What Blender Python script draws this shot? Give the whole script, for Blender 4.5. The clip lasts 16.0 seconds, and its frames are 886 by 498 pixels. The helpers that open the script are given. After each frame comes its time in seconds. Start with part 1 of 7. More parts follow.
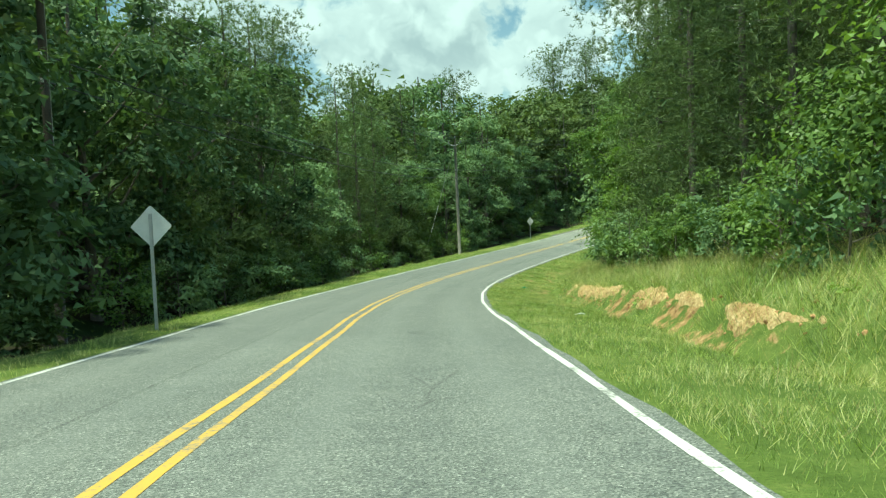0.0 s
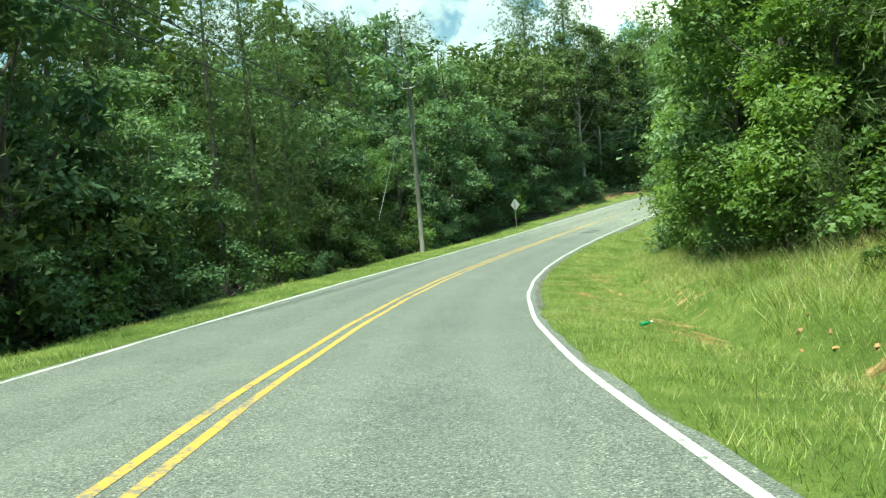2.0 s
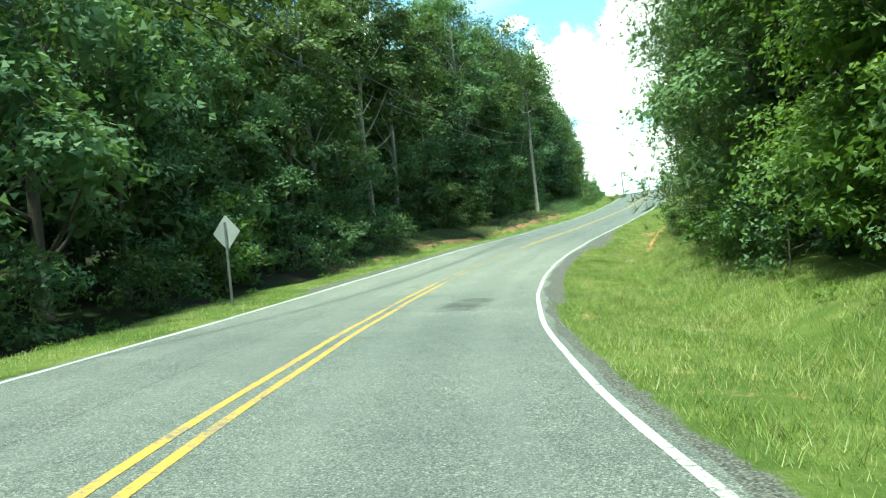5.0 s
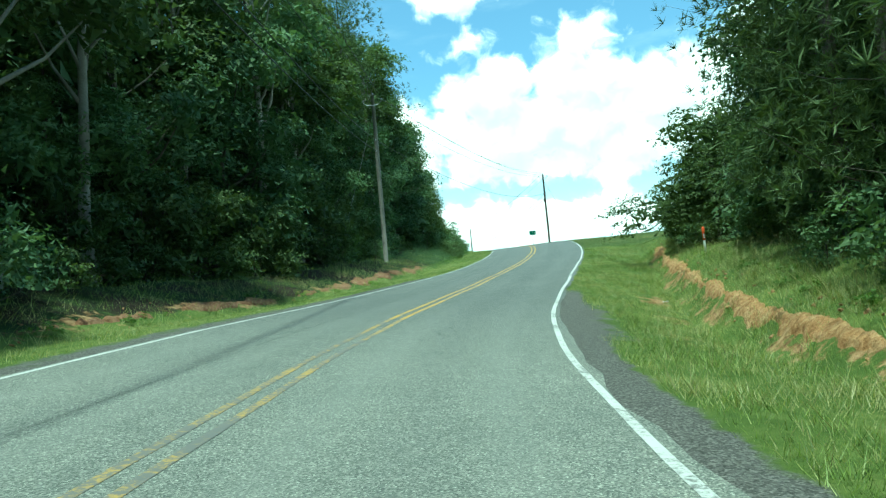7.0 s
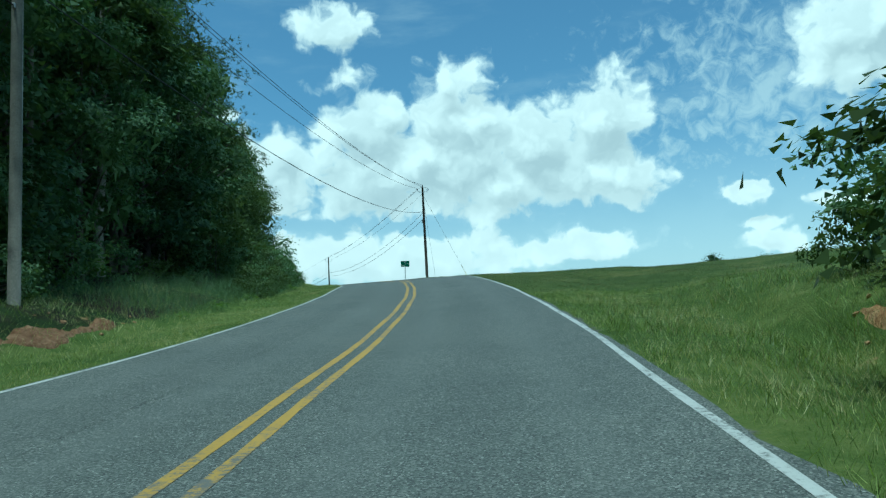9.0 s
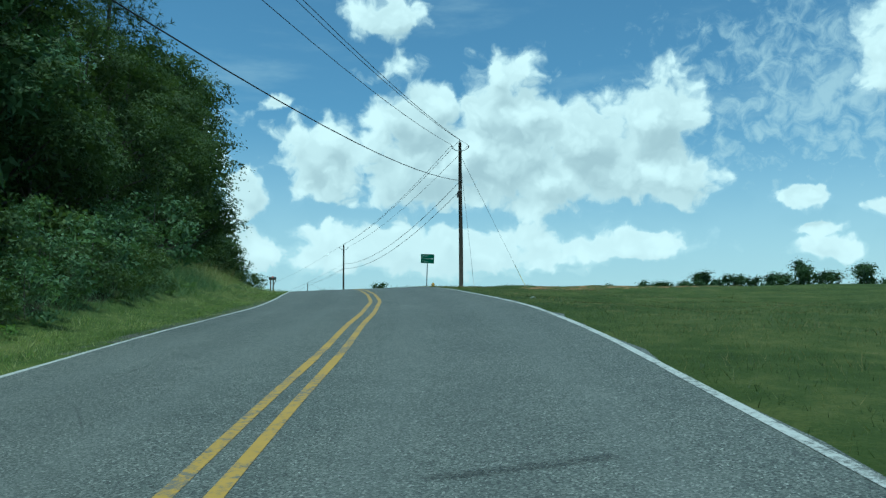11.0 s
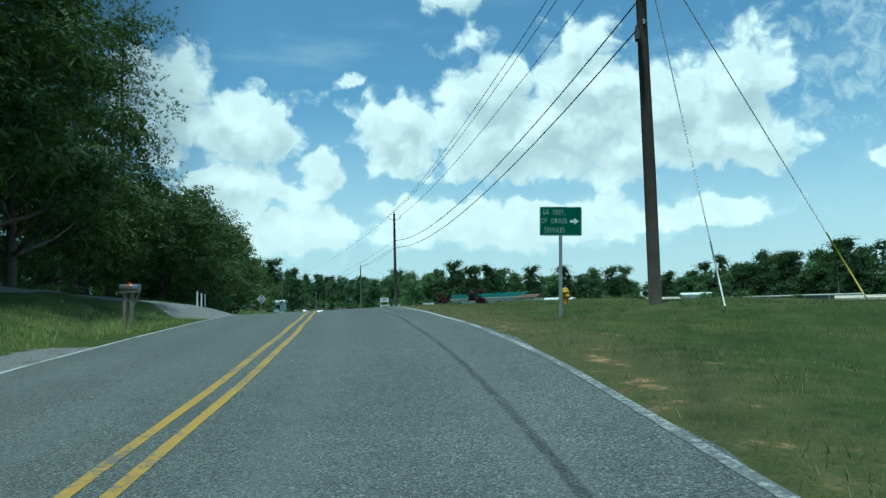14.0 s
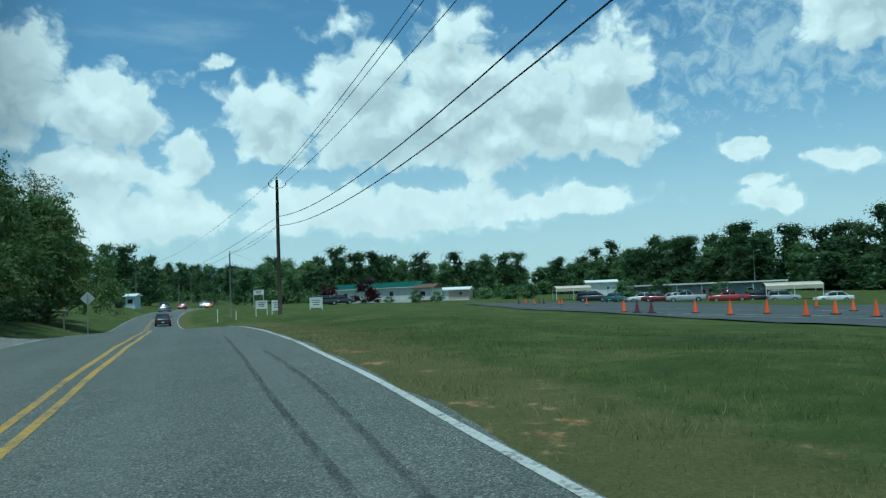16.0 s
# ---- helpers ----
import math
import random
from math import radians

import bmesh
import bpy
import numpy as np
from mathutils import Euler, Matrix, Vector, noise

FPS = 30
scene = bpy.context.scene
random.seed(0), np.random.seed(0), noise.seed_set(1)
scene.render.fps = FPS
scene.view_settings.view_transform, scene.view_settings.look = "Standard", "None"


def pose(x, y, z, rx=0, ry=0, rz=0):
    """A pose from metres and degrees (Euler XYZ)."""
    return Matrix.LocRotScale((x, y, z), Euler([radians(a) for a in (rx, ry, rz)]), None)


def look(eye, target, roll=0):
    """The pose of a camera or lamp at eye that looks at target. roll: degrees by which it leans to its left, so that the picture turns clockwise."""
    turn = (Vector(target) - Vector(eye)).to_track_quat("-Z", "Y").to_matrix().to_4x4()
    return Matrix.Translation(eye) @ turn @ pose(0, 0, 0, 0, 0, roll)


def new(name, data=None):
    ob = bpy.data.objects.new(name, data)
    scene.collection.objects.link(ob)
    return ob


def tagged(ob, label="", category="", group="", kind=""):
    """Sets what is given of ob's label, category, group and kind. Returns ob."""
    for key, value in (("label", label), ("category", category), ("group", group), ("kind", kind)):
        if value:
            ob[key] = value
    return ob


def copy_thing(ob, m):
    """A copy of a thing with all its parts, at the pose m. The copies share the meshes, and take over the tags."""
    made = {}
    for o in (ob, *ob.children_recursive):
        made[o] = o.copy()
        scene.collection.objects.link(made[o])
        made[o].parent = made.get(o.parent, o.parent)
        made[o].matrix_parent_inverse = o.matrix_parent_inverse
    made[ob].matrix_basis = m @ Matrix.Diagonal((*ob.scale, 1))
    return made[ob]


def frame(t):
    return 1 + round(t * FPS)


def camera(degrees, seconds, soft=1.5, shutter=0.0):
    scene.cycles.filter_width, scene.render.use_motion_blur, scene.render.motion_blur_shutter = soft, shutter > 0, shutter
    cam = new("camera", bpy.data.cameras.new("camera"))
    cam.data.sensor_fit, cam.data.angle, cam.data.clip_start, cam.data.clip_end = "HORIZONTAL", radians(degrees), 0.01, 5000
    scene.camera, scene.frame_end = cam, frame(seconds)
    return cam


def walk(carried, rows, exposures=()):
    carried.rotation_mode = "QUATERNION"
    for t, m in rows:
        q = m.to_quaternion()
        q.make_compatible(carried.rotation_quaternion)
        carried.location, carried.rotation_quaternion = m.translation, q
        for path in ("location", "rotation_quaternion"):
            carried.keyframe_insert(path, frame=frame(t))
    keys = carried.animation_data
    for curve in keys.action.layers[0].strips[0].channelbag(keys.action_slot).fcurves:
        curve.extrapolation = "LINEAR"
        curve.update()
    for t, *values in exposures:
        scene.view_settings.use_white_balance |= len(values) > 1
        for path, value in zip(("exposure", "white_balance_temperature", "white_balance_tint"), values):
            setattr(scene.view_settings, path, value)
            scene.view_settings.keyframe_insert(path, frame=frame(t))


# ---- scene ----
cam = camera(58.31, 16.0, soft=1.3)
PATH = [
    (0, (25.852, -167.546, -5.789), (20.198, -159.311, -6.256), -2.49),
    (0.5, (22.384, -162.714, -6.152), (16.788, -154.444, -6.685), -3.31),
    (1, (18.808, -157.747, -6.609), (13.339, -149.394, -7.170), -4.29),
    (1.5, (15.188, -152.526, -7.043), (9.879, -144.067, -7.552), -4.55),
    (2, (11.492, -147.215, -7.453), (6.373, -138.636, -7.907), -4.60),
    (2.5, (7.958, -141.544, -7.903), (3.133, -132.793, -8.268), -4.89),
    (3, (4.636, -135.591, -8.247), (0.332, -126.567, -8.506), -5.16),
    (3.5, (1.624, -129.301, -8.571), (-2.090, -120.018, -8.733), -5.85),
    (4, (-1.259, -122.741, -8.784), (-4.316, -113.220, -8.773), -6.67),
    (4.5, (-3.722, -115.816, -8.963), (-6.267, -106.147, -8.788), -6.62),
    (5, (-5.859, -108.630, -8.974), (-8.032, -98.873, -8.682), -6.00),
    (5.5, (-7.529, -101.255, -8.885), (-9.209, -91.408, -8.431), -5.74),
    (6, (-8.756, -93.779, -8.708), (-9.893, -83.864, -8.080), -5.62),
    (6.5, (-9.537, -86.287, -8.386), (-10.104, -76.335, -7.599), -5.51),
    (7, (-9.777, -78.816, -7.996), (-9.793, -68.858, -7.090), -5.18),
    (7.5, (-9.688, -71.389, -7.576), (-9.005, -61.461, -6.592), -5.49),
    (8, (-9.082, -63.865, -6.976), (-7.887, -53.992, -5.924), -5.05),
    (8.5, (-8.040, -56.202, -6.307), (-6.610, -46.374, -5.136), -3.91),
    (9, (-6.739, -48.556, -5.453), (-5.098, -38.767, -4.232), -3.10),
    (9.5, (-5.347, -40.946, -4.632), (-3.600, -31.177, -3.401), -2.41),
    (10, (-4.021, -33.468, -3.744), (-2.318, -23.689, -2.531), -1.79),
    (10.5, (-2.815, -26.203, -2.842), (-1.364, -16.379, -1.667), -1.23),
    (11, (-1.759, -19.219, -2.060), (-0.681, -9.343, -0.921), -0.33),
    (11.5, (-1.012, -12.555, -1.271), (-0.304, -2.638, -0.197), -0.07),
    (12, (-0.484, -6.165, -0.564), (-0.042, 3.783, 0.355), -0.13),
    (12.5, (0.000, 0.000, 0.000), (0.239, 9.968, 0.760), -0.29),
    (13, (0.321, 5.947, 0.501), (0.403, 15.921, 1.221), -0.65),
    (13.5, (0.368, 11.653, 1.006), (0.344, 21.625, 1.751), -0.94),
    (14, (0.256, 17.199, 1.473), (0.368, 27.164, 2.300), -1.37),
    (14.5, (-0.030, 22.674, 1.901), (0.887, 32.577, 2.942), -2.13),
    (15, (-0.452, 27.981, 2.232), (1.363, 37.733, 3.497), -2.42),
    (15.5, (-0.974, 32.939, 2.523), (0.611, 42.745, 3.678), -2.39),
    (16, (-1.602, 37.776, 2.652), (0.081, 47.614, 3.269), -2.14),
]
walk(cam, [(t, look(eye, target, roll)) for t, eye, target, roll in PATH],
     [(0, 1.03, 6750, -24), (2, 1.32, 6700, -23), (3.5, 1.4, 6650, -22), (4.7, 1.36, 6350, -23), (6.8, 0.6, 5450, -33), (7.5, 0.44, 5200, -31), (8.2, -0.18, 4850, -28), (10.3, -0.55, 4950, -22), (12.5, -0.54, 4900, -22), (14.5, -0.42, 5050, -21), (15.4, -0.58, 5000, -20), (16, -0.64, 5000, -20)])

# ---- world, sun ----
SUN_YAW, SUN_EL = 150.0, 74.0


def nlink(nt, a, b):
    nt.links.new(a, b)


class Nodes:
    """A short way to write node trees."""

    def __init__(self, tree):
        self.t = tree

    def n(self, kind, **props):
        node = self.t.nodes.new(kind)
        for k, v in props.items():
            if k == "operation":
                node.operation = v
            elif k == "blend_type":
                node.blend_type = v
            elif k == "data_type":
                node.data_type = v
            elif k == "sky_type":
                node.sky_type = v
            elif k == "noise_dimensions":
                node.noise_dimensions = v
            elif k == "feature":
                node.feature = v
        return node

    def put(self, socket, value):
        if hasattr(value, "links") or hasattr(value, "is_output"):
            self.t.links.new(value, socket)
        else:
            socket.default_value = value

    def math(self, op, a, b=None, c=None, clamp=False):
        m = self.n("ShaderNodeMath", operation=op)
        m.use_clamp = clamp
        for i, v in enumerate((a, b, c)):
            if v is not None:
                self.put(m.inputs[i], v)
        return m.outputs[0]

    def vec(self, op, a, b=None):
        m = self.n("ShaderNodeVectorMath", operation=op)
        self.put(m.inputs[0], a)
        if b is not None:
            self.put(m.inputs[1], b)
        return m.outputs["Value"] if op in ("LENGTH", "DOT_PRODUCT") else m.outputs["Vector"]

    def noise(self, vector, scale, detail=4.0, rough=0.55, dist=0.0):
        m = self.n("ShaderNodeTexNoise")
        self.put(m.inputs["Vector"], vector)
        m.inputs["Scale"].default_value = scale
        m.inputs["Detail"].default_value = detail
        m.inputs["Roughness"].default_value = rough
        m.inputs["Distortion"].default_value = dist
        return m.outputs["Fac"]

    def mix(self, fac, a, b, blend="MIX"):
        m = self.n("ShaderNodeMix", data_type="RGBA", blend_type=blend)
        self.put(m.inputs["Factor"], fac)
        self.put(m.inputs["A"], a)
        self.put(m.inputs["B"], b)
        return m.outputs["Result"] if m.outputs["Result"].type == "RGBA" else m.outputs[2]

    def ramp(self, fac, stops):
        m = self.n("ShaderNodeValToRGB")
        self.put(m.inputs[0], fac)
        while len(m.color_ramp.elements) < len(stops):
            m.color_ramp.elements.new(0.5)
        for e, (p, c) in zip(m.color_ramp.elements, stops):
            e.position = p
            e.color = (*c, 1) if len(c) == 3 else c
        return m.outputs[0]

    def smooth(self, v, lo, hi):
        m = self.n("ShaderNodeMapRange")
        m.interpolation_type = "SMOOTHSTEP"
        self.put(m.inputs["Value"], v)
        m.inputs["From Min"].default_value, m.inputs["From Max"].default_value = lo, hi
        return m.outputs["Result"]


def make_world():
    world = bpy.data.worlds.new("sky")
    scene.world = world
    world.use_nodes = True
    nt = world.node_tree
    nt.nodes.clear()
    g = Nodes(nt)
    coord = g.n("ShaderNodeTexCoord").outputs["Generated"]
    sky = g.n("ShaderNodeTexSky", sky_type="NISHITA")
    sky.sun_disc = False
    sky.sun_elevation = radians(SUN_EL)
    sky.sun_rotation = radians(-SUN_YAW)
    sky.air_density, sky.dust_density, sky.ozone_density = 1.0, 0.6, 2.0
    sep = g.n("ShaderNodeSeparateXYZ")
    nlink(nt, coord, sep.inputs[0])
    x, y, z = sep.outputs
    az = g.math("MULTIPLY", g.math("ARCTAN2", g.math("MULTIPLY", x, -1.0), y), 180 / math.pi)
    el = g.math("MULTIPLY", g.math("ARCSINE", z), 180 / math.pi)
    flat = g.n("ShaderNodeCombineXYZ")
    nlink(nt, az, flat.inputs[0])
    nlink(nt, el, flat.inputs[1])
    flat = flat.outputs[0]
    # cumulus heaps: middle (azimuth, elevation) and half sizes, in degrees
    great = [(-4.5, 15.4, 4.6, 4.4), (-11, 15.8, 5.2, 4.6), (-16.5, 14.2, 4.6, 3.8), (-21.8, 14.8, 3.8, 4.4), (-23, 11.4, 3.6, 2.2), (-14, 11.2, 6.5, 2.8), (-4.5, 11.6, 6.5, 3.6), (2.6, 12.8, 4.6, 3.2), (-9, 13, 8, 4), (-19, 12.5, 6, 3.6)]
    left = [(13, 13.2, 5, 3.4), (19.5, 15, 5, 5), (8, 10.2, 2.2, 2.4), (14, 9.2, 6, 2.4), (26, 11, 5, 5), (36, 12, 11, 6), (50, 14, 8, 6)]
    small = [(-5, 6.6, 16, 2.4), (11, 6.2, 10, 2.4), (-19, 6.6, 6, 1.3), (-31, 9.2, 1.7, 1.0), (-31.6, 7.2, 1.8, 0.6), (-37.5, 8.2, 3.6, 1.0), (-32, 5.8, 2.8, 0.9), (-2, 22.8, 3.2, 1.9), (-38.5, 18.0, 4.6, 3.6), (-20, 5.9, 0.9, 0.7), (5.9, 16.8, 1.2, 0.6)]
    around = [(70, 22, 14, 9), (120, 25, 25, 10), (-75, 18, 22, 8), (-130, 24, 30, 12), (178, 20, 20, 9)]
    sway = g.n("ShaderNodeTexNoise")
    nlink(nt, flat, sway.inputs["Vector"])
    sway.inputs["Scale"].default_value, sway.inputs["Detail"].default_value = 0.45, 4.0
    bent = g.vec("ADD", flat, g.vec("MULTIPLY", g.vec("SUBTRACT", sway.outputs["Color"], (0.5, 0.5, 0.5)), (2.6, 2.0, 0.0)))

    def density(place, rich):
        """Cloud mass at a place of the sky: heaps, rounded into billows."""
        mass = None
        for a, e, ra, re in great + left + small + around:
            v = g.math("SUBTRACT", 1.0, g.vec("LENGTH", g.vec("DIVIDE", g.vec("SUBTRACT", place, (a, e, 0.0)), (ra, re, 1.0))))
            mass = v if mass is None else g.math("SMOOTH_MAX", mass, v, 0.15)
        mass = g.math("MAXIMUM", mass, -0.9)
        bil = g.n("ShaderNodeTexVoronoi", feature="SMOOTH_F1")
        nlink(nt, g.vec("MULTIPLY", place, (1.0, 1.15, 0.0)), bil.inputs["Vector"])
        bil.inputs["Scale"].default_value, bil.inputs["Detail"].default_value, bil.inputs["Roughness"].default_value = 0.34, 3.0 if rich else 1.0, 0.5
        bil.inputs["Smoothness"].default_value = 0.35
        puff = g.math("SUBTRACT", 0.5, bil.outputs["Distance"])
        rag = g.math("SUBTRACT", g.noise(place, 0.5, 6.0 if rich else 2.0, 0.6), 0.5)
        return g.math("ADD", g.math("MULTIPLY", mass, 1.05), g.math("ADD", g.math("MULTIPLY", puff, 0.72), g.math("MULTIPLY", rag, 1.0))), puff

    dens, puff = density(bent, True)
    above, _ = density(g.vec("ADD", bent, (0.5, 1.5, 0.0)), False)
    cover = g.smooth(dens, -0.4, 0.06)
    # broken mackerel cloud to the side
    side = g.math("SUBTRACT", 1.0, g.vec("LENGTH", g.vec("DIVIDE", g.vec("SUBTRACT", flat, (-33.0, 15.5, 0.0)), (12.0, 8.0, 1.0))))
    mack = g.noise(flat, 0.75, 6.0, 0.62, 0.6)
    mackf = g.math("ADD", g.math("MULTIPLY", side, 0.55), g.math("MULTIPLY", g.math("SUBTRACT", mack, 0.5), 2.2))
    cover2 = g.math("MULTIPLY", g.smooth(mackf, -0.05, 0.8), 0.7)
    # thin haze towards the skyline
    veil = g.math("MULTIPLY", g.smooth(el, 17.0, 0.5), 0.82)
    wisp = g.math("MULTIPLY", g.smooth(g.noise(g.vec("MULTIPLY", flat, (0.35, 1.4, 1.0)), 0.11, 6.0, 0.6), 0.5, 0.75), 0.4)
    low = g.math("MAXIMUM", veil, wisp)
    total = g.math("MAXIMUM", g.math("MAXIMUM", cover, cover2), low)
    # billows are white on top, greyer in their folds and bases
    under = g.smooth(g.math("SUBTRACT", above, g.math("MULTIPLY", dens, 0.35)), -0.15, 0.75)
    fold = g.smooth(puff, -0.1, -0.55)
    shade = g.math("ADD", g.math("MULTIPLY", under, 0.54), g.math("MULTIPLY", g.math("MULTIPLY", fold, g.smooth(dens, -0.3, 0.3)), 0.3))
    shade = g.math("MULTIPLY", shade, g.math("ADD", 0.4, g.math("MULTIPLY", g.smooth(el, 4.0, 12.0), 0.6)))
    cloud = g.mix(shade, (1.34, 1.32, 1.27, 1), (0.66, 0.71, 0.74, 1))
    cloud = g.mix(g.math("MULTIPLY", g.math("SUBTRACT", 1.0, cover), 0.8), cloud, (0.8, 0.9, 0.95, 1))
    skyc = g.mix(1.0, sky.outputs[0], (0.145, 0.158, 0.152, 1), "MULTIPLY")
    # the cloud deck grows thick and grey towards the left
    thick = g.smooth(az, 13.0, 24.0)
    thick = g.math("MULTIPLY", thick, g.smooth(az, 150.0, 110.0))
    cloud = g.mix(thick, cloud, g.mix(1.0, cloud, (0.32, 0.37, 0.43, 1), "MULTIPLY"))
    skyc = g.mix(thick, skyc, g.mix(1.0, skyc, (0.45, 0.44, 0.44, 1), "MULTIPLY"))
    colour = g.mix(total, skyc, cloud)
    bg = g.n("ShaderNodeBackground")
    nlink(nt, colour, bg.inputs[0])
    bg.inputs[1].default_value = 1.0
    out = g.n("ShaderNodeOutputWorld")
    nlink(nt, bg.outputs[0], out.inputs[0])


make_world()
lamp = bpy.data.lights.new("sun", "SUN")
lamp.energy, lamp.angle, lamp.color = 4.3, radians(2.5), (1.0, 0.95, 0.86)
sun = new("sun", lamp)
_a, _e = radians(SUN_YAW), radians(SUN_EL)
sun.matrix_world = look((0, 0, 60), (0 + 50 * math.sin(_a) * math.cos(_e), 0 - 50 * math.cos(_a) * math.cos(_e), 60 - 50 * math.sin(_e)))


# ---- materials ----
def base_mat(name):
    m = bpy.data.materials.new(name)
    m.use_nodes = True
    nt = m.node_tree
    nt.nodes.clear()
    g = Nodes(nt)
    out = g.n("ShaderNodeOutputMaterial")
    p = g.n("ShaderNodeBsdfPrincipled")
    nlink(nt, p.outputs[0], out.inputs[0])
    return m, g, p, out


def surface(name, dark, light, rough=0.8, scale=3.0, fine=40.0, bump=0.0, metal=0.0, grime=None, spec=0.3, per_object=0.0):
    """A worn surface: two scales of variation between two colours, stains and fine relief."""
    m, g, p, out = base_mat(name)
    co = g.n("ShaderNodeTexCoord").outputs["Object"]
    a = g.noise(co, scale, 5.0, 0.6)
    b = g.noise(co, fine, 3.0, 0.6)
    f = g.math("ADD", g.math("MULTIPLY", a, 0.65), g.math("MULTIPLY", b, 0.35))
    col = g.ramp(f, [(0.32, dark), (0.68, light)])
    if grime:
        s = g.smooth(g.noise(co, scale * 0.6, 6.0, 0.7), 0.52, 0.72)
        col = g.mix(g.math("MULTIPLY", s, 0.6), col, (*grime, 1))
    if per_object:
        r = g.n("ShaderNodeObjectInfo").outputs["Random"]
        hs = g.n("ShaderNodeHueSaturation")
        nlink(g.t, g.math("ADD", 1 - per_object, g.math("MULTIPLY", r, 2 * per_object)), hs.inputs["Value"])
        nlink(g.t, col, hs.inputs["Color"])
        col = hs.outputs[0]
    g.put(p.inputs["Base Color"], col)
    g.put(p.inputs["Roughness"], g.math("ADD", rough - 0.08, g.math("MULTIPLY", b, 0.16), clamp=True))
    p.inputs["Metallic"].default_value = metal
    p.inputs["Specular IOR Level"].default_value = spec
    if bump:
        bn = g.n("ShaderNodeBump")
        bn.inputs["Strength"].default_value = bump
        bn.inputs["Distance"].default_value = 0.02
        nlink(g.t, b, bn.inputs["Height"])
        nlink(g.t, bn.outputs[0], p.inputs["Normal"])
    return m


def leaf_mat(name, dark, light, gloss=0.58, glow=0.28):
    m, g, p, out = base_mat(name)
    isl = g.n("ShaderNodeNewGeometry").outputs["Random Per Island"]
    ob = g.n("ShaderNodeObjectInfo").outputs["Random"]
    co = g.n("ShaderNodeTexCoord").outputs["Object"]
    big = g.noise(co, 0.7, 3.0)
    f = g.math("ADD", g.math("MULTIPLY", isl, 0.2), g.math("ADD", g.math("MULTIPLY", ob, 0.34), g.math("MULTIPLY", big, 0.58)))
    col = g.ramp(f, [(0.2, dark), (0.55, tuple((a + b) / 2 for a, b in zip(dark, light))), (0.95, light)])
    g.put(p.inputs["Base Color"], col)
    p.inputs["Roughness"].default_value = gloss
    p.inputs["Specular IOR Level"].default_value = 0.16
    tr = g.n("ShaderNodeBsdfTranslucent")
    tint = g.mix(1.0, col, (1.25, 1.3, 0.62, 1), "MULTIPLY")
    g.put(tr.inputs[0], tint)
    mx = g.n("ShaderNodeMixShader")
    mx.inputs[0].default_value = glow
    nlink(g.t, p.outputs[0], mx.inputs[1])
    nlink(g.t, tr.outputs[0], mx.inputs[2])
    nlink(g.t, mx.outputs[0], out.inputs[0])
    return m


def asphalt_mat():
    m, g, p, out = base_mat("asphalt")
    co = g.n("ShaderNodeTexCoord").outputs["Object"]
    vor = g.n("ShaderNodeTexVoronoi", feature="F1")
    nlink(g.t, co, vor.inputs["Vector"])
    vor.inputs["Scale"].default_value = 78.0
    stone = g.ramp(vor.outputs["Color"], [(0.0, (0.034, 0.038, 0.037)), (0.45, (0.105, 0.112, 0.106)), (0.8, (0.2, 0.205, 0.19)), (1.0, (0.42, 0.42, 0.39))])
    big = g.noise(co, 0.35, 5.0, 0.65)
    mid = g.noise(co, 2.6, 5.0, 0.65)
    tone = g.ramp(g.math("ADD", g.math("MULTIPLY", big, 0.55), g.math("MULTIPLY", mid, 0.45)), [(0.3, (0.72, 0.75, 0.74)), (0.7, (1.14, 1.14, 1.1))])
    col = g.mix(1.0, stone, tone, "MULTIPLY")
    uv = g.n("ShaderNodeUVMap").outputs[0]
    sep = g.n("ShaderNodeSeparateXYZ")
    nlink(g.t, uv, sep.inputs[0])
    d = sep.outputs[0]
    # polished wheel paths and a darker oil line in each lane
    lane = g.math("ABSOLUTE", g.math("SUBTRACT", g.math("ABSOLUTE", d), 1.75))
    wheel = g.smooth(g.math("ABSOLUTE", g.math("SUBTRACT", lane, 0.78)), 0.42, 0.0)
    oil = g.smooth(lane, 0.55, 0.0)
    col = g.mix(g.math("MULTIPLY", wheel, 0.28), col, (0.15, 0.158, 0.148, 1))
    col = g.mix(g.math("MULTIPLY", oil, g.math("MULTIPLY", mid, 0.3)), col, (0.07, 0.075, 0.075, 1))
    # lighter, slightly warmer stretch below the rise
    pale_stretch = g.math("MULTIPLY", g.smooth(g.math("ADD", sep.outputs[1], g.math("MULTIPLY", big, 14.0)), 86.0, 104.0), g.smooth(g.math("ADD", sep.outputs[1], g.math("MULTIPLY", big, 14.0)), 129.0, 115.0))
    col = g.mix(pale_stretch, col, g.mix(1.0, col, (1.4, 1.37, 1.3, 1), "MULTIPLY"))
    # hairline cracks
    crk = g.n("ShaderNodeTexVoronoi", feature="DISTANCE_TO_EDGE")
    nlink(g.t, co, crk.inputs["Vector"])
    crk.inputs["Scale"].default_value = 0.32
    crack = g.math("MULTIPLY", g.smooth(crk.outputs["Distance"], 0.006, 0.0), g.smooth(g.noise(co, 0.22, 3.0), 0.6, 0.68))
    col = g.mix(g.math("MULTIPLY", crack, 0.4), col, (0.035, 0.035, 0.035, 1))
    g.put(p.inputs["Base Color"], col)
    p.inputs["Roughness"].default_value = 0.78
    p.inputs["Specular IOR Level"].default_value = 0.32
    bn = g.n("ShaderNodeBump")
    bn.inputs["Strength"].default_value = 0.6
    bn.inputs["Distance"].default_value = 0.01
    nlink(g.t, vor.outputs["Distance"], bn.inputs["Height"])
    nlink(g.t, bn.outputs[0], p.inputs["Normal"])
    return m


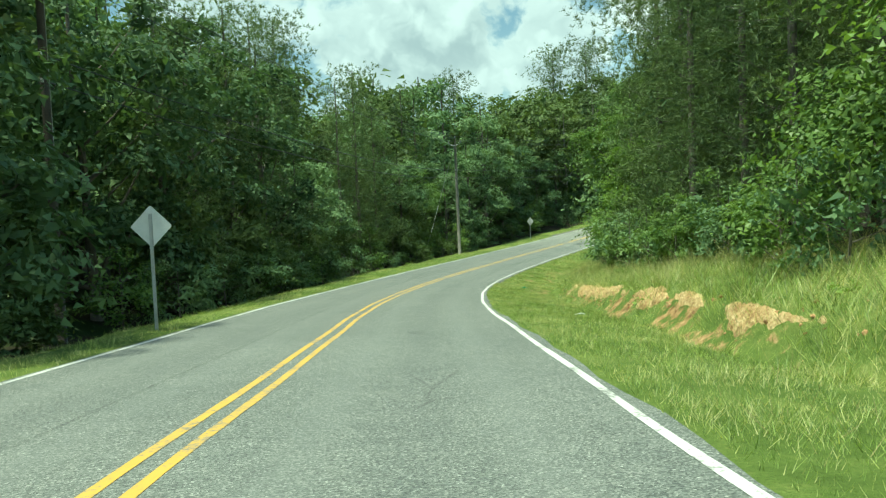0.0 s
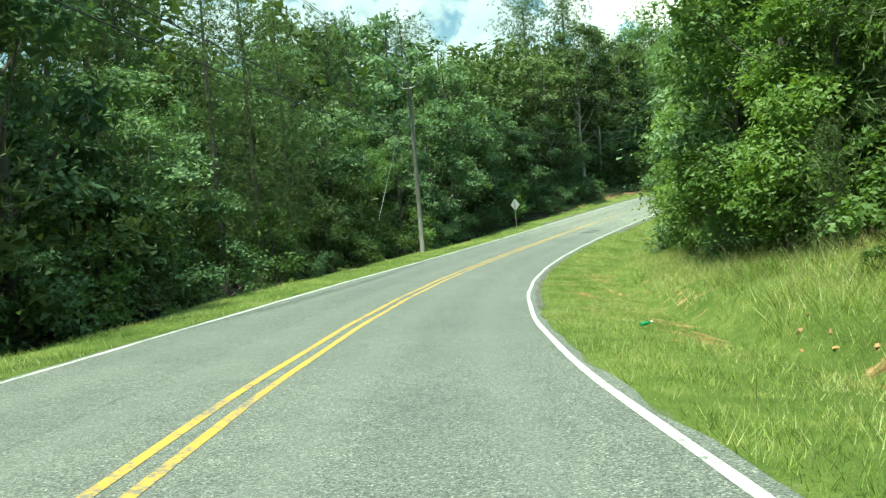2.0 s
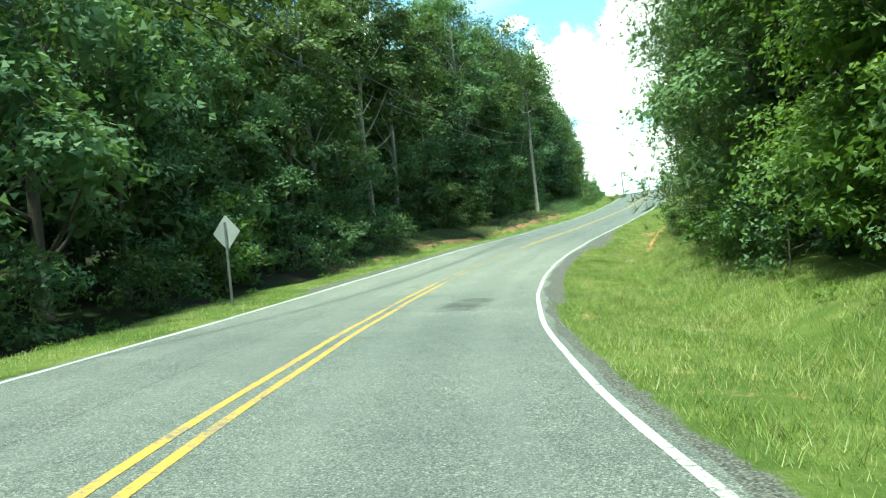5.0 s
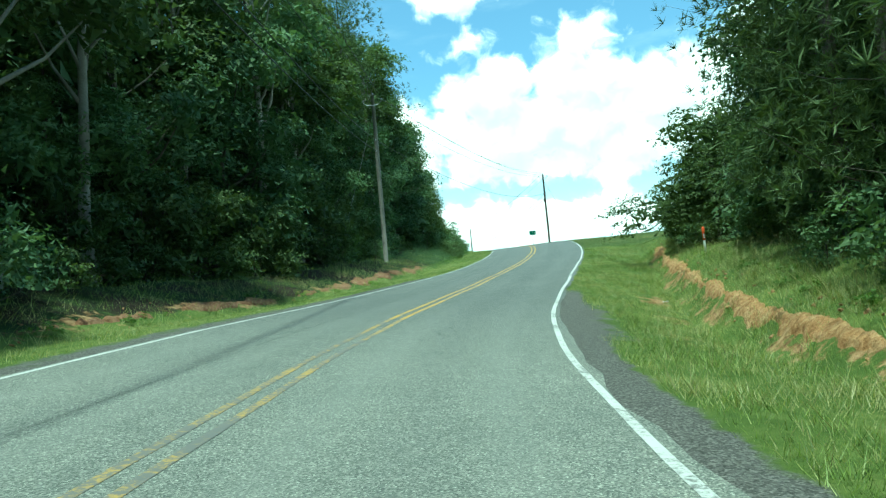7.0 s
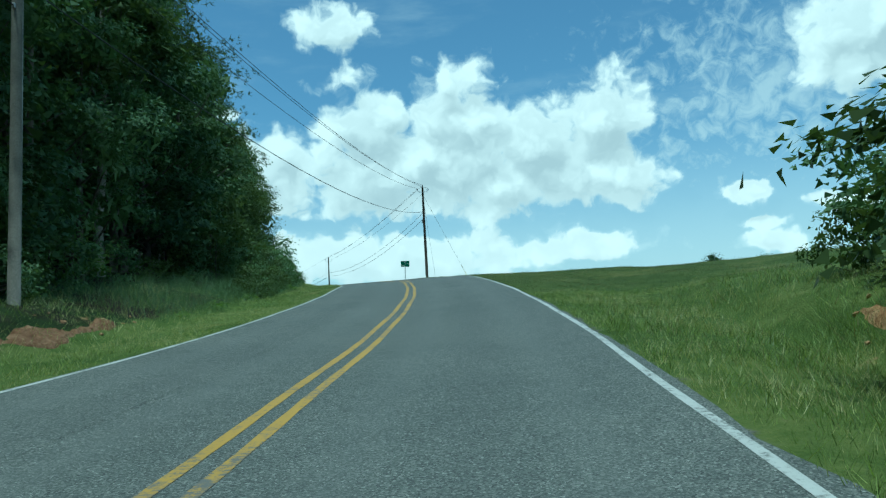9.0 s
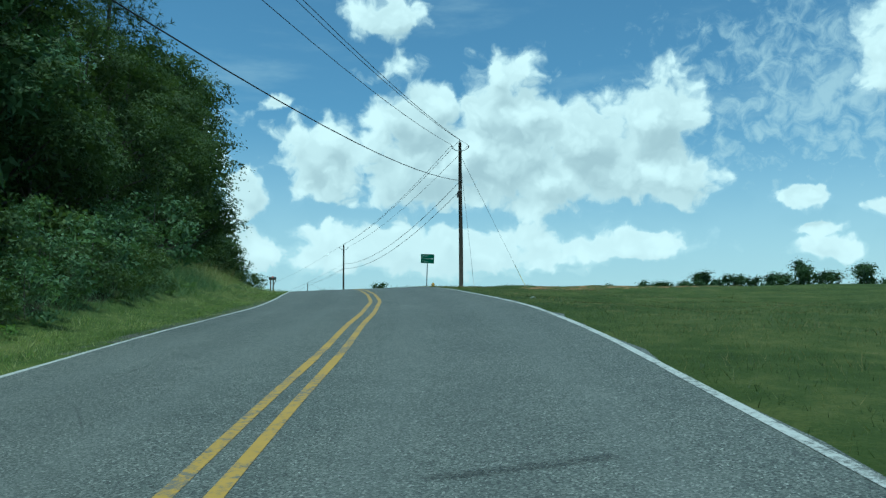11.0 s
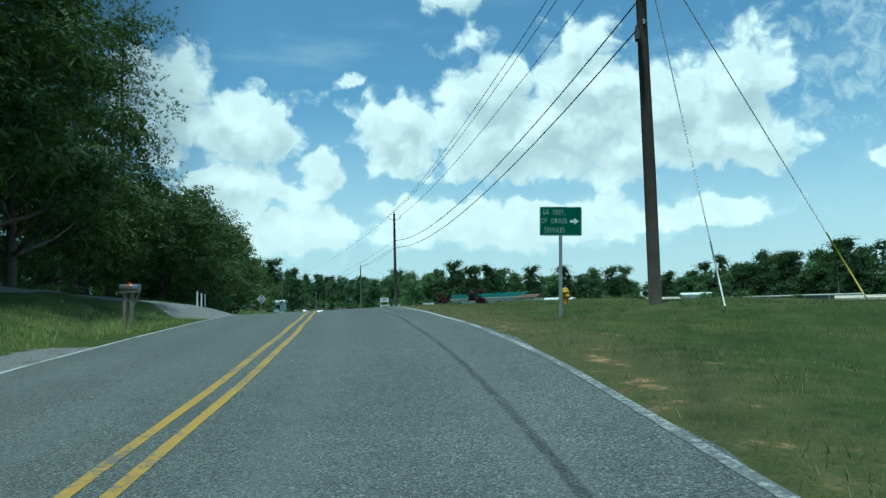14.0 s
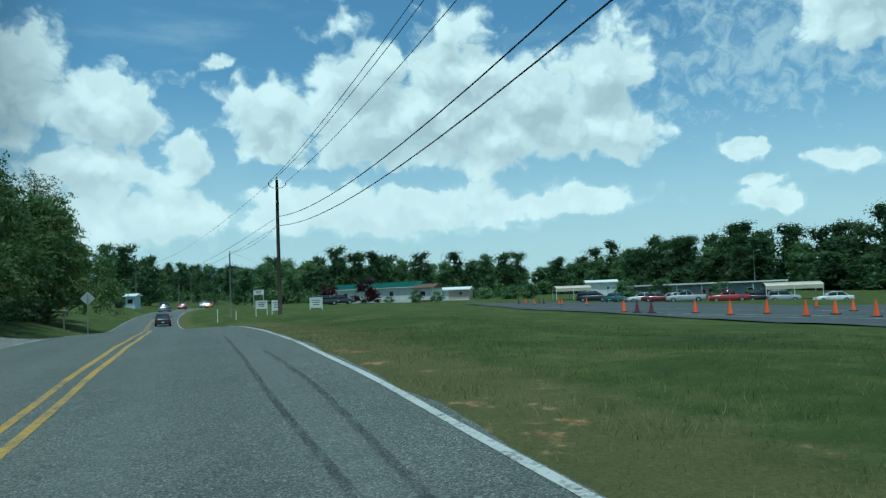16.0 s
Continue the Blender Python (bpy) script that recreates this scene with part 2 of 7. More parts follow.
def paint_mat(name, tone, worn):
    m, g, p, out = base_mat(name)
    co = g.n("ShaderNodeTexCoord").outputs["Object"]
    chips = g.noise(co, 16.0, 6.0, 0.75)
    big = g.noise(co, 0.9, 4.0, 0.6)
    keep = g.smooth(g.math("ADD", g.math("MULTIPLY", chips, 0.7), g.math("MULTIPLY", big, 0.45)), worn - 0.05, worn + 0.09)
    col = g.mix(keep, (0.13, 0.13, 0.12, 1), g.mix(g.noise(co, 3.0), (*tone, 1), (*[0.82 * c for c in tone], 1)))
    g.put(p.inputs["Base Color"], col)
    p.inputs["Roughness"].default_value = 0.7
    return m


def ground_mat():
    """Grass turf with bare soil, darker on the field for cloud shade, forest litter whose dark tone also stands for the
    trees' shade, and raw red clay where the slope is cut (vertex weights).
    """
    m, g, p, out = base_mat("turf_and_clay")
    co = g.n("ShaderNodeTexCoord").outputs["Object"]
    w = g.n("ShaderNodeVertexColor")
    w.layer_name = "cover"
    sep = g.n("ShaderNodeSeparateColor")
    nlink(g.t, w.outputs[0], sep.inputs[0])
    clay_w, litter_shade_w, gravel_w = sep.outputs[0], sep.outputs[1], sep.outputs[2]
    n1, n2, n3 = g.noise(co, 0.35, 5.0, 0.6), g.noise(co, 2.2, 5.0, 0.65), g.noise(co, 26.0, 4.0, 0.7)
    f = g.math("ADD", g.math("MULTIPLY", n1, 0.4), g.math("ADD", g.math("MULTIPLY", n2, 0.35), g.math("MULTIPLY", n3, 0.25)))
    grass = g.ramp(f, [(0.3, (0.04, 0.064, 0.014)), (0.48, (0.09, 0.128, 0.03)), (0.58, (0.15, 0.18, 0.05)), (0.7, (0.25, 0.215, 0.1))])
    # field turf: verge colours darkened to stand for cloud shade past the rise
    mown = g.n("ShaderNodeVertexColor")
    mown.layer_name = "mown"
    field = g.ramp(f, [(0.3, (0.026, 0.042, 0.011)), (0.48, (0.062, 0.086, 0.023)), (0.58, (0.115, 0.128, 0.04)), (0.7, (0.23, 0.19, 0.09))])
    kind = g.n("ShaderNodeSeparateColor")
    nlink(g.t, mown.outputs[0], kind.inputs[0])
    grass = g.mix(kind.outputs[0], grass, field)
    parched = g.smooth(g.math("ADD", kind.outputs[1], g.math("SUBTRACT", n2, 0.5)), 0.3, 0.85)
    grass = g.mix(g.math("MULTIPLY", parched, 0.6), grass, g.ramp(n3, [(0.3, (0.1, 0.092, 0.04)), (0.7, (0.19, 0.17, 0.08))]))
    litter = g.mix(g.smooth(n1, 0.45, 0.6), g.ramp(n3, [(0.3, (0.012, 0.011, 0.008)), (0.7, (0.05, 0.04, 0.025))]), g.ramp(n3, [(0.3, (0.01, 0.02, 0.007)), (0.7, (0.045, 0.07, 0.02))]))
    clay = g.ramp(g.math("ADD", g.math("MULTIPLY", n2, 0.6), g.math("MULTIPLY", n3, 0.4)), [(0.3, (0.16, 0.08, 0.038)), (0.48, (0.3, 0.18, 0.085)), (0.68, (0.42, 0.3, 0.165))])
    rub = g.n("ShaderNodeTexVoronoi", feature="F1")
    nlink(g.t, g.vec("ADD", co, g.vec("MULTIPLY", g.n("ShaderNodeTexNoise").outputs["Color"], (0.3, 0.3, 0.3))), rub.inputs["Vector"])
    rub.inputs["Scale"].default_value = 6.0
    clay = g.mix(1.0, clay, g.ramp(rub.outputs["Distance"], [(0.1, (1.15, 1.15, 1.15)), (0.6, (0.8, 0.76, 0.72)), (0.9, (0.35, 0.3, 0.27))]), "MULTIPLY")
    vor = g.n("ShaderNodeTexVoronoi", feature="F1")
    nlink(g.t, co, vor.inputs["Vector"])
    vor.inputs["Scale"].default_value = 55.0
    gravel = g.ramp(vor.outputs["Color"], [(0.0, (0.045, 0.045, 0.041)), (0.5, (0.108, 0.106, 0.097)), (1.0, (0.25, 0.24, 0.22))])
    edge = g.math("SUBTRACT", n2, 0.5)
    def cut(wt, soft=0.1, ragged=1.7):
        return g.smooth(g.math("ADD", wt, g.math("MULTIPLY", edge, ragged)), 0.5 - soft, 0.5 + soft)
    col = g.mix(cut(litter_shade_w, 0.2), grass, litter)
    col = g.mix(cut(clay_w), col, clay)
    col = g.mix(cut(gravel_w, 0.12, 0.9), col, gravel)
    pale = g.ramp(vor.outputs["Color"], [(0.0, (0.1, 0.1, 0.098)), (0.5, (0.23, 0.225, 0.215)), (1.0, (0.4, 0.39, 0.37))])
    pale = g.mix(g.smooth(n2, 0.5, 0.75), pale, (0.16, 0.13, 0.09, 1))
    col = g.mix(cut(w.outputs["Alpha"], 0.12, 0.7), col, pale)
    g.put(p.inputs["Base Color"], col)
    p.inputs["Roughness"].default_value = 0.95
    p.inputs["Specular IOR Level"].default_value = 0.1
    bn = g.n("ShaderNodeBump")
    bn.inputs["Strength"].default_value = 0.8
    bn.inputs["Distance"].default_value = 0.06
    nlink(g.t, g.math("ADD", n3, g.math("MULTIPLY", n2, 1.5)), bn.inputs["Height"])
    nlink(g.t, bn.outputs[0], p.inputs["Normal"])
    return m


ASPHALT = asphalt_mat()
WHITE_LINE = paint_mat("white_road_paint", (0.55, 0.55, 0.52), 0.5)
YELLOW_LINE = paint_mat("yellow_road_paint", (0.47, 0.29, 0.05), 0.5)
YELLOW_FADED = paint_mat("faded_yellow_paint", (0.42, 0.28, 0.07), 0.57)
WHITE_WORN = paint_mat("chipped_white_paint", (0.52, 0.52, 0.5), 0.58)
TURF = ground_mat()
BARK = surface("grey_bark", (0.05, 0.042, 0.033), (0.16, 0.14, 0.115), 0.9, 2.0, 22.0, 0.8)
PALE_BARK = surface("pale_bark", (0.16, 0.145, 0.125), (0.36, 0.34, 0.3), 0.9, 1.2, 18.0, 0.6)
LEAF_DARK = leaf_mat("oak_leaves", (0.034, 0.058, 0.024), (0.145, 0.194, 0.066))
LEAF_MID = leaf_mat("broad_leaves", (0.05, 0.098, 0.05), (0.21, 0.3, 0.135))
LEAF_FAR = leaf_mat("distant_leaves", (0.034, 0.066, 0.032), (0.125, 0.19, 0.085))
LEAF_DISTANT = leaf_mat("far_wood_leaves", (0.026, 0.05, 0.024), (0.098, 0.148, 0.062))
LEAF_SUN = leaf_mat("yellow_green_leaves", (0.046, 0.092, 0.028), (0.19, 0.275, 0.075), 0.44, 0.36)
LEAF_BRIGHT = leaf_mat("sunny_leaves", (0.062, 0.122, 0.03), (0.25, 0.345, 0.08), 0.42, 0.38)
NEEDLES = leaf_mat("pine_needles", (0.04, 0.068, 0.03), (0.17, 0.225, 0.085), 0.5, 0.22)


def grass_mat(name, lush, pale, straw, dryness):
    """Grass blades: lush, pale and straw patches over the ground, and a random tone for each blade."""
    m, g, p, out = base_mat(name)
    isl = g.n("ShaderNodeNewGeometry").outputs["Random Per Island"]
    co = g.n("ShaderNodeTexCoord").outputs["Object"]
    big, small = g.noise(co, 0.3, 4.0, 0.65), g.noise(co, 1.6, 4.0, 0.7)
    f = g.math("ADD", g.math("MULTIPLY", big, 0.5), g.math("ADD", g.math("MULTIPLY", small, 0.3), g.math("MULTIPLY", isl, 0.2)))
    col = g.ramp(f, [(0.38, tuple(0.62 * c for c in lush)), (0.45, lush), (0.52, pale), (0.62 - dryness, straw)])
    tone = g.mix(isl, (0.62, 0.62, 0.62, 1), (1.25, 1.25, 1.2, 1))
    col = g.mix(1.0, col, tone, "MULTIPLY")
    g.put(p.inputs["Base Color"], col)
    p.inputs["Roughness"].default_value = 0.5
    tr = g.n("ShaderNodeBsdfTranslucent")
    g.put(tr.inputs[0], g.mix(1.0, col, (1.2, 1.25, 0.6, 1), "MULTIPLY"))
    mx = g.n("ShaderNodeMixShader")
    mx.inputs[0].default_value = 0.35
    nlink(g.t, p.outputs[0], mx.inputs[1])
    nlink(g.t, tr.outputs[0], mx.inputs[2])
    nlink(g.t, mx.outputs[0], out.inputs[0])
    return m


GRASS_BLADE = grass_mat("grass_blades", (0.17, 0.245, 0.05), (0.3, 0.38, 0.105), (0.5, 0.46, 0.24), 0.02)
GRASS_LAWN = grass_mat("lawn_blades", (0.05, 0.088, 0.02), (0.11, 0.14, 0.042), (0.23, 0.195, 0.095), 0.03)
GRASS_DRY = leaf_mat("dry_grass", (0.16, 0.15, 0.06), (0.42, 0.36, 0.18), 0.6, 0.3)


# ---- the plan ----
# middle of the road (between the yellow lines), in metres
ROAD = [
    (43.5, -190.0, -5.4), (34.0, -180.2, -6.2), (24.38, -168.6, -7.04), (17.28, -158.83, -7.83), (9.88, -148.28, -8.64), (2.88, -136.5, -9.4),
    (-3.14, -123.49, -9.9), (-7.87, -109.16, -10.08), (-10.88, -94.06, -9.81), (-11.97, -78.84, -9.07), (-11.31, -63.62, -8.02), (-8.55, -48.24, -6.62),
    (-5.44, -33.22, -4.99), (-3.16, -19.03, -3.33), (-1.86, -6.05, -1.85), (-1.23, 6.0, -0.79), (-1.47, 17.14, 0.19), (-2.13, 27.83, 0.94), (-3.23, 37.56, 1.36),
    (-5.2, 52.5, 1.78), (-7.2, 66.0, 1.8), (-10.0, 82.0, 1.5), (-13.2, 98.0, 1.05), (-18.4, 125.0, 0.55), (-23.4, 155.0, 0.9), (-27.6, 190.0, 1.7),
    (-29.5, 235.0, 2.3), (-28.0, 300.0, 2.7), (-18.0, 400.0, 3.0),
]
START = 2  # the node at which s = 0


def spline(nodes, step=1.0):
    p = np.array(nodes, float)
    out = []
    for i in range(len(p) - 1):
        a, b = p[i], p[i + 1]
        za = p[i - 1] if i else 2 * a - b
        zb = p[i + 2] if i + 2 < len(p) else 2 * b - a
        la, lb, lc = (max(np.linalg.norm(q[:2]), 1e-6) for q in (a - za, b - a, zb - b))
        m1 = ((a - za) / la * lb + (b - a) / lb * la) / (la + lb) * lb
        m2 = ((b - a) / lb * lc + (zb - b) / lc * lb) / (lb + lc) * lb
        n = max(int(lb / step), 1)
        for f in np.arange(n) / n:
            out.append((2 * f**3 - 3 * f**2 + 1) * a + (f**3 - 2 * f**2 + f) * m1 + (3 * f**2 - 2 * f**3) * b + (f**3 - f**2) * m2)
    out.append(p[-1])
    return np.array(out)


MID = spline(ROAD)
_seg = np.linalg.norm(np.diff(MID[:, :2], axis=0), axis=1)
S_MID = np.r_[0, np.cumsum(_seg)]
S_MID -= S_MID[np.linalg.norm(MID[:, :2] - np.array(ROAD[START])[:2], axis=1).argmin()]
_tan = np.gradient(MID[:, :2], S_MID, axis=0)
_tan /= np.linalg.norm(_tan, axis=1)[:, None]
# fall of the road to the right, along s
CROSS_S = [-30, 0, 12, 25, 39, 53, 99, 114, 130, 145, 159, 172, 216, 240, 280, 900]
CROSS_V = [0.02, 0.015, 0.0, -0.016, -0.035, -0.054, -0.064, -0.076, -0.032, 0.014, 0.031, 0.048, 0.042, 0.03, 0.0, 0.0]


# how far the yellow lines lie to the right of the middle, along s
YELLOW_S, YELLOW_D = [0, 30, 68, 95, 120, 150, 180, 240], [0.02, 0.02, 0.05, 0.09, 0.12, 0.09, 0.04, 0.02]


def mid(s):
    """Place and direction of the road's middle at s (runs on straight past the ends)."""
    s = np.asarray(s, float)
    sc = np.clip(s, S_MID[0], S_MID[-1])
    p = np.stack([np.interp(sc, S_MID, MID[:, k]) for k in range(3)], -1)
    t = np.stack([np.interp(sc, S_MID, _tan[:, k]) for k in range(2)], -1)
    p[..., :2] += (s - sc)[..., None] * t
    return p, t


def cross(s):
    return np.interp(s, CROSS_S, CROSS_V)


def step(v, a, b):
    u = np.clip((np.asarray(v, float) - a) / (b - a), 0, 1)
    return u * u * (3 - 2 * u)


# height of the verge over the road's plane, by distance from the middle
RIGHT = {  # s: ditch, cut and slope
    0: ((3.75, 0), (5.2, -0.12), (6.7, -0.35), (7.3, 0.36), (8.0, 0.62), (9.5, 1.05), (13, 1.9), (25, 3.0)),
    36: ((3.75, 0), (5.2, -0.1), (6.7, -0.35), (7.6, 0.3), (8.3, 0.55), (9.5, 0.9), (13, 1.6), (25, 2.6)),
    55: ((3.75, 0), (5.2, -0.1), (6.7, -0.2), (7.6, 0.0), (8.5, 0.15), (10, 0.4), (13, 0.8), (25, 1.8)),
    100: ((3.75, 0), (5.2, -0.12), (6.7, -0.3), (7.6, -0.1), (8.5, 0.2), (10, 0.5), (13, 0.9), (25, 1.8)),
    118: ((3.75, 0), (5.4, -0.15), (6.8, -0.4), (7.6, 0.28), (8.5, 0.65), (10, 1.0), (13, 1.4), (25, 2.4)),
    138: ((3.75, 0), (5.4, -0.15), (7.0, -0.5), (7.8, 0.08), (8.6, 0.4), (10, 0.7), (13, 1.1), (25, 2.0)),
    158: ((3.75, 0), (5.4, -0.06), (7.0, -0.1), (7.8, -0.15), (8.6, -0.15), (10, -0.1), (13, 0.1), (25, 0.8)),
    185: ((3.75, 0), (5.4, -0.1), (7.0, -0.3), (7.8, -0.4), (8.6, -0.45), (10, -0.5), (13, -0.5), (25, -0.2)),
    203: ((3.75, 0), (5.4, -0.08), (7.0, -0.25), (7.8, -0.35), (8.6, -0.4), (10, -0.45), (13, -0.35), (25, 0.0)),
    212: ((3.75, 0), (5.4, -0.06), (7.0, -0.08), (7.8, -0.06), (8.6, -0.02), (10, 0.0), (13, 0.05), (25, 0.0)),
    230: ((3.75, 0), (5.4, -0.05), (7.0, -0.12), (7.8, -0.14), (8.6, -0.16), (10, -0.2), (13, -0.2), (25, -0.2)),
    270: ((3.75, 0), (5.4, 0.15), (7.0, 0.4), (7.8, 0.5), (8.6, 0.5), (10, 0.5), (13, 0.4), (25, 0.0)),
}
LEFT = {
    0: ((3.75, 0), (5.0, 0.0), (6.0, -0.35), (7.2, -0.7), (9, -0.7), (13, -0.3), (25, 0.5)),
    60: ((3.75, 0), (5.0, 0.0), (6.3, -0.1), (7.2, -0.6), (9, -0.7), (13, -0.3), (25, 0.5)),
    100: ((3.75, 0), (5.0, -0.02), (6.0, -0.1), (7.2, -0.25), (9, 0.0), (13, 0.4), (25, 1.0)),
    118: ((3.75, 0), (5.0, -0.05), (6.0, -0.15), (7.2, 0.25), (9, 0.8), (13, 1.1), (25, 1.5)),
    145: ((3.75, 0), (5.0, -0.05), (6.0, -0.05), (7.2, 0.45), (9, 0.95), (13, 1.4), (25, 2.0)),
    165: ((3.75, 0), (5.0, -0.05), (6.0, 0.05), (7.2, 0.4), (9, 0.9), (13, 1.5), (25, 2.0)),
    190: ((3.75, 0), (5.0, 0.0), (6.0, 0.3), (7.2, 0.95), (9, 1.75), (13, 2.4), (25, 3.0)),
    203: ((3.75, 0), (5.0, 0.0), (6.0, 0.3), (7.2, 0.9), (9, 1.65), (13, 2.35), (25, 3.0)),
    216: ((3.75, 0), (5.0, 0.08), (6.0, 0.32), (7.2, 0.75), (9, 1.2), (13, 1.75), (25, 2.4)),
    240: ((3.75, 0), (5.0, 0.15), (6.0, 0.48), (7.2, 0.82), (9, 1.15), (13, 1.55), (25, 2.1)),
}


def profile(table, s, d):
    keys = sorted(table)
    ds = np.array([q[0] for q in table[keys[0]]])
    rows = np.array([[q[1] for q in table[k]] for k in keys])
    s, d = np.broadcast_arrays(np.asarray(s, float), np.asarray(d, float))
    i = np.clip(np.searchsorted(keys, s) - 1, 0, len(keys) - 2)
    ka = np.array(keys, float)
    f = step(s, ka[i], ka[i + 1])
    j = np.clip(np.searchsorted(ds, d) - 1, 0, len(ds) - 2)
    u = np.clip((d - ds[j]) / (ds[j + 1] - ds[j]), 0, 1)
    lo = rows[i, j] * (1 - u) + rows[i, j + 1] * u
    hi = rows[i + 1, j] * (1 - u) + rows[i + 1, j + 1] * u
    return np.where(d < ds[0], 0, lo * (1 - f) + hi * f)


def lump(x, y, size):
    return np.sin(x / size * 2.1 + 1.3) * np.cos(y / size * 1.7 - 0.4) + 0.5 * np.sin((x + y) / size * 3.7) * np.cos((x - 1.3 * y) / size * 2.9)


def ground_sd(s, d):
    """Ground (x, y, z) at s metres along and d metres to the right of the road's middle."""
    s, d = np.broadcast_arrays(np.asarray(s, float), np.asarray(d, float))
    p, t = mid(s)
    x, y = p[..., 0] + d * t[..., 1], p[..., 1] - d * t[..., 0]
    z = p[..., 2] + cross(s) * np.clip(d, -9, 9)
    z = z + np.where(d > 0, profile(RIGHT, s, d), profile(LEFT, s, -d))
    # the level ground past the rise: lawn, car park and the lots beyond
    flat = 1.5 + 0.0067 * (np.clip(y, 40, 900) - 75) - 0.032 * np.clip(x - 12, 0, 65) * (1 - 0.6 * step(y, 160, 205))
    w = step(s, 196, 228) * step(d, 8.5, 20)
    z = z * (1 - w) + flat * w
    # wooded slopes behind the roadside trees
    z = z + 0.10 * np.clip(-d - 24, 0, 90) * (1 - step(s, 196, 225)) + 0.10 * np.clip(d - 22, 0, 90) * (1 - step(s, 118, 142))
    rough = np.clip((np.abs(d) - 4.0) / 3.0, 0, 1) * (1 - 0.75 * w)
    z = z + rough * 0.05 * lump(x, y, 1.9) + rough * 0.10 * lump(x + 7, y - 3, 7.0)
    return x, y, z


def to_sd(x, y):
    """s and d of a place, by the nearest stretch of road."""
    q = np.array([x, y], float)
    j = int(np.linalg.norm(MID[:, :2] - q, axis=1).argmin())
    t = _tan[j]
    off = q - MID[j, :2]
    return float(S_MID[j] + off @ t), float(off @ np.array([t[1], -t[0]]))


def ground_at(x, y):
    s, d = to_sd(x, y)
    return float(ground_sd(s, d)[2])


def cover(S, D):
    """How much raw clay, leaf litter and gravel lies at s, d (0 to 1)."""
    S, D = np.broadcast_arrays(np.asarray(S, float), np.asarray(D, float))

    def band(s0, s1, d0, d1, k):
        return k * step(S, s0, s0 + 4) * (1 - step(S, s1 - 5, s1)) * step(D, d0 - 0.25, d0 + 0.15) * (1 - step(D, d1 - 0.2, d1 + 0.3))

    broken = 0.5 + 0.5 * np.sin(S * 0.9 + 1.3 * np.sin(S * 0.37) + 0.8 * np.sin(S * 2.9)) * np.cos(D * 2.1 + S * 0.23 + 0.5 * np.sin(S * 1.7))
    clay = band(8, 38, 6.5, 7.3, 0.62) * (0.3 + 0.6 * broken)
    clay = np.maximum(clay, band(34, 66, 4.5, 6.6, 0.58) * broken)
    clay = np.maximum(clay, band(38, 60, 6.8, 7.8, 0.4) * (0.4 + 0.6 * broken))
    clay = np.maximum(clay, band(62, 100, 4.0, 5.2, 0.4) * broken)
    clay = np.maximum(clay, band(104, 143, 6.6, 7.4, 0.66) * (0.3 + 0.6 * broken))
    clay = np.maximum(clay, band(110, 128, 5.6, 6.6, 0.6) * broken)
    clay = np.maximum(clay, band(104, 152, -7.2, -6.2, 0.6) * (0.2 + 0.7 * broken))
    clay = np.maximum(clay, band(199, 214, 11, 36, 0.8) * (0.2 + 0.8 * broken))
    clay = np.maximum(clay, band(170, 215, 4.3, 5.6, 0.42) * broken)
    clay = np.maximum(clay, band(194, 240, 3.55, 4.4, 0.5) * (0.3 + 0.6 * broken))
    clay = np.maximum(clay, band(205, 238, 4.3, 5.4, 0.3) * broken)
    clay = np.maximum(clay, band(204, 222, -11.0, -8.2, 0.95) * (0.6 + 0.4 * broken))
    clay = np.maximum(clay, band(163, 171, -4.9, -4.1, 0.75) * (0.4 + 0.6 * broken))
    # litter also tones in tree shade down the left bank, over its grass
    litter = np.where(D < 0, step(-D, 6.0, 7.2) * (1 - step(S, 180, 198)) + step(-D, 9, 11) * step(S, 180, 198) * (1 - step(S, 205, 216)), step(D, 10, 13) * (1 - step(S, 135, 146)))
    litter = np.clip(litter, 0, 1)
    gravel = np.maximum(np.maximum(band(84, 126, 3.4, 4.15, 0.8), band(109, 123, 3.4, 4.8, 0.62)), band(40, 90, 3.4, 3.85, 0.7))
    gravel = np.maximum(gravel, band(14, 150, 3.4, 3.66, 0.6))
    gravel = np.maximum(gravel, band(196, 232, 3.4, 3.62, 0.45))
    gravel = np.maximum(gravel, band(90, 140, -4.3, -3.3, 0.66) + band(168, 192, -4.2, -3.3, 0.5))
    drive = (D < -3.4) * step(S, 204.5, 206.5) * (1 - step(S, 210.5, 212.5)) * (1 - step(-D, 4.2, 5.2))
    drive = np.maximum(drive, (D < -3.4) * (1 - step(-D, 3.8 + 4.6 * np.clip(1 - np.abs(S - 237) / 13, 0, 1), 4.6 + 4.8 * np.clip(1 - np.abs(S - 237) / 13, 0, 1))) * step(S, 224, 228) * (1 - step(S, 246, 250)))
    # the upper drive runs up the bank beside the road
    for s0, d0, s1, d1 in ((250, -3.8, 237, -7.8), (237, -7.8, 224, -11.5), (224, -11.5, 208, -19), (208, -19, 195, -34)):
        u = np.clip(((S - s0) * (s1 - s0) + (D - d0) * (d1 - d0)) / ((s1 - s0) ** 2 + (d1 - d0) ** 2), 0, 1)
        away = np.hypot(S - s0 - u * (s1 - s0), D - d0 - u * (d1 - d0))
        drive = np.maximum(drive, (D < -3.4) * (1 - step(away, 1.6, 2.3)))
    return clay, litter, gravel, 0.95 * drive


# ---- mesh helpers ----
def mesh_from(name, verts, faces, mat, smooth=False):
    me = bpy.data.meshes.new(name)
    me.from_pydata([tuple(v) for v in verts], [], [tuple(f) for f in faces])
    if mat:
        me.materials.append(mat)
    if smooth:
        me.polygons.foreach_set("use_smooth", np.ones(len(me.polygons), bool))
    me.update()
    return me


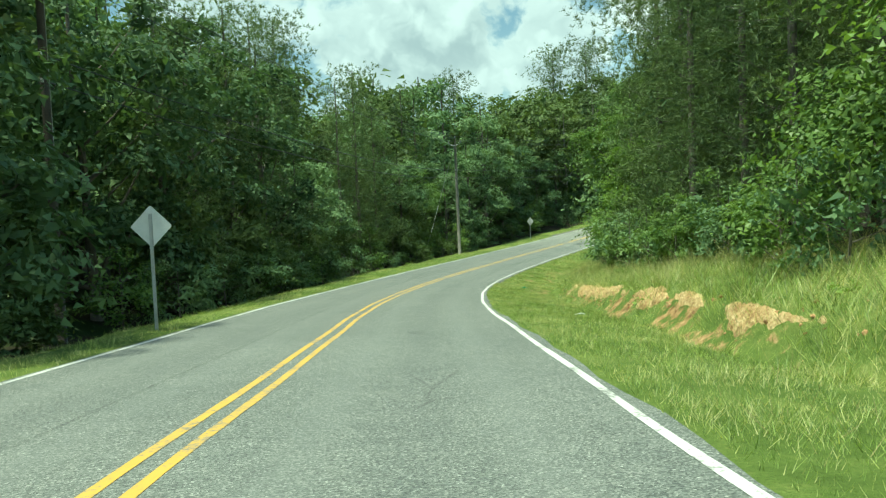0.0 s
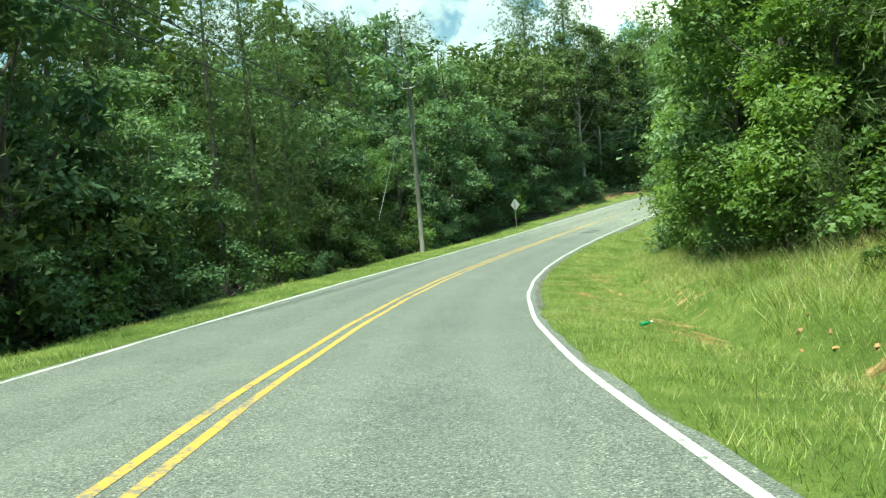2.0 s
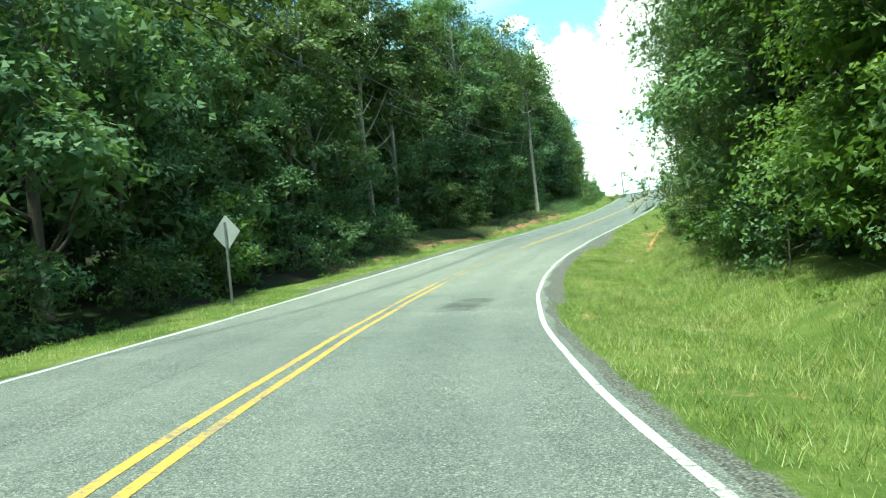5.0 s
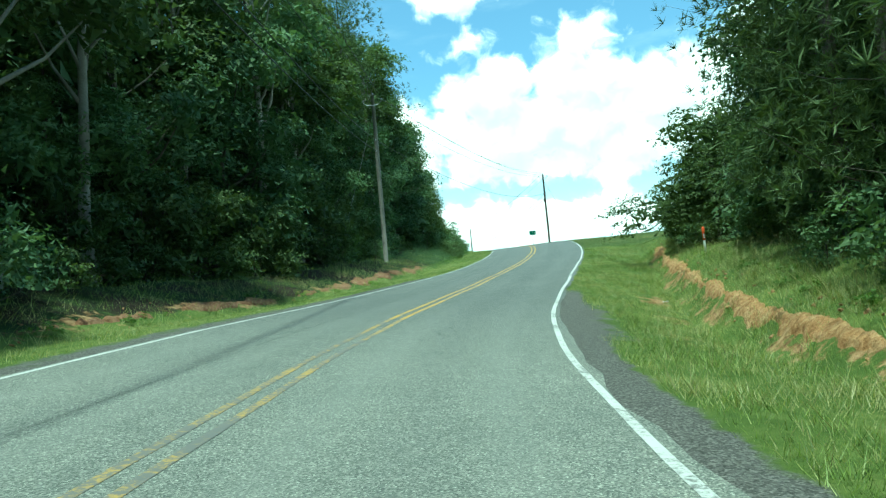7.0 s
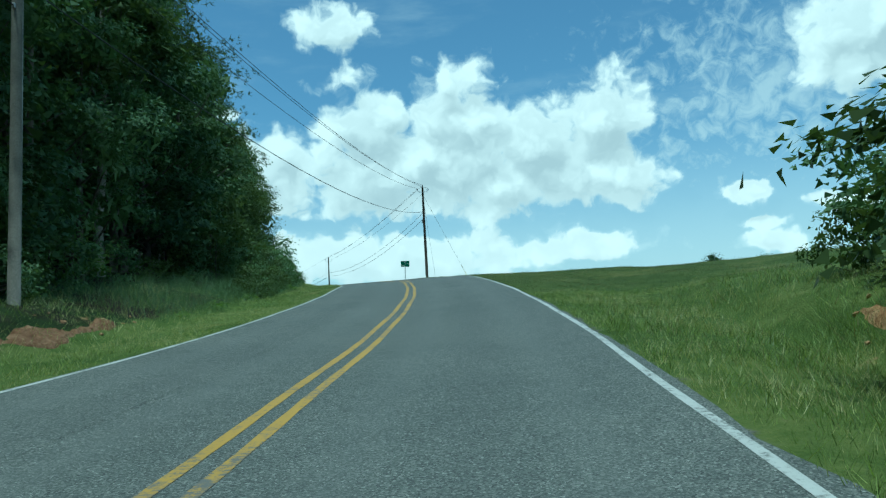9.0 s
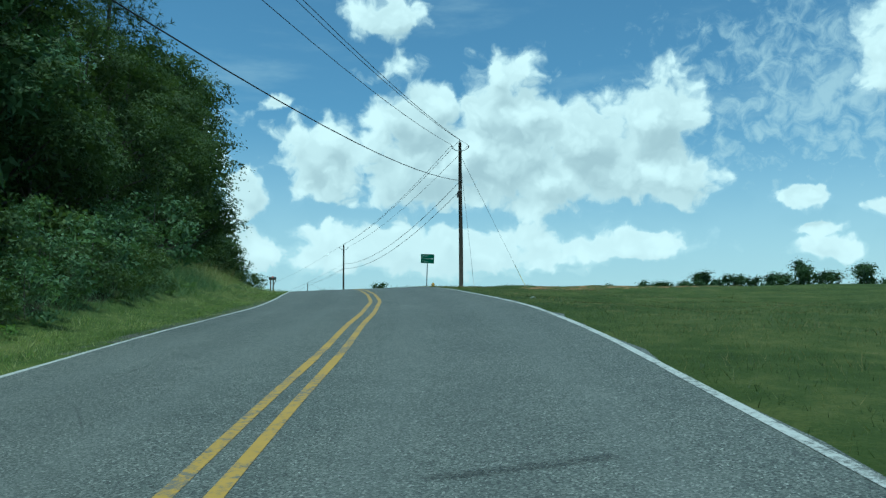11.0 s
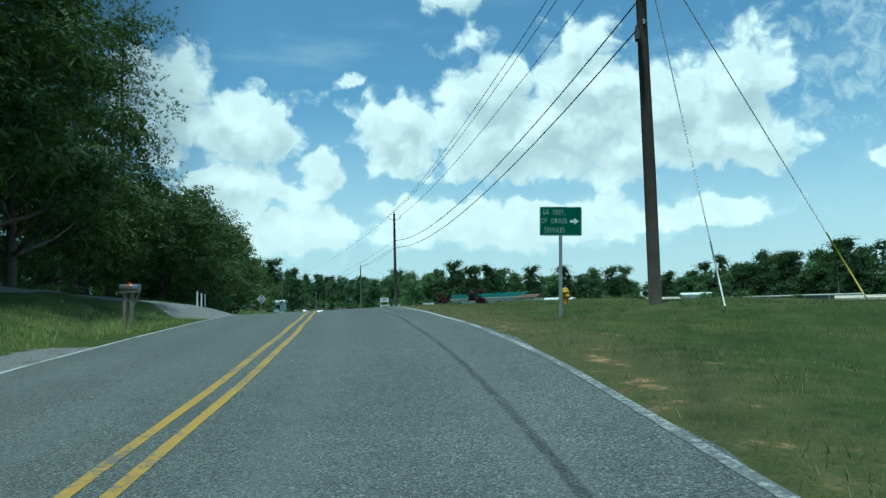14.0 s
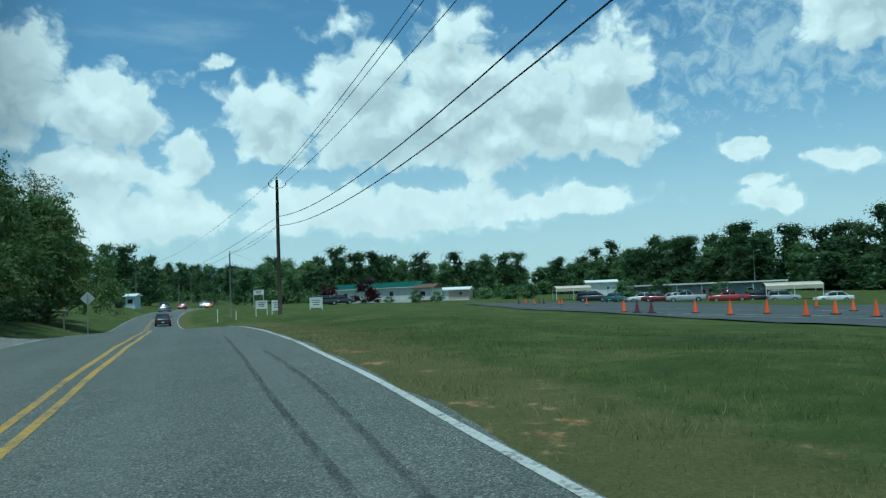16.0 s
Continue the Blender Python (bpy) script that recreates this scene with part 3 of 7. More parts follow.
def mesh_arrays(name, verts, corners, size, mat, smooth=False):
    """A mesh of faces with the same number of corners, from arrays."""
    verts, corners = np.asarray(verts, np.float32), np.asarray(corners, np.int32)
    n = len(corners) // size
    me = bpy.data.meshes.new(name)
    me.vertices.add(len(verts))
    me.vertices.foreach_set("co", verts.ravel())
    me.loops.add(len(corners))
    me.loops.foreach_set("vertex_index", corners)
    me.polygons.add(n)
    me.polygons.foreach_set("loop_start", np.arange(n, dtype=np.int32) * size)
    me.polygons.foreach_set("use_smooth", np.full(n, smooth))
    me.materials.append(mat)
    me.update(calc_edges=True)
    return me


def part(name, bm, material, parent, label=""):
    """A bmesh or a mesh as one mesh object under a thing or under a part."""
    if isinstance(bm, bmesh.types.BMesh):
        me = bpy.data.meshes.new(name)
        bm.to_mesh(me)
        bm.free()
    else:
        me = bm
    if material and not me.materials:
        me.materials.append(material)
    ob = new(name, me)
    ob.parent = parent
    if label:
        ob["label"] = label
    return ob


def thing(name, m, label, category, group="", kind=""):
    ob = new(name)
    ob.empty_display_size = 0.2
    ob.matrix_basis = m
    return tagged(ob, label, category, group, kind)


def box(bm, x0, y0, z0, x1, y1, z1, bevel=0.0, seg=2):
    r = bmesh.ops.create_cube(bm, size=1.0)
    vs = r["verts"]
    for v in vs:
        v.co = Vector(((x0 + x1) / 2 + v.co.x * (x1 - x0), (y0 + y1) / 2 + v.co.y * (y1 - y0), (z0 + z1) / 2 + v.co.z * (z1 - z0)))
    if bevel:
        es = list({e for v in vs for e in v.link_edges})
        bmesh.ops.bevel(bm, geom=es, offset=bevel, segments=seg, affect="EDGES", profile=0.6)
    return bm


def tube(bm, pts, radii, sides=8, cap=True):
    """A round bar through points, with a radius at each."""
    pts = [Vector(p) for p in pts]
    if not hasattr(radii, "__len__"):
        radii = [radii] * len(pts)
    rings = []
    for i, p in enumerate(pts):
        d = (pts[min(i + 1, len(pts) - 1)] - pts[max(i - 1, 0)]).normalized()
        up = Vector((0, 0, 1)) if abs(d.z) < 0.9 else Vector((1, 0, 0))
        a = d.cross(up).normalized()
        b = a.cross(d)
        rings.append([bm.verts.new(p + radii[i] * (math.cos(q) * a + math.sin(q) * b)) for q in (2 * math.pi * k / sides for k in range(sides))])
    for r0, r1 in zip(rings, rings[1:]):
        for k in range(sides):
            f = bm.faces.new((r0[k], r0[(k + 1) % sides], r1[(k + 1) % sides], r1[k]))
            f.smooth = True
    if cap:
        bm.faces.new(rings[0])
        bm.faces.new(rings[-1][::-1])
    return bm


def lathe(bm, rows, sides=20, cx=0.0, cy=0.0):
    """A turned shape from rows of (radius, height)."""
    rings = []
    for r, z in rows:
        rings.append([bm.verts.new((cx + r * math.cos(2 * math.pi * k / sides), cy + r * math.sin(2 * math.pi * k / sides), z)) for k in range(sides)])
    for r0, r1 in zip(rings, rings[1:]):
        for k in range(sides):
            f = bm.faces.new((r0[k], r0[(k + 1) % sides], r1[(k + 1) % sides], r1[k]))
            f.smooth = True
    bm.faces.new(rings[0][::-1])
    bm.faces.new(rings[-1])
    return bm


# ---- ground ----
def make_ground():
    ss = np.unique(np.r_[np.arange(-26, 232, 0.5), np.arange(232, 420, 4.0), np.geomspace(420, 2600, 26)])
    dd = np.array([3.56, 3.72, 3.95, 4.3, 4.8, 5.2, 5.6, 6.0, 6.3, 6.6, 6.9, 7.1, 7.3, 7.5, 7.7, 7.9, 8.2, 8.6, 9.0, 9.5, 10, 11, 12, 13, 14.5, 16, 18, 21, 25, 30])
    out = np.linspace(0, 1, 11)[1:] ** 1.6
    rng = np.random.default_rng(5)
    cols = []
    far_r = 100 + 1500 * step(ss, 215, 330)
    far_l = 110 + 1500 * step(ss, 250, 420)
    for k in range(len(out) - 1, -1, -1):
        cols.append(-(30 + (far_l - 30) * out[k]))
    for d in dd[::-1]:
        cols.append(np.full(len(ss), -d))
    for d in (-2.0, 2.0):
        cols.append(np.full(len(ss), d))
    for d in dd:
        cols.append(np.full(len(ss), d))
    for k in range(len(out)):
        cols.append(30 + (far_r - 30) * out[k])
    D = np.stack(cols, 1)
    S = np.repeat(ss[:, None], D.shape[1], 1)
    x, y, z = ground_sd(S, D)
    z = np.where(np.abs(D) < 3.5, z - 0.12, np.where(np.abs(D) < 3.6, z - 0.015, z))
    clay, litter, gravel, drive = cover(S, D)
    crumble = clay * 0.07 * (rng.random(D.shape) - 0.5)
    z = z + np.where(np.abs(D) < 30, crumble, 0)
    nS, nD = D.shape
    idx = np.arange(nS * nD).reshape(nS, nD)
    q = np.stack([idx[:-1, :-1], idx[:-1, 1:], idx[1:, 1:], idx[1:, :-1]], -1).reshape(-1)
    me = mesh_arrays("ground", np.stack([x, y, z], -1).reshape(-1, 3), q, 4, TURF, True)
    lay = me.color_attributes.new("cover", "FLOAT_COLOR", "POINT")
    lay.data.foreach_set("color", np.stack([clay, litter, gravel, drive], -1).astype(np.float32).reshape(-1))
    # mown land past the rise, which also takes the cloud-shade tone
    mown = step(S, 140, 165) * np.where(D > 0, 1.0, step(S, 150, 200))
    lay = me.color_attributes.new("mown", "FLOAT_COLOR", "POINT")
    dry = step(S, 188, 208) * (1 - step(D, 3.9, 6.4)) * (D > 3)
    lay.data.foreach_set("color", np.stack([mown, dry, mown, mown], -1).astype(np.float32).reshape(-1))
    ob = new("ground", me)
    tagged(ob, "grass verges, clay banks and level lawn land", "ground", kind="structure")


def ribbon(name, s0, s1, d_of, width_of, lift, mat, stride=1.0, thick=0.0, cols=2, uv=False):
    """A strip laid along the road between s0 and s1, over the road's plane."""
    ss = np.arange(s0, s1 + 1e-6, stride)
    c, w = np.vectorize(d_of)(ss), np.vectorize(width_of)(ss)
    D = np.stack([c - w / 2 + w * k / (cols - 1) for k in range(cols)], 1)
    S = np.repeat(ss[:, None], cols, 1)
    p, t = mid(S)
    x, y = p[..., 0] + D * t[..., 1], p[..., 1] - D * t[..., 0]
    z = p[..., 2] + cross(S) * D + lift
    idx = np.arange(S.size).reshape(S.shape)
    q = np.stack([idx[:-1, :-1], idx[:-1, 1:], idx[1:, 1:], idx[1:, :-1]], -1).reshape(-1)
    me = mesh_arrays(name, np.stack([x, y, z], -1).reshape(-1, 3), q, 4, mat, True)
    if uv:
        lay = me.uv_layers.new(name="UVMap")
        lay.data.foreach_set("uv", np.stack([D.reshape(-1)[q], S.reshape(-1)[q]], -1).astype(np.float32).ravel())
    return new(name, me)


def make_road():
    rng = np.random.default_rng(11)
    wob = {}

    def edge(s):
        k = int(math.floor(s))
        for j in (k, k + 1):
            if j not in wob:
                wob[j] = rng.normal(0, 0.05)
        f = s - k
        return wob[k] * (1 - f) + wob[k + 1] * f
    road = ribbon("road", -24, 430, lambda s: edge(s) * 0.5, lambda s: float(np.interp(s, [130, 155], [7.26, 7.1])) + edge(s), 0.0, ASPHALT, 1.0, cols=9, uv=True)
    tagged(road, "weathered grey asphalt two-lane country road", "road", kind="structure")
    for name, d, w, mat, label in (
        ("edge_line", 3.47, 0.092, WHITE_LINE, "worn white painted edge line on the asphalt"), ("edge_line", -3.5, 0.095, WHITE_LINE, "worn white painted edge line on the asphalt"),
        ("centre_line", -0.135, 0.105, YELLOW_LINE, "faded yellow painted centre line"), ("centre_line", 0.135, 0.105, YELLOW_LINE, "faded yellow painted centre line")):
        rag = np.random.default_rng(int(abs(d) * 100))
        runs = [(-24, 420, mat)] if mat is WHITE_LINE else [(-24, 94, mat), (94, 116, YELLOW_FADED), (116, 420, mat)]
        if d > 3:
            runs = [(-24, 193, mat), (193, 213, WHITE_WORN), (213, 420, mat)]
        for s0, s1, run_mat in runs:
            ob = ribbon(name, s0, s1, lambda s: d + 0.012 * math.sin(s * 0.9) + (float(np.interp(s, YELLOW_S, YELLOW_D)) if abs(d) < 1 else 0.0), lambda s: w * (1 + 0.16 * (rag.random() - 0.5)), 0.004, run_mat, 0.5, cols=2)
            tagged(ob, label, "road marking", kind="structure")


def clay_mat(name, tones):
    m, g, p, out = base_mat(name)
    co = g.n("ShaderNodeTexCoord").outputs["Object"]
    n2, n3 = g.noise(co, 2.4, 6.0, 0.72), g.noise(co, 24.0, 5.0, 0.75)
    col = g.ramp(g.math("ADD", g.math("MULTIPLY", n2, 0.6), g.math("MULTIPLY", n3, 0.4)), list(zip((0.34, 0.46, 0.58, 0.7), tones)))
    crk = g.n("ShaderNodeTexVoronoi", feature="F1")
    nlink(g.t, g.vec("ADD", co, g.vec("MULTIPLY", g.n("ShaderNodeTexNoise").outputs["Color"], (0.4, 0.4, 0.4))), crk.inputs["Vector"])
    crk.inputs["Scale"].default_value = 9.0
    col = g.mix(1.0, col, g.ramp(crk.outputs["Distance"], [(0.1, (1.1, 1.1, 1.1)), (0.62, (0.9, 0.88, 0.86)), (0.95, (0.6, 0.56, 0.52))]), "MULTIPLY")
    g.put(p.inputs["Base Color"], col)
    p.inputs["Roughness"].default_value = 0.95
    p.inputs["Specular IOR Level"].default_value = 0.1
    bn = g.n("ShaderNodeBump")
    bn.inputs["Strength"].default_value = 0.9
    bn.inputs["Distance"].default_value = 0.05
    nlink(g.t, g.math("ADD", n3, g.math("MULTIPLY", crk.outputs["Distance"], -0.8)), bn.inputs["Height"])
    nlink(g.t, bn.outputs[0], p.inputs["Normal"])
    return m


CLAY = clay_mat("raw_red_clay", ((0.22, 0.11, 0.048), (0.36, 0.2, 0.088), (0.48, 0.32, 0.165), (0.32, 0.21, 0.11)))
# the orange clay again, darkened: the wood's shade is put into the colour
CLAY_SHADED = clay_mat("shade_toned_clay", ((0.14, 0.07, 0.04), (0.23, 0.125, 0.068), (0.32, 0.2, 0.12), (0.2, 0.135, 0.085)))
CLAY_TAN = clay_mat("raw_tan_clay", ((0.22, 0.125, 0.055), (0.39, 0.26, 0.125), (0.52, 0.39, 0.21), (0.3, 0.24, 0.13)))


def clay_bank(s0, s1, d0, d1, gaps, seed, mat, label):
    """The raw face of a cut slope: crumbling clay between a ragged foot and a ragged rim, turf left standing in the gaps."""
    ss = np.arange(s0, s1, 0.07)
    vv = np.linspace(0, 1, 17)
    n, k = len(ss), len(vv)

    V, S = np.repeat(vv[None], n, 0), np.repeat(ss[:, None], k, 1)
    D = d0 + (d1 - d0) * V
    x, y, z = ground_sd(S, D)
    patch, chunk, grit = np.zeros((n, k)), np.zeros((n, k)), np.zeros((n, k))
    for a in range(n):
        for b in range(k):
            at = Vector((x[a, b], y[a, b], z[a, b])) + Vector((seed * 17.0, 0, 0))
            at += 0.12 * noise.noise_vector(at * 2.7)
            patch[a, b] = noise.fractal(Vector((ss[a] * 0.5, vv[b] * 0.7, seed * 7.0)), 0.9, 2.1, 4)
            near, wide = noise.voronoi(at * 7.0)[0], noise.voronoi(at * Vector((2.4, 2.4, 1.2)))[0]
            chunk[a, b] = 0.45 * min(near[1] - near[0], 0.5) + 0.7 * min(wide[1] - wide[0], 0.45) + 0.35 * noise.fractal(at * 1.6, 0.9, 2.0, 3)
            grit[a, b] = noise.fractal(at * 11.0, 0.8, 2.0, 3)
    ends = step(S, s0, s0 + 2.5) * (1 - step(S, s1 - 2.5, s1))
    across = 1 - np.abs(V - 0.5) * 2
    show = step(patch + 1.5 * across + gaps - 0.75 - 2 * (1 - ends), -0.12, 0.12)
    z = z + show * (0.05 + 0.1 * np.maximum(chunk, -0.1) + 0.015 * grit) - 0.12 * (1 - show)
    idx = np.arange(n * k).reshape(n, k)
    q = np.stack([idx[:-1, :-1], idx[:-1, 1:], idx[1:, 1:], idx[1:, :-1]], -1)
    if d1 < 0:
        q = q[..., ::-1]
    ob = new("clay_bank", mesh_arrays("clay_bank", np.stack([x, y, z], -1).reshape(-1, 3), q.reshape(-1), 4, mat, True))
    tagged(ob, label, "earth bank", kind="structure")


make_ground()
make_road()
clay_bank(8, 35, 6.75, 7.7, -0.36, 1, CLAY_TAN, "crumbling tan clay face cut into the grass bank")
clay_bank(104, 143, 6.85, 7.75, -0.3, 2, CLAY, "crumbling orange clay face above the ditch")
clay_bank(112, 150, -5.9, -7.3, -0.5, 3, CLAY_SHADED, "red clay face under the wood's edge, coloured darker for shade")


# ---- trees ----
RNG = np.random.default_rng(21)


def rand_dirs(n, rng):
    v = rng.normal(size=(n, 3))
    return v / np.linalg.norm(v, axis=1)[:, None]


def trunk_bm(height, radius, rng, limbs, lean=0.04, sides=7, thin=0.5):
    bm = bmesh.new()
    pts, rad = [], []
    x = y = 0.0
    n = 7
    for i in range(n + 1):
        f = i / n
        pts.append((x, y, f * height - 0.3))
        rad.append(radius * (1.25 if i == 0 else 1 - 0.8 * f))
        x += rng.normal() * lean * height / n
        y += rng.normal() * lean * height / n
    tube(bm, pts, rad, sides)
    for target, f0 in limbs:
        i = min(int(f0 * n), n - 1)
        u = f0 * n - i
        p = Vector(pts[i]).lerp(Vector(pts[i + 1]), u)
        q = Vector(target)
        r0 = radius * (1 - 0.8 * f0) * thin
        m = p.lerp(q, 0.5) + Vector((rng.normal() * 0.15, rng.normal() * 0.15, -0.05 * (q - p).length))
        tube(bm, [p, m, q], [r0, r0 * 0.6, r0 * 0.2], 5, cap=False)
    return bm


def make_tree(name, label, height, crown_r, clear, leaf, mat, bark, trunk_r, pads, per, seed, category="tree", lobes=14, pad_r=0.55, flat=0.2, tri=False, core=64, low=0.22, fill=0.5, plump=1.0, spread=1.0):
    """A broadleaf tree: boughs that end in lobes, each lobe a heap of drooping pads of leaves with gaps between them."""
    rng = np.random.default_rng(seed)
    if not tri:
        leaf, per = 0.8 * leaf, int(1.8 * per)
    root = thing(name, Matrix.Identity(4), label, category)
    cs, rs, limbs = [], [], []
    for k in range(lobes):
        f = (k + 0.5) / lobes
        zc = height * (clear + (1 - clear) * (0.06 + 0.82 * f))
        u = (zc / height - clear) / (1 - clear)
        prof = max(0.25, math.sin(math.pi * min(low + (0.94 - low) * u, 1.0)) ** 0.8)
        az = k * 2.4 + rng.normal() * 0.5
        rr = spread * crown_r * prof * rng.uniform(0.35, 0.88)
        cs.append((rr * math.cos(az), rr * math.sin(az), zc + rng.normal() * 0.03 * height))
        rs.append(plump * crown_r * rng.uniform(0.22, 0.42) * (0.7 + 0.4 * prof))
        limbs.append((cs[-1], min(0.95, max(0.12, zc / height - 0.14))))
    cs, rs = np.array(cs), np.array(rs)
    share = rs**2 / (rs**2).sum()
    pick = rng.choice(lobes, pads, p=share)
    out = rand_dirs(pads, rng)
    out[:, 2] = np.where(out[:, 2] < -0.5, -out[:, 2] * rng.random(pads), out[:, 2])
    out /= np.linalg.norm(out, axis=1)[:, None]
    cen = cs[pick] + out * (rs[pick] * (0.62 + 0.42 * rng.random(pads)))[:, None] * np.array([1.0, 1.0, 0.85])
    kept = cen[:, 2] > height * clear * 0.75 + 0.1
    cen = cen[kept]
    n = len(cen)
    away = cen - np.array([0, 0, 1]) * cen[:, 2:3]
    away /= np.linalg.norm(away, axis=1)[:, None] + 1e-6
    m = n * per
    size = pad_r * (0.6 + 0.8 * rng.random((n, 1)))
    off = rng.normal(size=(m, 3)) * np.array([0.55, 0.55, flat]) * np.repeat(size, per, 0)
    reach = (off * np.repeat(away, per, 0)).sum(1)
    off[:, 2] -= 0.35 * np.clip(reach, 0, None)
    c = np.repeat(cen, per, 0) + off
    nor = np.array([0, 0, 0.55]) + np.repeat(out[kept], per, 0) * 0.6 + rng.normal(size=(m, 3)) * 0.33 + np.repeat(rng.normal(size=(n, 3)) * 0.2, per, 0)
    nor /= np.linalg.norm(nor, axis=1)[:, None]
    ax = np.cross(nor, rand_dirs(m, rng))
    ax /= np.linalg.norm(ax, axis=1)[:, None] + 1e-9
    side = np.cross(nor, ax)
    L = leaf * (0.65 + 0.7 * rng.random((m, 1)))
    droop = nor * L * 0.14
    # the inner foliage, thick and shaded
    core = core if not tri else int(26 + 10 * (fill - 0.5))
    q = lobes * core
    size_in = min(0.34, 2.0 * leaf) if not tri else fill
    cc = np.repeat(cs, core, 0) + rand_dirs(q, rng) * (np.repeat(rs, core) * 0.62 * rng.random(q) ** 0.4)[:, None]
    cn, ca = rand_dirs(q, rng), rand_dirs(q, rng)
    cb = np.cross(cn, ca)
    cr = (np.minimum(np.repeat(rs, core) * 0.3 * plump, size_in) * rng.uniform(0.8, 1.3, q))[:, None]
    inner = np.stack([cc - ca * cr, cc + cb * cr * 0.7, cc + ca * cr], 1).reshape(-1, 3)
    inner_part = mesh_arrays(name + "_inner", inner, np.arange(3 * q), 3, mat)
    v = np.stack([c - ax * L * 0.5 + side * L * 0.36, c + ax * L * 0.6 + droop, c - ax * L * 0.4 - side * L * 0.36 - droop], 1).reshape(-1, 3)
    corners = np.arange(3 * m)
    part("inner_foliage", inner_part, None, root)
    part("crown", mesh_arrays(name + "_crown", v, corners, 3, mat), None, root)
    part("trunk", trunk_bm(height * 0.93, trunk_r, rng, limbs[::3] if tri else limbs), bark, root)
    return root


def make_pine(name, label, height, crown_r, clear, tufts, seed, needle=0.3, per=14, top=0.64, broad=0.0):
    """A pine: straight scaly trunk, whorls of boughs, tufts of long needles."""
    rng = np.random.default_rng(seed)
    root = thing(name, Matrix.Identity(4), label, "pine tree")
    limbs, cen, nor = [], [], []
    whorls = 16
    for k in range(whorls):
        f = clear + (1 - clear) * (k + 0.4) / whorls
        reach = crown_r * (0.12 + 0.88 * math.sin(math.pi * min(0.97, 0.34 + top * (f - clear) / (1 - clear)))) * rng.uniform(0.55, 1.1)
        for j in range(4):
            az = k * 1.1 + j * math.pi / 2 + rng.normal() * 0.35
            tip = np.array([reach * math.cos(az), reach * math.sin(az), f * height + reach * rng.uniform(0.02, 0.3)])
            limbs.append((tuple(tip), max(0.05, f - 0.01)))
            n = max(3, int(tufts / (whorls * 4)))
            for _ in range(n):
                u = rng.uniform(0.12, 1.05)
                p = tip * np.array([u, u, 0]) + np.array([0, 0, f * height + (tip[2] - f * height) * u])
                cen.append(p + rng.normal(size=3) * np.array([0.42, 0.42, 0.4]) * (0.4 + 0.5 * reach / crown_r))
                nor.append((math.cos(az) * 0.6, math.sin(az) * 0.6, 0.6))
    cen, nor = np.array(cen), np.array(nor)
    m = len(cen)
    base = np.repeat(cen, per, 0)
    dirs = rand_dirs(m * per, rng) + np.repeat(nor, per, 0) * 0.9
    dirs /= np.linalg.norm(dirs, axis=1)[:, None]
    side = np.cross(dirs, rand_dirs(m * per, rng))
    side /= np.linalg.norm(side, axis=1)[:, None] + 1e-9
    L = needle * (0.7 + 0.6 * rng.random((m * per, 1)))
    w = broad or 0.014 + 0.022 * needle
    v = np.stack([base - side * w, base + side * w, base + dirs * L], 1).reshape(-1, 3)
    q = 130 * whorls
    up = rng.random(q)
    reach = crown_r * 0.55 * np.sqrt(rng.random(q)) * (1 - 0.6 * up)
    az = rng.uniform(0, 6.283, q)
    cc = np.stack([reach * np.cos(az), reach * np.sin(az), height * (clear + (1 - clear) * (0.05 + 0.9 * up))], 1)
    ca, cb = rand_dirs(q, rng) * 0.2, rand_dirs(q, rng) * 0.045
    inner = np.stack([cc - ca, cc + cb, cc + ca], 1).reshape(-1, 3)
    part("inner_foliage", mesh_arrays(name + "_inner", inner, np.arange(3 * q), 3, NEEDLES), None, root)
    part("needles", mesh_arrays(name + "_needles", v, np.arange(len(v)), 3, NEEDLES), None, root)
    part("trunk", trunk_bm(height, 0.11 + height * 0.005, rng, limbs[::2], 0.015, thin=0.1), BARK, root, "dark scaly pine trunk")
    return root


def copy_shrunk(src, x, y, rot, k, kz, dz=-0.1, group=""):
    m = Matrix.LocRotScale((x, y, ground_at(x, y) + dz), Euler((0, 0, rot)), (k, k, kz))
    ob = copy_thing(src, m)
    ob.matrix_basis = m
    if group:
        ob["group"] = group
    return ob


def drop_thing(ob):
    for o in (*ob.children_recursive, ob):
        bpy.data.objects.remove(o)


OAK = [make_tree("oak_tree", "dark green leafy oak in the roadside wood", 13, 4.3, 0.06, 0.26, LEAF_FAR, BARK, 0.22, 270, 15, 1, lobes=15, pad_r=0.75),
       make_tree("oak_tree", "dark green leafy oak in the roadside wood", 16, 4.6, 0.14, 0.28, LEAF_FAR, BARK, 0.26, 280, 15, 2, lobes=16, pad_r=0.8),
       make_tree("gum_tree", "mid green broadleaf tree at the wood's edge", 11, 3.7, 0.04, 0.2, LEAF_MID, BARK, 0.17, 300, 17, 3, lobes=14, pad_r=0.65),
       make_tree("gum_tree", "mid green broadleaf tree at the wood's edge", 14, 4.1, 0.06, 0.26, LEAF_MID, BARK, 0.2, 270, 15, 4, lobes=15, pad_r=0.7),
       make_tree("oak_tree", "broad dark oak with low spreading boughs", 15, 5.6, 0.05, 0.2, LEAF_DARK, BARK, 0.28, 720, 16, 19, lobes=24, pad_r=0.6, low=0.42)]
OPEN_OAK = make_tree("oak_tree", "tall dark oak with a bare lower trunk", 15, 5.4, 0.15, 0.2, LEAF_DARK, BARK, 0.24, 820, 16, 27, lobes=28, pad_r=0.6, low=0.42)
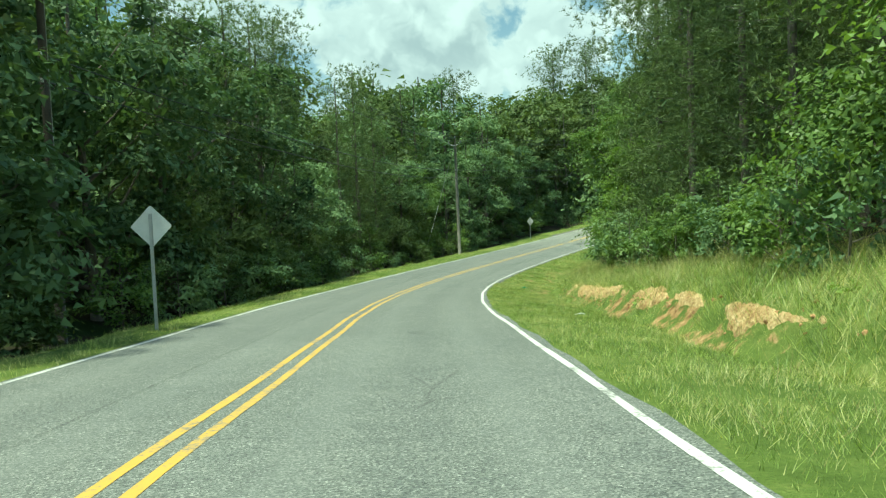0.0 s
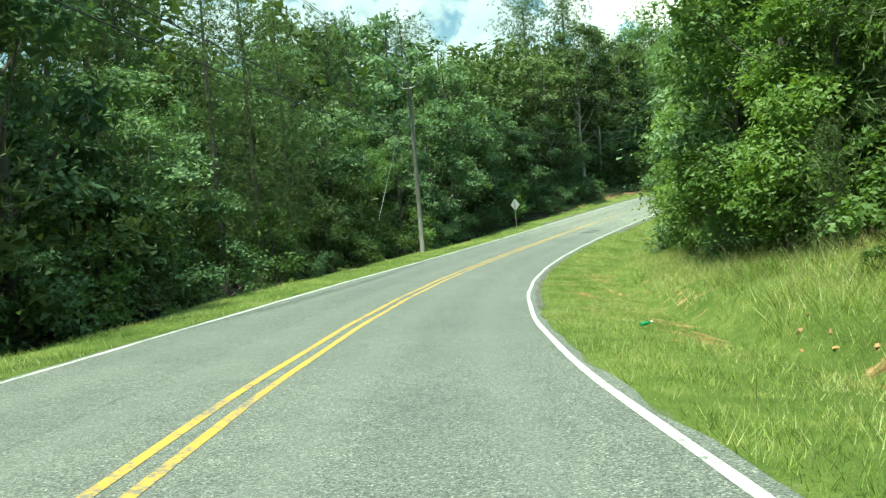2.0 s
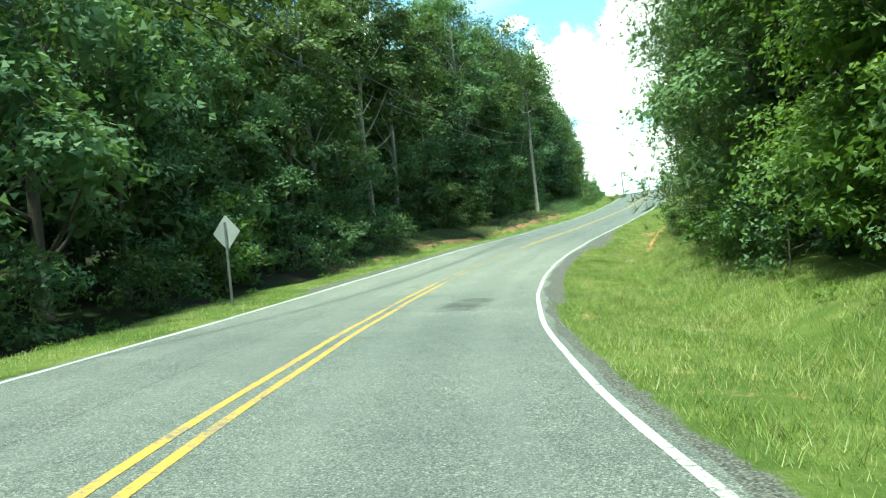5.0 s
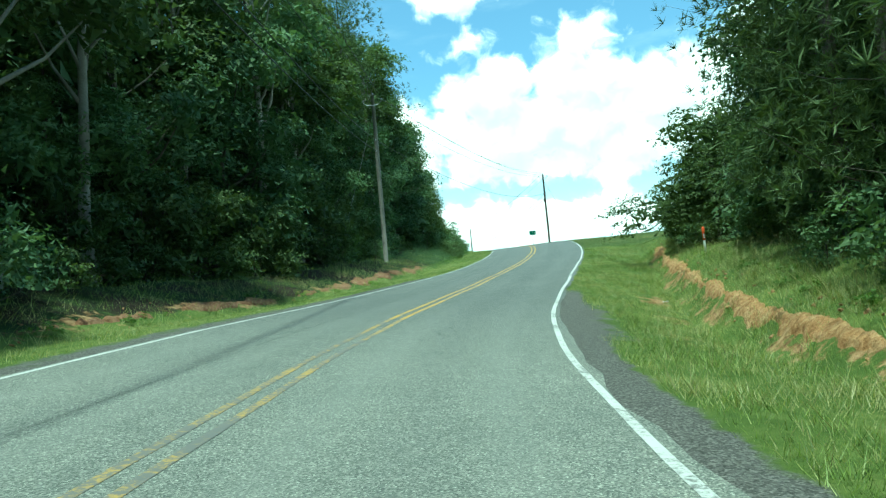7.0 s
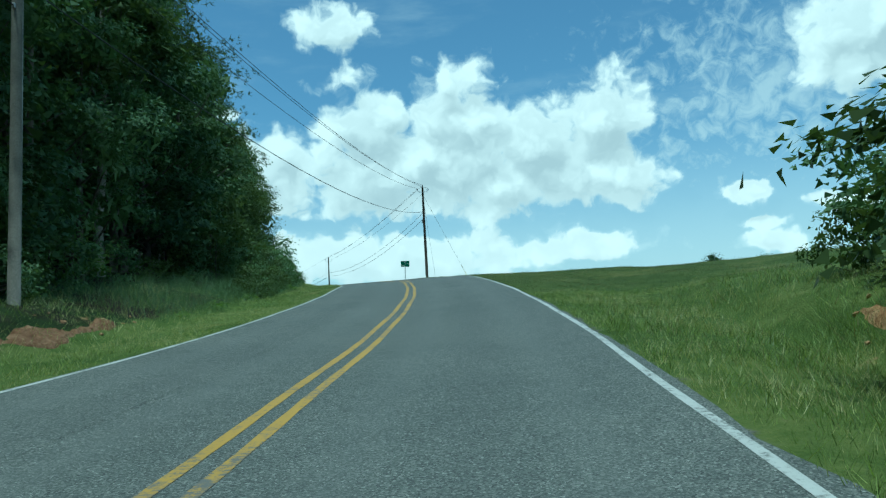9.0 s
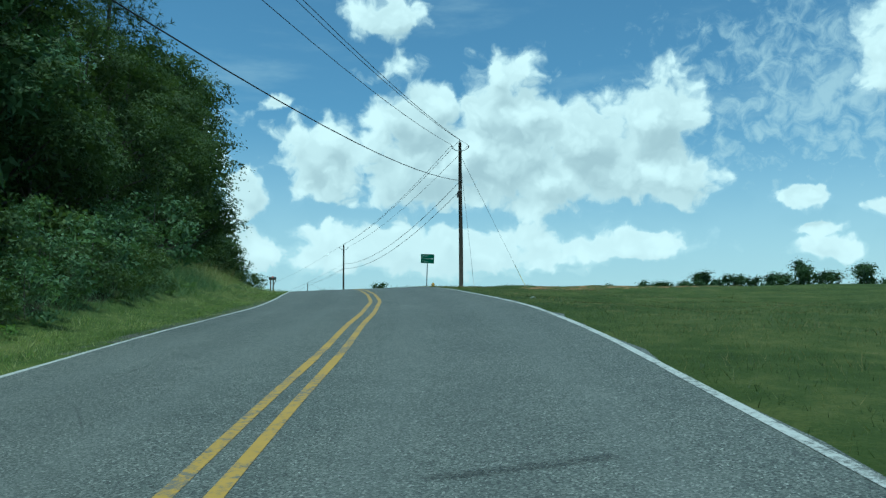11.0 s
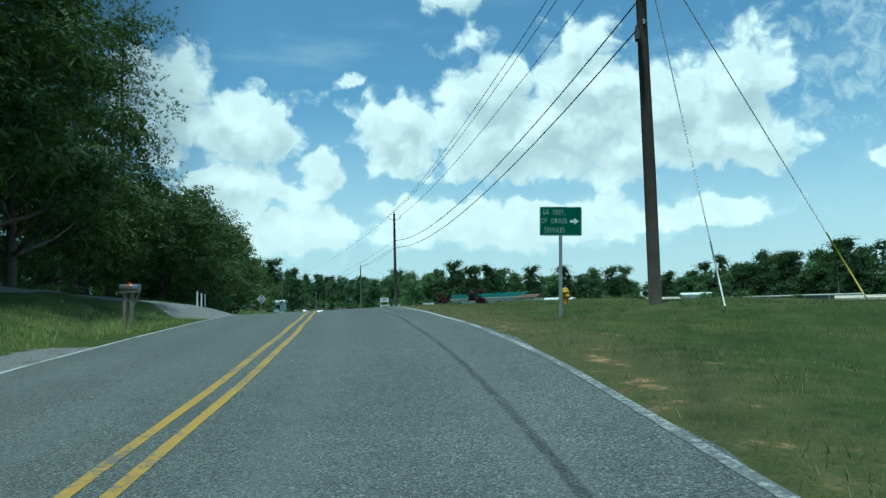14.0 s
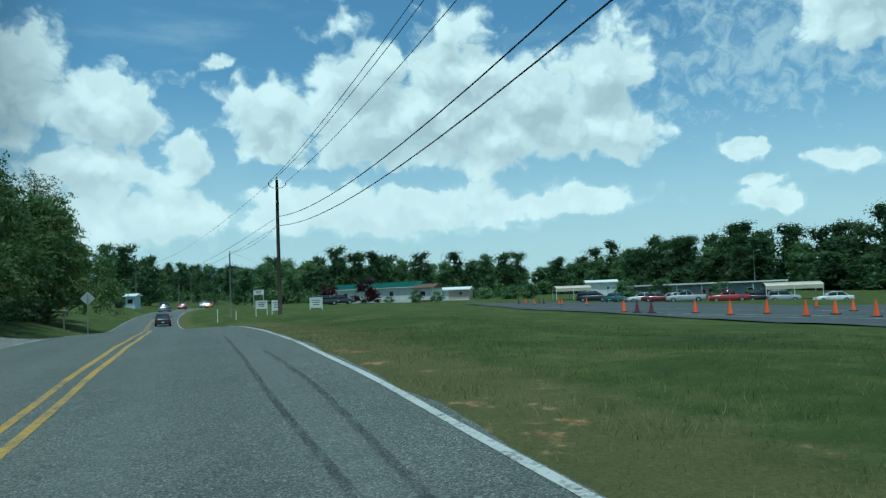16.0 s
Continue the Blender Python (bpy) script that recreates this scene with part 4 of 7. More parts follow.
SECOND = [make_tree("oak_tree", "dark green oak in the second row of the wood", 14, 4.5, 0.06, 0.36, LEAF_DARK, BARK, 0.24, 220, 14, 33, lobes=16, pad_r=0.9, tri=True),
          make_tree("gum_tree", "mid green tree in the second row of the wood", 15, 4.3, 0.06, 0.34, LEAF_MID, BARK, 0.22, 220, 14, 34, lobes=16, pad_r=0.85, tri=True)]
LOW = make_tree("oak_tree", "low broad oak with drooping boughs at the field's edge", 7.5, 4.9, 0.03, 0.2, LEAF_DARK, BARK, 0.2, 680, 14, 22, lobes=19, pad_r=0.46, low=0.4)
BRIGHT = [make_tree("young_tree", "bright green young broadleaf tree in sun", 8.5, 2.9, 0.02, 0.16, LEAF_BRIGHT, BARK, 0.11, 420, 18, 5, lobes=18, pad_r=0.55),
          make_tree("young_tree", "bright green young broadleaf tree in sun", 6.5, 2.5, 0.02, 0.2, LEAF_SUN, BARK, 0.09, 320, 15, 6, lobes=16, pad_r=0.5),
          make_tree("sweetgum_tree", "tall yellow-green broadleaf tree in full sun", 13, 4.0, 0.03, 0.17, LEAF_SUN, BARK, 0.18, 560, 18, 20, lobes=17, pad_r=0.65)]
TALL = [make_tree("tall_tree", "tall pale-trunked tree with a high crown", 20, 4.2, 0.45, 0.32, LEAF_MID, PALE_BARK, 0.24, 280, 14, 7, lobes=16, pad_r=0.9),
        make_tree("tall_tree", "tall pale-trunked tree with a high crown", 18, 3.8, 0.4, 0.3, LEAF_DARK, PALE_BARK, 0.22, 280, 14, 8, lobes=16, pad_r=0.85)]
WEED = make_tree("weed_clump", "leafy green weed clump in the verge grass", 0.36, 0.36, 0.0, 0.07, LEAF_BRIGHT, BARK, 0.006, 22, 5, 61, "weed", 6, 0.1, core=4)
SHRUB = [make_tree("shrub", "leafy green roadside shrub", 2.6, 1.5, 0.0, 0.15, LEAF_MID, BARK, 0.04, 100, 6, 9, "shrub", 9, 0.4, core=26),
         make_tree("shrub", "bright green sapling shrub", 3.4, 1.3, 0.0, 0.16, LEAF_SUN, BARK, 0.05, 100, 6, 10, "shrub", 10, 0.4, core=26),
         make_tree("shrub", "low dark green roadside bush", 1.6, 1.2, 0.0, 0.14, LEAF_DARK, BARK, 0.03, 80, 6, 12, "shrub", 8, 0.35, core=26)]
THICKET = make_tree("thicket_bush", "tall dark green bush at the wood's edge", 4.4, 2.5, 0.0, 0.17, LEAF_DARK, BARK, 0.05, 170, 9, 71, "bush", 13, 0.45, core=60, low=0.4)
PINE = [make_pine("pine_tree", "tall dark green pine with long needles", 17, 3.8, 0.1, 1300, 13, 0.3, 10, 0.5),
        make_pine("pine_tree", "tall dark green pine with a high rounded crown", 20, 3.5, 0.5, 1300, 14, 0.34, 9, 0.36),
        make_pine("pine_tree", "young bushy green pine", 8, 2.4, 0.04, 520, 15, 0.26, 12),
        make_pine("pine_tree", "tall olive green pine with soft tufted boughs", 17, 3.9, 0.07, 2500, 23, 0.24, 13, 0.5, 0.012)]
BACK = [make_tree("wood_tree", "dark green tree deep in the wood", 16, 5.0, 0.02, 0.6, LEAF_DARK, BARK, 0.26, 120, 8, 31, lobes=14, pad_r=1.3, tri=True),
        make_tree("wood_tree", "green tree deep in the wood", 14, 4.8, 0.02, 0.56, LEAF_MID, BARK, 0.24, 120, 8, 32, lobes=14, pad_r=1.2, tri=True)]
FAR = [make_tree("far_tree", "distant green tree in the wood's edge", 17, 5.5, 0.0, 0.36, LEAF_FAR, BARK, 0.3, 170, 13, 16, lobes=22, pad_r=0.85, flat=0.6, tri=True, low=0.5, fill=1.15, plump=1.3, spread=0.68),
       make_tree("far_tree", "distant dark green tree in the wood's edge", 19, 5.2, 0.0, 0.36, LEAF_DISTANT, BARK, 0.3, 170, 13, 17, lobes=22, pad_r=0.85, flat=0.6, tri=True, low=0.5, fill=1.15, plump=1.3, spread=0.68),
       make_tree("far_tree", "distant rounded mid green tree in the wood's edge", 15, 4.8, 0.0, 0.35, LEAF_MID, BARK, 0.25, 170, 13, 18, lobes=20, pad_r=0.85, flat=0.6, tri=True, low=0.5, fill=1.15, plump=1.3, spread=0.68)]


def plant(src, s, d, k=1.0, kz=None, group=""):
    if abs(s - 22) < 2.6 and -12 < d < -6:  # room for the pole
        d = -12.4
    if 118 < s < 130.5 and 8.2 < d < 10.2:  # room for the marker post
        d = 10.3
    x, y, z = (float(v) for v in ground_sd(s, d))
    return copy_shrunk(src, x, y, RNG.uniform(0, 6.28), k, kz or k * RNG.uniform(0.92, 1.1), group=group)


def row(kinds, s0, s1, gap, d, jitter, k=(0.85, 1.15), group="", chance=1.0):
    s = s0
    while s < s1:
        if RNG.random() < chance:
            plant(kinds[int(RNG.integers(len(kinds)))], s + RNG.normal() * gap * 0.18, d + RNG.normal() * jitter, RNG.uniform(*k), group=group)
        s += gap


def make_woods():
    a = "trees of the wood beside the road"
    # left of the road
    front = {8: (OAK[0], 1.0), 13: (OAK[1], 0.95), 17.5: (OAK[0], 1.0), 24: (OAK[1], 1.05), 28.5: (OAK[0], 1.0), 33: (PINE[0], 0.95), 37: (OAK[1], 0.95), 41: (PINE[0], 1.0), 45: (OAK[1], 0.88),
             49: (OAK[2], 0.85), 52.5: (OAK[2], 0.72), 57: (PINE[0], 0.86), 61: (PINE[0], 0.92), 65: (PINE[0], 0.88), 70: (OAK[2], 0.9), 75: (BRIGHT[2], 0.72), 79.5: (OAK[2], 0.9),
             84: (OAK[3], 0.92), 88.5: (OAK[3], 1.05), 93: (OAK[2], 0.9), 97.5: (OAK[3], 0.85), 102: (OAK[2], 0.85), 106.5: (OAK[0], 0.72), 113: (OAK[0], 0.66)}
    for s, (kind, k) in front.items():
        plant(kind, s, -10.1 + RNG.normal() * 0.3, k, group=a)
    for s, d, k in ((97, -19, 1.02), (58, -15, 0.9), (104, -17.5, 0.85)):
        plant(PINE[1], s, d, k, group=a)
    row([SECOND[0], SECOND[1], PINE[0], SECOND[0]], 6, 82, 5.2, -14.4, 0.8, (0.92, 1.08), a)
    row([SECOND[0], SECOND[1]], 84, 120, 5.2, -14.4, 0.8, (1.15, 1.28), a)
    row([BACK[0], BACK[1]], 2, 130, 5.5, -19, 1.0, (1.05, 1.22), a)
    row(BACK, 0, 130, 6.0, -25, 1.5, (1.08, 1.28), a)
    row(BACK, 60, 200, 7.0, -36, 1.5, (1.0, 1.2), a)
    row([OAK[0], OAK[0], OAK[2]], 119, 186, 4.6, -13.0, 0.6, (0.8, 1.0), a)
    for s, d, k in ((109.5, -10.2, 0.95), (117.7, -10.9, 1.05), (121.8, -11.1, 1.0), (136.1, -11.8, 1.0), (131.0, -13.0, 1.1), (141.5, -12.0, 0.9)):
        plant(TALL[int(s) % 2], s, d, k, group=a)
    row([TALL[0], PINE[1], TALL[1]], 144, 168, 4.6, -13.4, 0.5, (0.98, 1.06), a)
    row([TALL[1], PINE[1], TALL[1]], 169, 188, 4.6, -14.0, 0.4, (0.8, 0.88), a)
    row([OAK[0], OAK[2]], 112, 150, 4.2, -13.2, 0.4, (0.6, 0.8), a)
    row([SECOND[0], PINE[1], SECOND[0]], 118, 156, 5.2, -16.5, 0.8, (1.2, 1.32), a)
    row([SECOND[0]], 157, 166, 5.0, -17, 0.6, (1.1, 1.15), a)
    row([SECOND[0]], 165, 200, 5.0, -17.5, 0.8, (0.95, 1.08), a)
    row(BACK[:1], 118, 156, 5.5, -22, 1.0, (1.2, 1.32), a)
    row(BACK[:1], 158, 206, 5.5, -22, 1.0, (1.0, 1.15), a)
    row(BACK, 122, 200, 6.5, -29, 1.0, (1.0, 1.2), a)
    for s, d, k, kz in ((185, -12.8, 0.8, 0.8), (189, -12.2, 0.6, 0.62), (193.5, -12.0, 0.62, 0.64), (198.5, -12.0, 0.7, 0.7), (204, -12.4, 0.78, 0.8), (209.5, -12.6, 0.86, 0.92), (215, -13.6, 0.95, 0.95), (220.5, -12.4, 1.08, 1.16), (226.5, -13.0, 1.32, 1.2), (232, -12.8, 1.0, 1.05)):
        plant(OAK[4] if s < 207 else OPEN_OAK, s, d, k, kz, group=a)
    for s, d, k, kz in ((240, -13.6, 1.0, 1.05), (250, -9.8, 1.0, 1.0), (257, -9.4, 1.0, 1.15), (264, -10.6, 1.1, 1.25), (271, -11.2, 1.1, 1.4), (279, -11.8, 1.1, 1.35), (289, -8.4, 1.1, 1.4), (296, -9.0, 1.15, 1.5)):
        plant(LOW, s, d, k, kz, group=a)
    plant(PINE[3], 246, -11.4, 1.08, 1.06, group=a)
    plant(OAK[4], 245, -13.4, 1.02, 1.15, group=a)
    for s, d, k in ((202.5, -13.2, 1.0), (184, -14.5, 1.0), (291, -8.6, 0.66)):
        plant(PINE[1], s, d, k, group=a)
    row([SECOND[0]], 190, 212, 5.0, -18, 0.5, (0.85, 0.95), a)
    row(BACK[:1], 206, 234, 5.2, -23.5, 0.8, (1.0, 1.2), a)
    row(BACK[:1], 208, 236, 6.2, -30, 0.8, (1.0, 1.2), a)
    # right of the road
    for s, d, k in ((12, 12.0, 1.0), (15.5, 11.6, 0.95)):
        plant(BRIGHT[2], s, d, k, group=a)
    for s, d, k in ((19.5, 13.4, 0.95), (23.5, 12.8, 1.0), (27.5, 12.6, 0.95), (31.5, 11.8, 1.0), (35.5, 12.2, 1.05), (39.5, 11.8, 1.05), (44, 13.6, 1.1)):
        plant(PINE[3], s, d, k, group=a)
    for s, d, k in ((20.5, 10.4, 0.3), (24.5, 10.0, 0.34), (29, 10.2, 0.3)):
        plant(BRIGHT[1], s, d, k, group=a)
    row([PINE[2], BRIGHT[1]], 32, 46, 5.2, 10.2, 0.3, (0.26, 0.4), a)
    wood = {47: (BRIGHT[0], 0.95), 50.5: (BRIGHT[2], 1.05), 54: (OAK[3], 0.95), 57.5: (BRIGHT[2], 0.85), 61: (BRIGHT[0], 1.0), 65: (BRIGHT[2], 1.0), 69: (BRIGHT[0], 1.0), 72.5: (OAK[2], 1.0), 76: (BRIGHT[2], 1.0),
            80: (BRIGHT[2], 1.1), 84: (BRIGHT[0], 1.1), 88: (BRIGHT[2], 1.05), 92: (OAK[2], 1.0), 96: (OAK[3], 0.9), 100: (OAK[2], 1.05), 103.5: (OAK[2], 1.0)}
    for s, (kind, k) in wood.items():
        plant(kind, s, 11.5 + RNG.normal() * 0.3, k, group=a)
    row([PINE[0], OAK[0]], 10, 46, 4.6, 16.5, 0.6, (0.95, 1.1), a)
    row([SECOND[1], PINE[0], SECOND[0]], 48, 132, 5.0, 16, 0.8, (1.0, 1.2), a)
    row([BACK[0], PINE[1], BACK[1]], 8, 130, 5.8, 21, 1.0, (1.15, 1.35), a)
    row(BACK, 0, 128, 6.5, 28, 1.0, (1.0, 1.2), a)
    row([PINE[0], OAK[0], OAK[0]], 104, 132, 4.0, 12.6, 0.4, (0.72, 0.9), a)
    for s, d, k in ((93.5, 10.2, 1.25), (98.5, 10.6, 1.2), (104, 10.8, 1.15), (109.5, 10.6, 1.2), (114.5, 10.2, 1.15), (119, 10.4, 1.05), (123.5, 10.6, 1.0)):
        plant(PINE[3], s, d, k, group=a)
    for s, d, k, kz in ((122, 14.0, 1.0, 1.25), (127, 14.6, 1.0, 1.15), (132.5, 12.6, 1.0, 0.9), (137, 11.4, 1.0, 0.78), (134.5, 10.0, 0.6, 0.48), (138.5, 10.2, 0.6, 0.5), (142.5, 11.2, 0.6, 0.5), (141.5, 13.6, 0.85, 0.72), (138, 17, 1.0, 1.1), (144, 18, 0.85, 0.85)):
        plant(LOW, s, d, k, kz, group=a)
    # understorey
    b = "shrubs along the verge"
    row(SHRUB, 24, 98, 2.6, -7.9, 0.35, (0.7, 1.15), b, 0.8)
    row([SHRUB[2], SHRUB[0]], 10, 24, 2.4, -7.9, 0.35, (0.7, 1.15), b, 0.8)
    row([SHRUB[2], SHRUB[0]], 98, 118, 2.4, -8.2, 0.35, (0.7, 1.1), b, 0.8)
    row([THICKET], 12, 70, 3.4, -9.3, 0.3, (0.8, 1.25), b, 0.85)
    row([THICKET], 96, 150, 3.6, -11.0, 0.4, (0.8, 1.3), b, 0.85)
    row([THICKET], 168, 180, 3.0, -9.4, 0.3, (0.7, 1.0), b, 0.9)
    row(SHRUB, 118, 184, 3.4, -10.4, 0.5, (0.6, 1.0), b, 0.7)
    row([SHRUB[2], SHRUB[0]], 168, 191, 1.5, -8.9, 0.5, (0.7, 1.15), b, 0.9)
    row([SHRUB[2], SHRUB[0]], 214, 246, 2.4, -14.2, 0.8, (0.8, 1.3), b, 0.8)
    row([SHRUB[0], SHRUB[2]], 248, 262, 2.4, -7.6, 0.5, (0.8, 1.3), b, 0.85)
    row([SHRUB[0], SHRUB[2]], 262, 292, 2.4, -9.6, 0.4, (0.8, 1.3), b, 0.85)
    row([SHRUB[1], SHRUB[0], SHRUB[1]], 14, 62, 2.2, 10.2, 0.4, (0.6, 1.0), b, 0.75)
    row([SHRUB[1], SHRUB[0]], 60, 104, 2.2, 9.6, 0.35, (0.7, 1.0), b, 0.8)
    row([SHRUB[0], SHRUB[2]], 104, 143, 1.8, 10.6, 0.35, (0.6, 0.95), b, 0.9)
    row([SHRUB[2], SHRUB[0]], 128, 146, 1.6, 11.8, 0.4, (0.9, 1.25), b)
    row([SHRUB[2], SHRUB[0]], 132.5, 146, 1.5, 9.3, 0.3, (0.7, 1.1), b)
    row([SHRUB[0], SHRUB[2]], 133, 144, 1.9, 8.5, 0.2, (0.4, 0.65), b)
    row([SHRUB[0], SHRUB[2]], 104, 132, 1.5, 9.4, 0.35, (0.5, 0.9), b, 0.9)
    row([SHRUB[2], SHRUB[2], SHRUB[0]], 166, 188, 1.3, -7.4, 0.35, (0.5, 0.85), b, 0.9)
    row([SHRUB[2]], 162, 186, 1.5, -6.7, 0.2, (0.3, 0.55), b, 0.9)
    # weeds standing in the verge
    w = "weeds in the verge"
    row([WEED], 4, 62, 1.5, 8.6, 0.8, (0.5, 1.2), w, 0.8)
    row([WEED], 62, 142, 1.8, 8.5, 0.4, (0.5, 1.1), w, 0.8)
    row([WEED], 20, 190, 3.0, -6.3, 0.3, (0.5, 1.2), w, 0.6)
    # past the rise, left
    c = "trees past the driveway"
    row([SECOND[0], SECOND[1]], 284, 318, 5.5, -10.5, 1.0, (0.6, 0.8), c)
    row([SECOND[0], SECOND[0]], 250, 318, 4.5, -15, 1.0, (0.52, 0.7), c)
    row([FAR[1], FAR[0]], 262, 420, 7.0, -29, 2.0, (0.6, 0.8), c)
    row([FAR[1], FAR[0]], 240, 300, 8.0, -44, 2.0, (0.55, 0.7), c)


def make_far_woods():
    g = "far woods round the car park"
    line = [(-16, 300), (-2, 322), (30, 330), (68, 345), (92, 315), (102, 275), (106, 235), (110, 205), (122, 180), (140, 150), (155, 110), (165, 70)]
    for (x0, y0), (x1, y1) in zip(line, line[1:]):
        n = max(1, int(math.hypot(x1 - x0, y1 - y0) / 5.0))
        for i in range(n):
            f = (i + RNG.uniform(-0.2, 0.2)) / n
            for back in (-5, 0, 9) if i % 4 else (-5, 0):
                x, y = x0 + (x1 - x0) * f, y0 + (y1 - y0) * f
                if back < 0 and RNG.random() < 0.25:
                    continue
                away = math.atan2(y - 90, x)
                px, py = x + back * math.cos(away) + RNG.normal() * 1.5, y + back * math.sin(away) + RNG.normal() * 1.5
                k = RNG.uniform(1.0, 1.35)
                # sunlight put into the mix: paler leaf colours in the far middle
                copy_shrunk(FAR[int(RNG.choice(3, p=[0.4, 0.2, 0.4] if y > 270 else [0.3, 0.6, 0.1]))], px, py, RNG.uniform(0, 6.28), k, (0.86 if y > 300 else 0.98) * (RNG.uniform(0.78, 1.0) + 0.14 * (back > 0) if back >= 0 else RNG.uniform(0.35, 0.7)), -0.3, g)
    for x0, y0, x1, y1, n, h in ((-74, 222, -39, 236, 9, 0.78), (-58, 300, -36, 330, 6, 0.9), (-22, 345, 12, 350, 8, 0.85), (-17, 250, 20, 258, 9, 0.8), (-12, 264, 60, 268, 16, 0.85)):
        for i in range(n):
            f = (i + RNG.uniform(-0.25, 0.25)) / max(n - 1, 1)
            copy_shrunk(FAR[int(RNG.integers(3))], x0 + (x1 - x0) * f, y0 + (y1 - y0) * f + RNG.normal() * 2, RNG.uniform(0, 6.28), RNG.uniform(0.85, 1.15), h * RNG.uniform(0.85, 1.15), -0.3, g)
    rng, heaps = np.random.default_rng(88), []
    for x0, y0, x1, y1, n in ((-80, 218, -40, 230, 20), (-62, 292, -36, 318, 16), (-20, 338, 14, 343, 16), (-92, 418, -8, 420, 30), (-14, 246, 22, 254, 16), (-14, 258, 60, 263, 30), (-30, 380, -14, 382, 9)):
        for f in np.linspace(0, 1, n):
            x, y = x0 + (x1 - x0) * f + rng.normal(), y0 + (y1 - y0) * f + rng.normal() * 1.5
            c = np.array([x, y, ground_at(x, y) + 0.6]) + rand_dirs(150, rng) * (0.55 + 0.45 * rng.random((150, 1))) * np.array([2.6, 2.6, rng.uniform(2.6, 5.0)])
            a, b = rand_dirs(150, rng) * 0.55, rand_dirs(150, rng) * 0.4
            heaps.append(np.stack([c - a, c + b, c + a], 1).reshape(-1, 3))
    heaps = np.concatenate(heaps)
    tagged(new("undergrowth", mesh_arrays("undergrowth", heaps, np.arange(len(heaps)), 3, LEAF_MID)), "thick green undergrowth at the foot of the far woods", "undergrowth", kind="stuff")
    for i in range(26):
        x, y = -90 + i * 3.2 + RNG.normal() * 2, 430 + RNG.normal() * 14
        copy_shrunk(FAR[i % 3], x, y, RNG.uniform(0, 6.28), RNG.uniform(0.9, 1.2), RNG.uniform(0.9, 1.2), -0.3, g)
    for i in range(16):
        x, y = -47 - i * 0.8 + RNG.normal() * 2, 150 + i * 15 + RNG.normal() * 5
        copy_shrunk(FAR[i % 3], x, y, RNG.uniform(0, 6.28), RNG.uniform(0.7, 1.0), RNG.uniform(0.7, 1.05), -0.3, g)


def make_ridge():
    """A low wooded ridge on the skyline, with distance haze put into its blue colour."""
    n = 60
    vs, fs = [], []
    for i in range(n + 1):
        f = i / n
        x, y = -1900 + 2600 * f, 3300
        h = 95 + 85 * math.exp(-((f - 0.33) / 0.16) ** 2) + 78 * math.exp(-((f - 0.58) / 0.09) ** 2) + 5 * math.sin(f * 40) + 3 * math.sin(f * 97)
        vs += [(x, y, -30), (x, y + 120, h * 0.7), (x, y + 400, h), (x, y + 900, -30)]
    for i in range(n):
        for k in range(3):
            a = i * 4 + k
            fs.append((a, a + 4, a + 5, a + 1))
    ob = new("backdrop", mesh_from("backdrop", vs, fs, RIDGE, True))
    tagged(ob, "low wooded ridge on the skyline, tinted blue for haze", "hill", kind="structure")


# woods tinted blue: the haze of distance is mixed into the colour
RIDGE = surface("haze_tinted_woods", (0.10, 0.17, 0.2), (0.17, 0.25, 0.29), 0.95, 0.02, 0.15)


def make_grass(name, mat, label, zones, seed, share=1.0):
    """Single blades over stretches of the verge: (s0, s1, d0, d1, blades a square metre, lowest, tallest)."""
    rng = np.random.default_rng(seed)
    V = []
    for s0, s1, d0, d1, dens, h0, h1 in zones:
        n = int((s1 - s0) * abs(d1 - d0) * dens * share)
        s, d = rng.uniform(s0, s1, n), rng.uniform(min(d0, d1), max(d0, d1), n)
        # blades stand in tufts
        s, d = s + 0.09 * rng.normal(size=n), d + 0.09 * rng.normal(size=n)
        patch = 0.5 + 0.5 * np.sin(s * 1.7 + 2 * np.sin(d * 1.3)) * np.cos(d * 2.3 - s * 0.6)
        clay, litter, gravel, drive = cover(s, d)
        gravel = np.maximum(gravel, drive)
        keep = (np.maximum(clay * 1.25, gravel) + 0.25 * rng.random(n) < 0.62) & (rng.random(n) < 0.35 + 0.75 * patch) & (np.abs(d) > np.interp(s, [130, 155], [3.66, 3.57]))
        s, d, patch = s[keep], d[keep], patch[keep]
        n = len(s)
        x, y, z = ground_sd(s, d)
        clump = 0.5 + 0.5 * np.sin(s * 4.1 + 3 * np.sin(d * 2.9)) * np.sin(d * 5.3 + 2 * np.sin(s * 2.3))
        h = (h0 + (h1 - h0) * rng.random(n) ** 1.6) * (0.35 + 0.55 * patch + 0.6 * clump)
        az = rng.uniform(0, 6.283, n)
        w = 0.0017 + 0.0026 * rng.random(n) + 0.004 * h
        lean = h * (0.35 + 0.9 * rng.random(n))
        la = rng.uniform(0, 6.283, n)
        b0 = np.stack([x - w * np.cos(az), y - w * np.sin(az), z - 0.02], 1)
        b1 = np.stack([x + w * np.cos(az), y + w * np.sin(az), z - 0.02], 1)
        tip = np.stack([x + lean * np.cos(la), y + lean * np.sin(la), z + h], 1)
        V.append(np.stack([b0, b1, tip], 1).reshape(-1, 3))
    v = np.concatenate(V)
    ob = new(name, mesh_arrays(name, v, np.arange(len(v)), 3, mat))
    tagged(ob, label, "grass", kind="stuff")


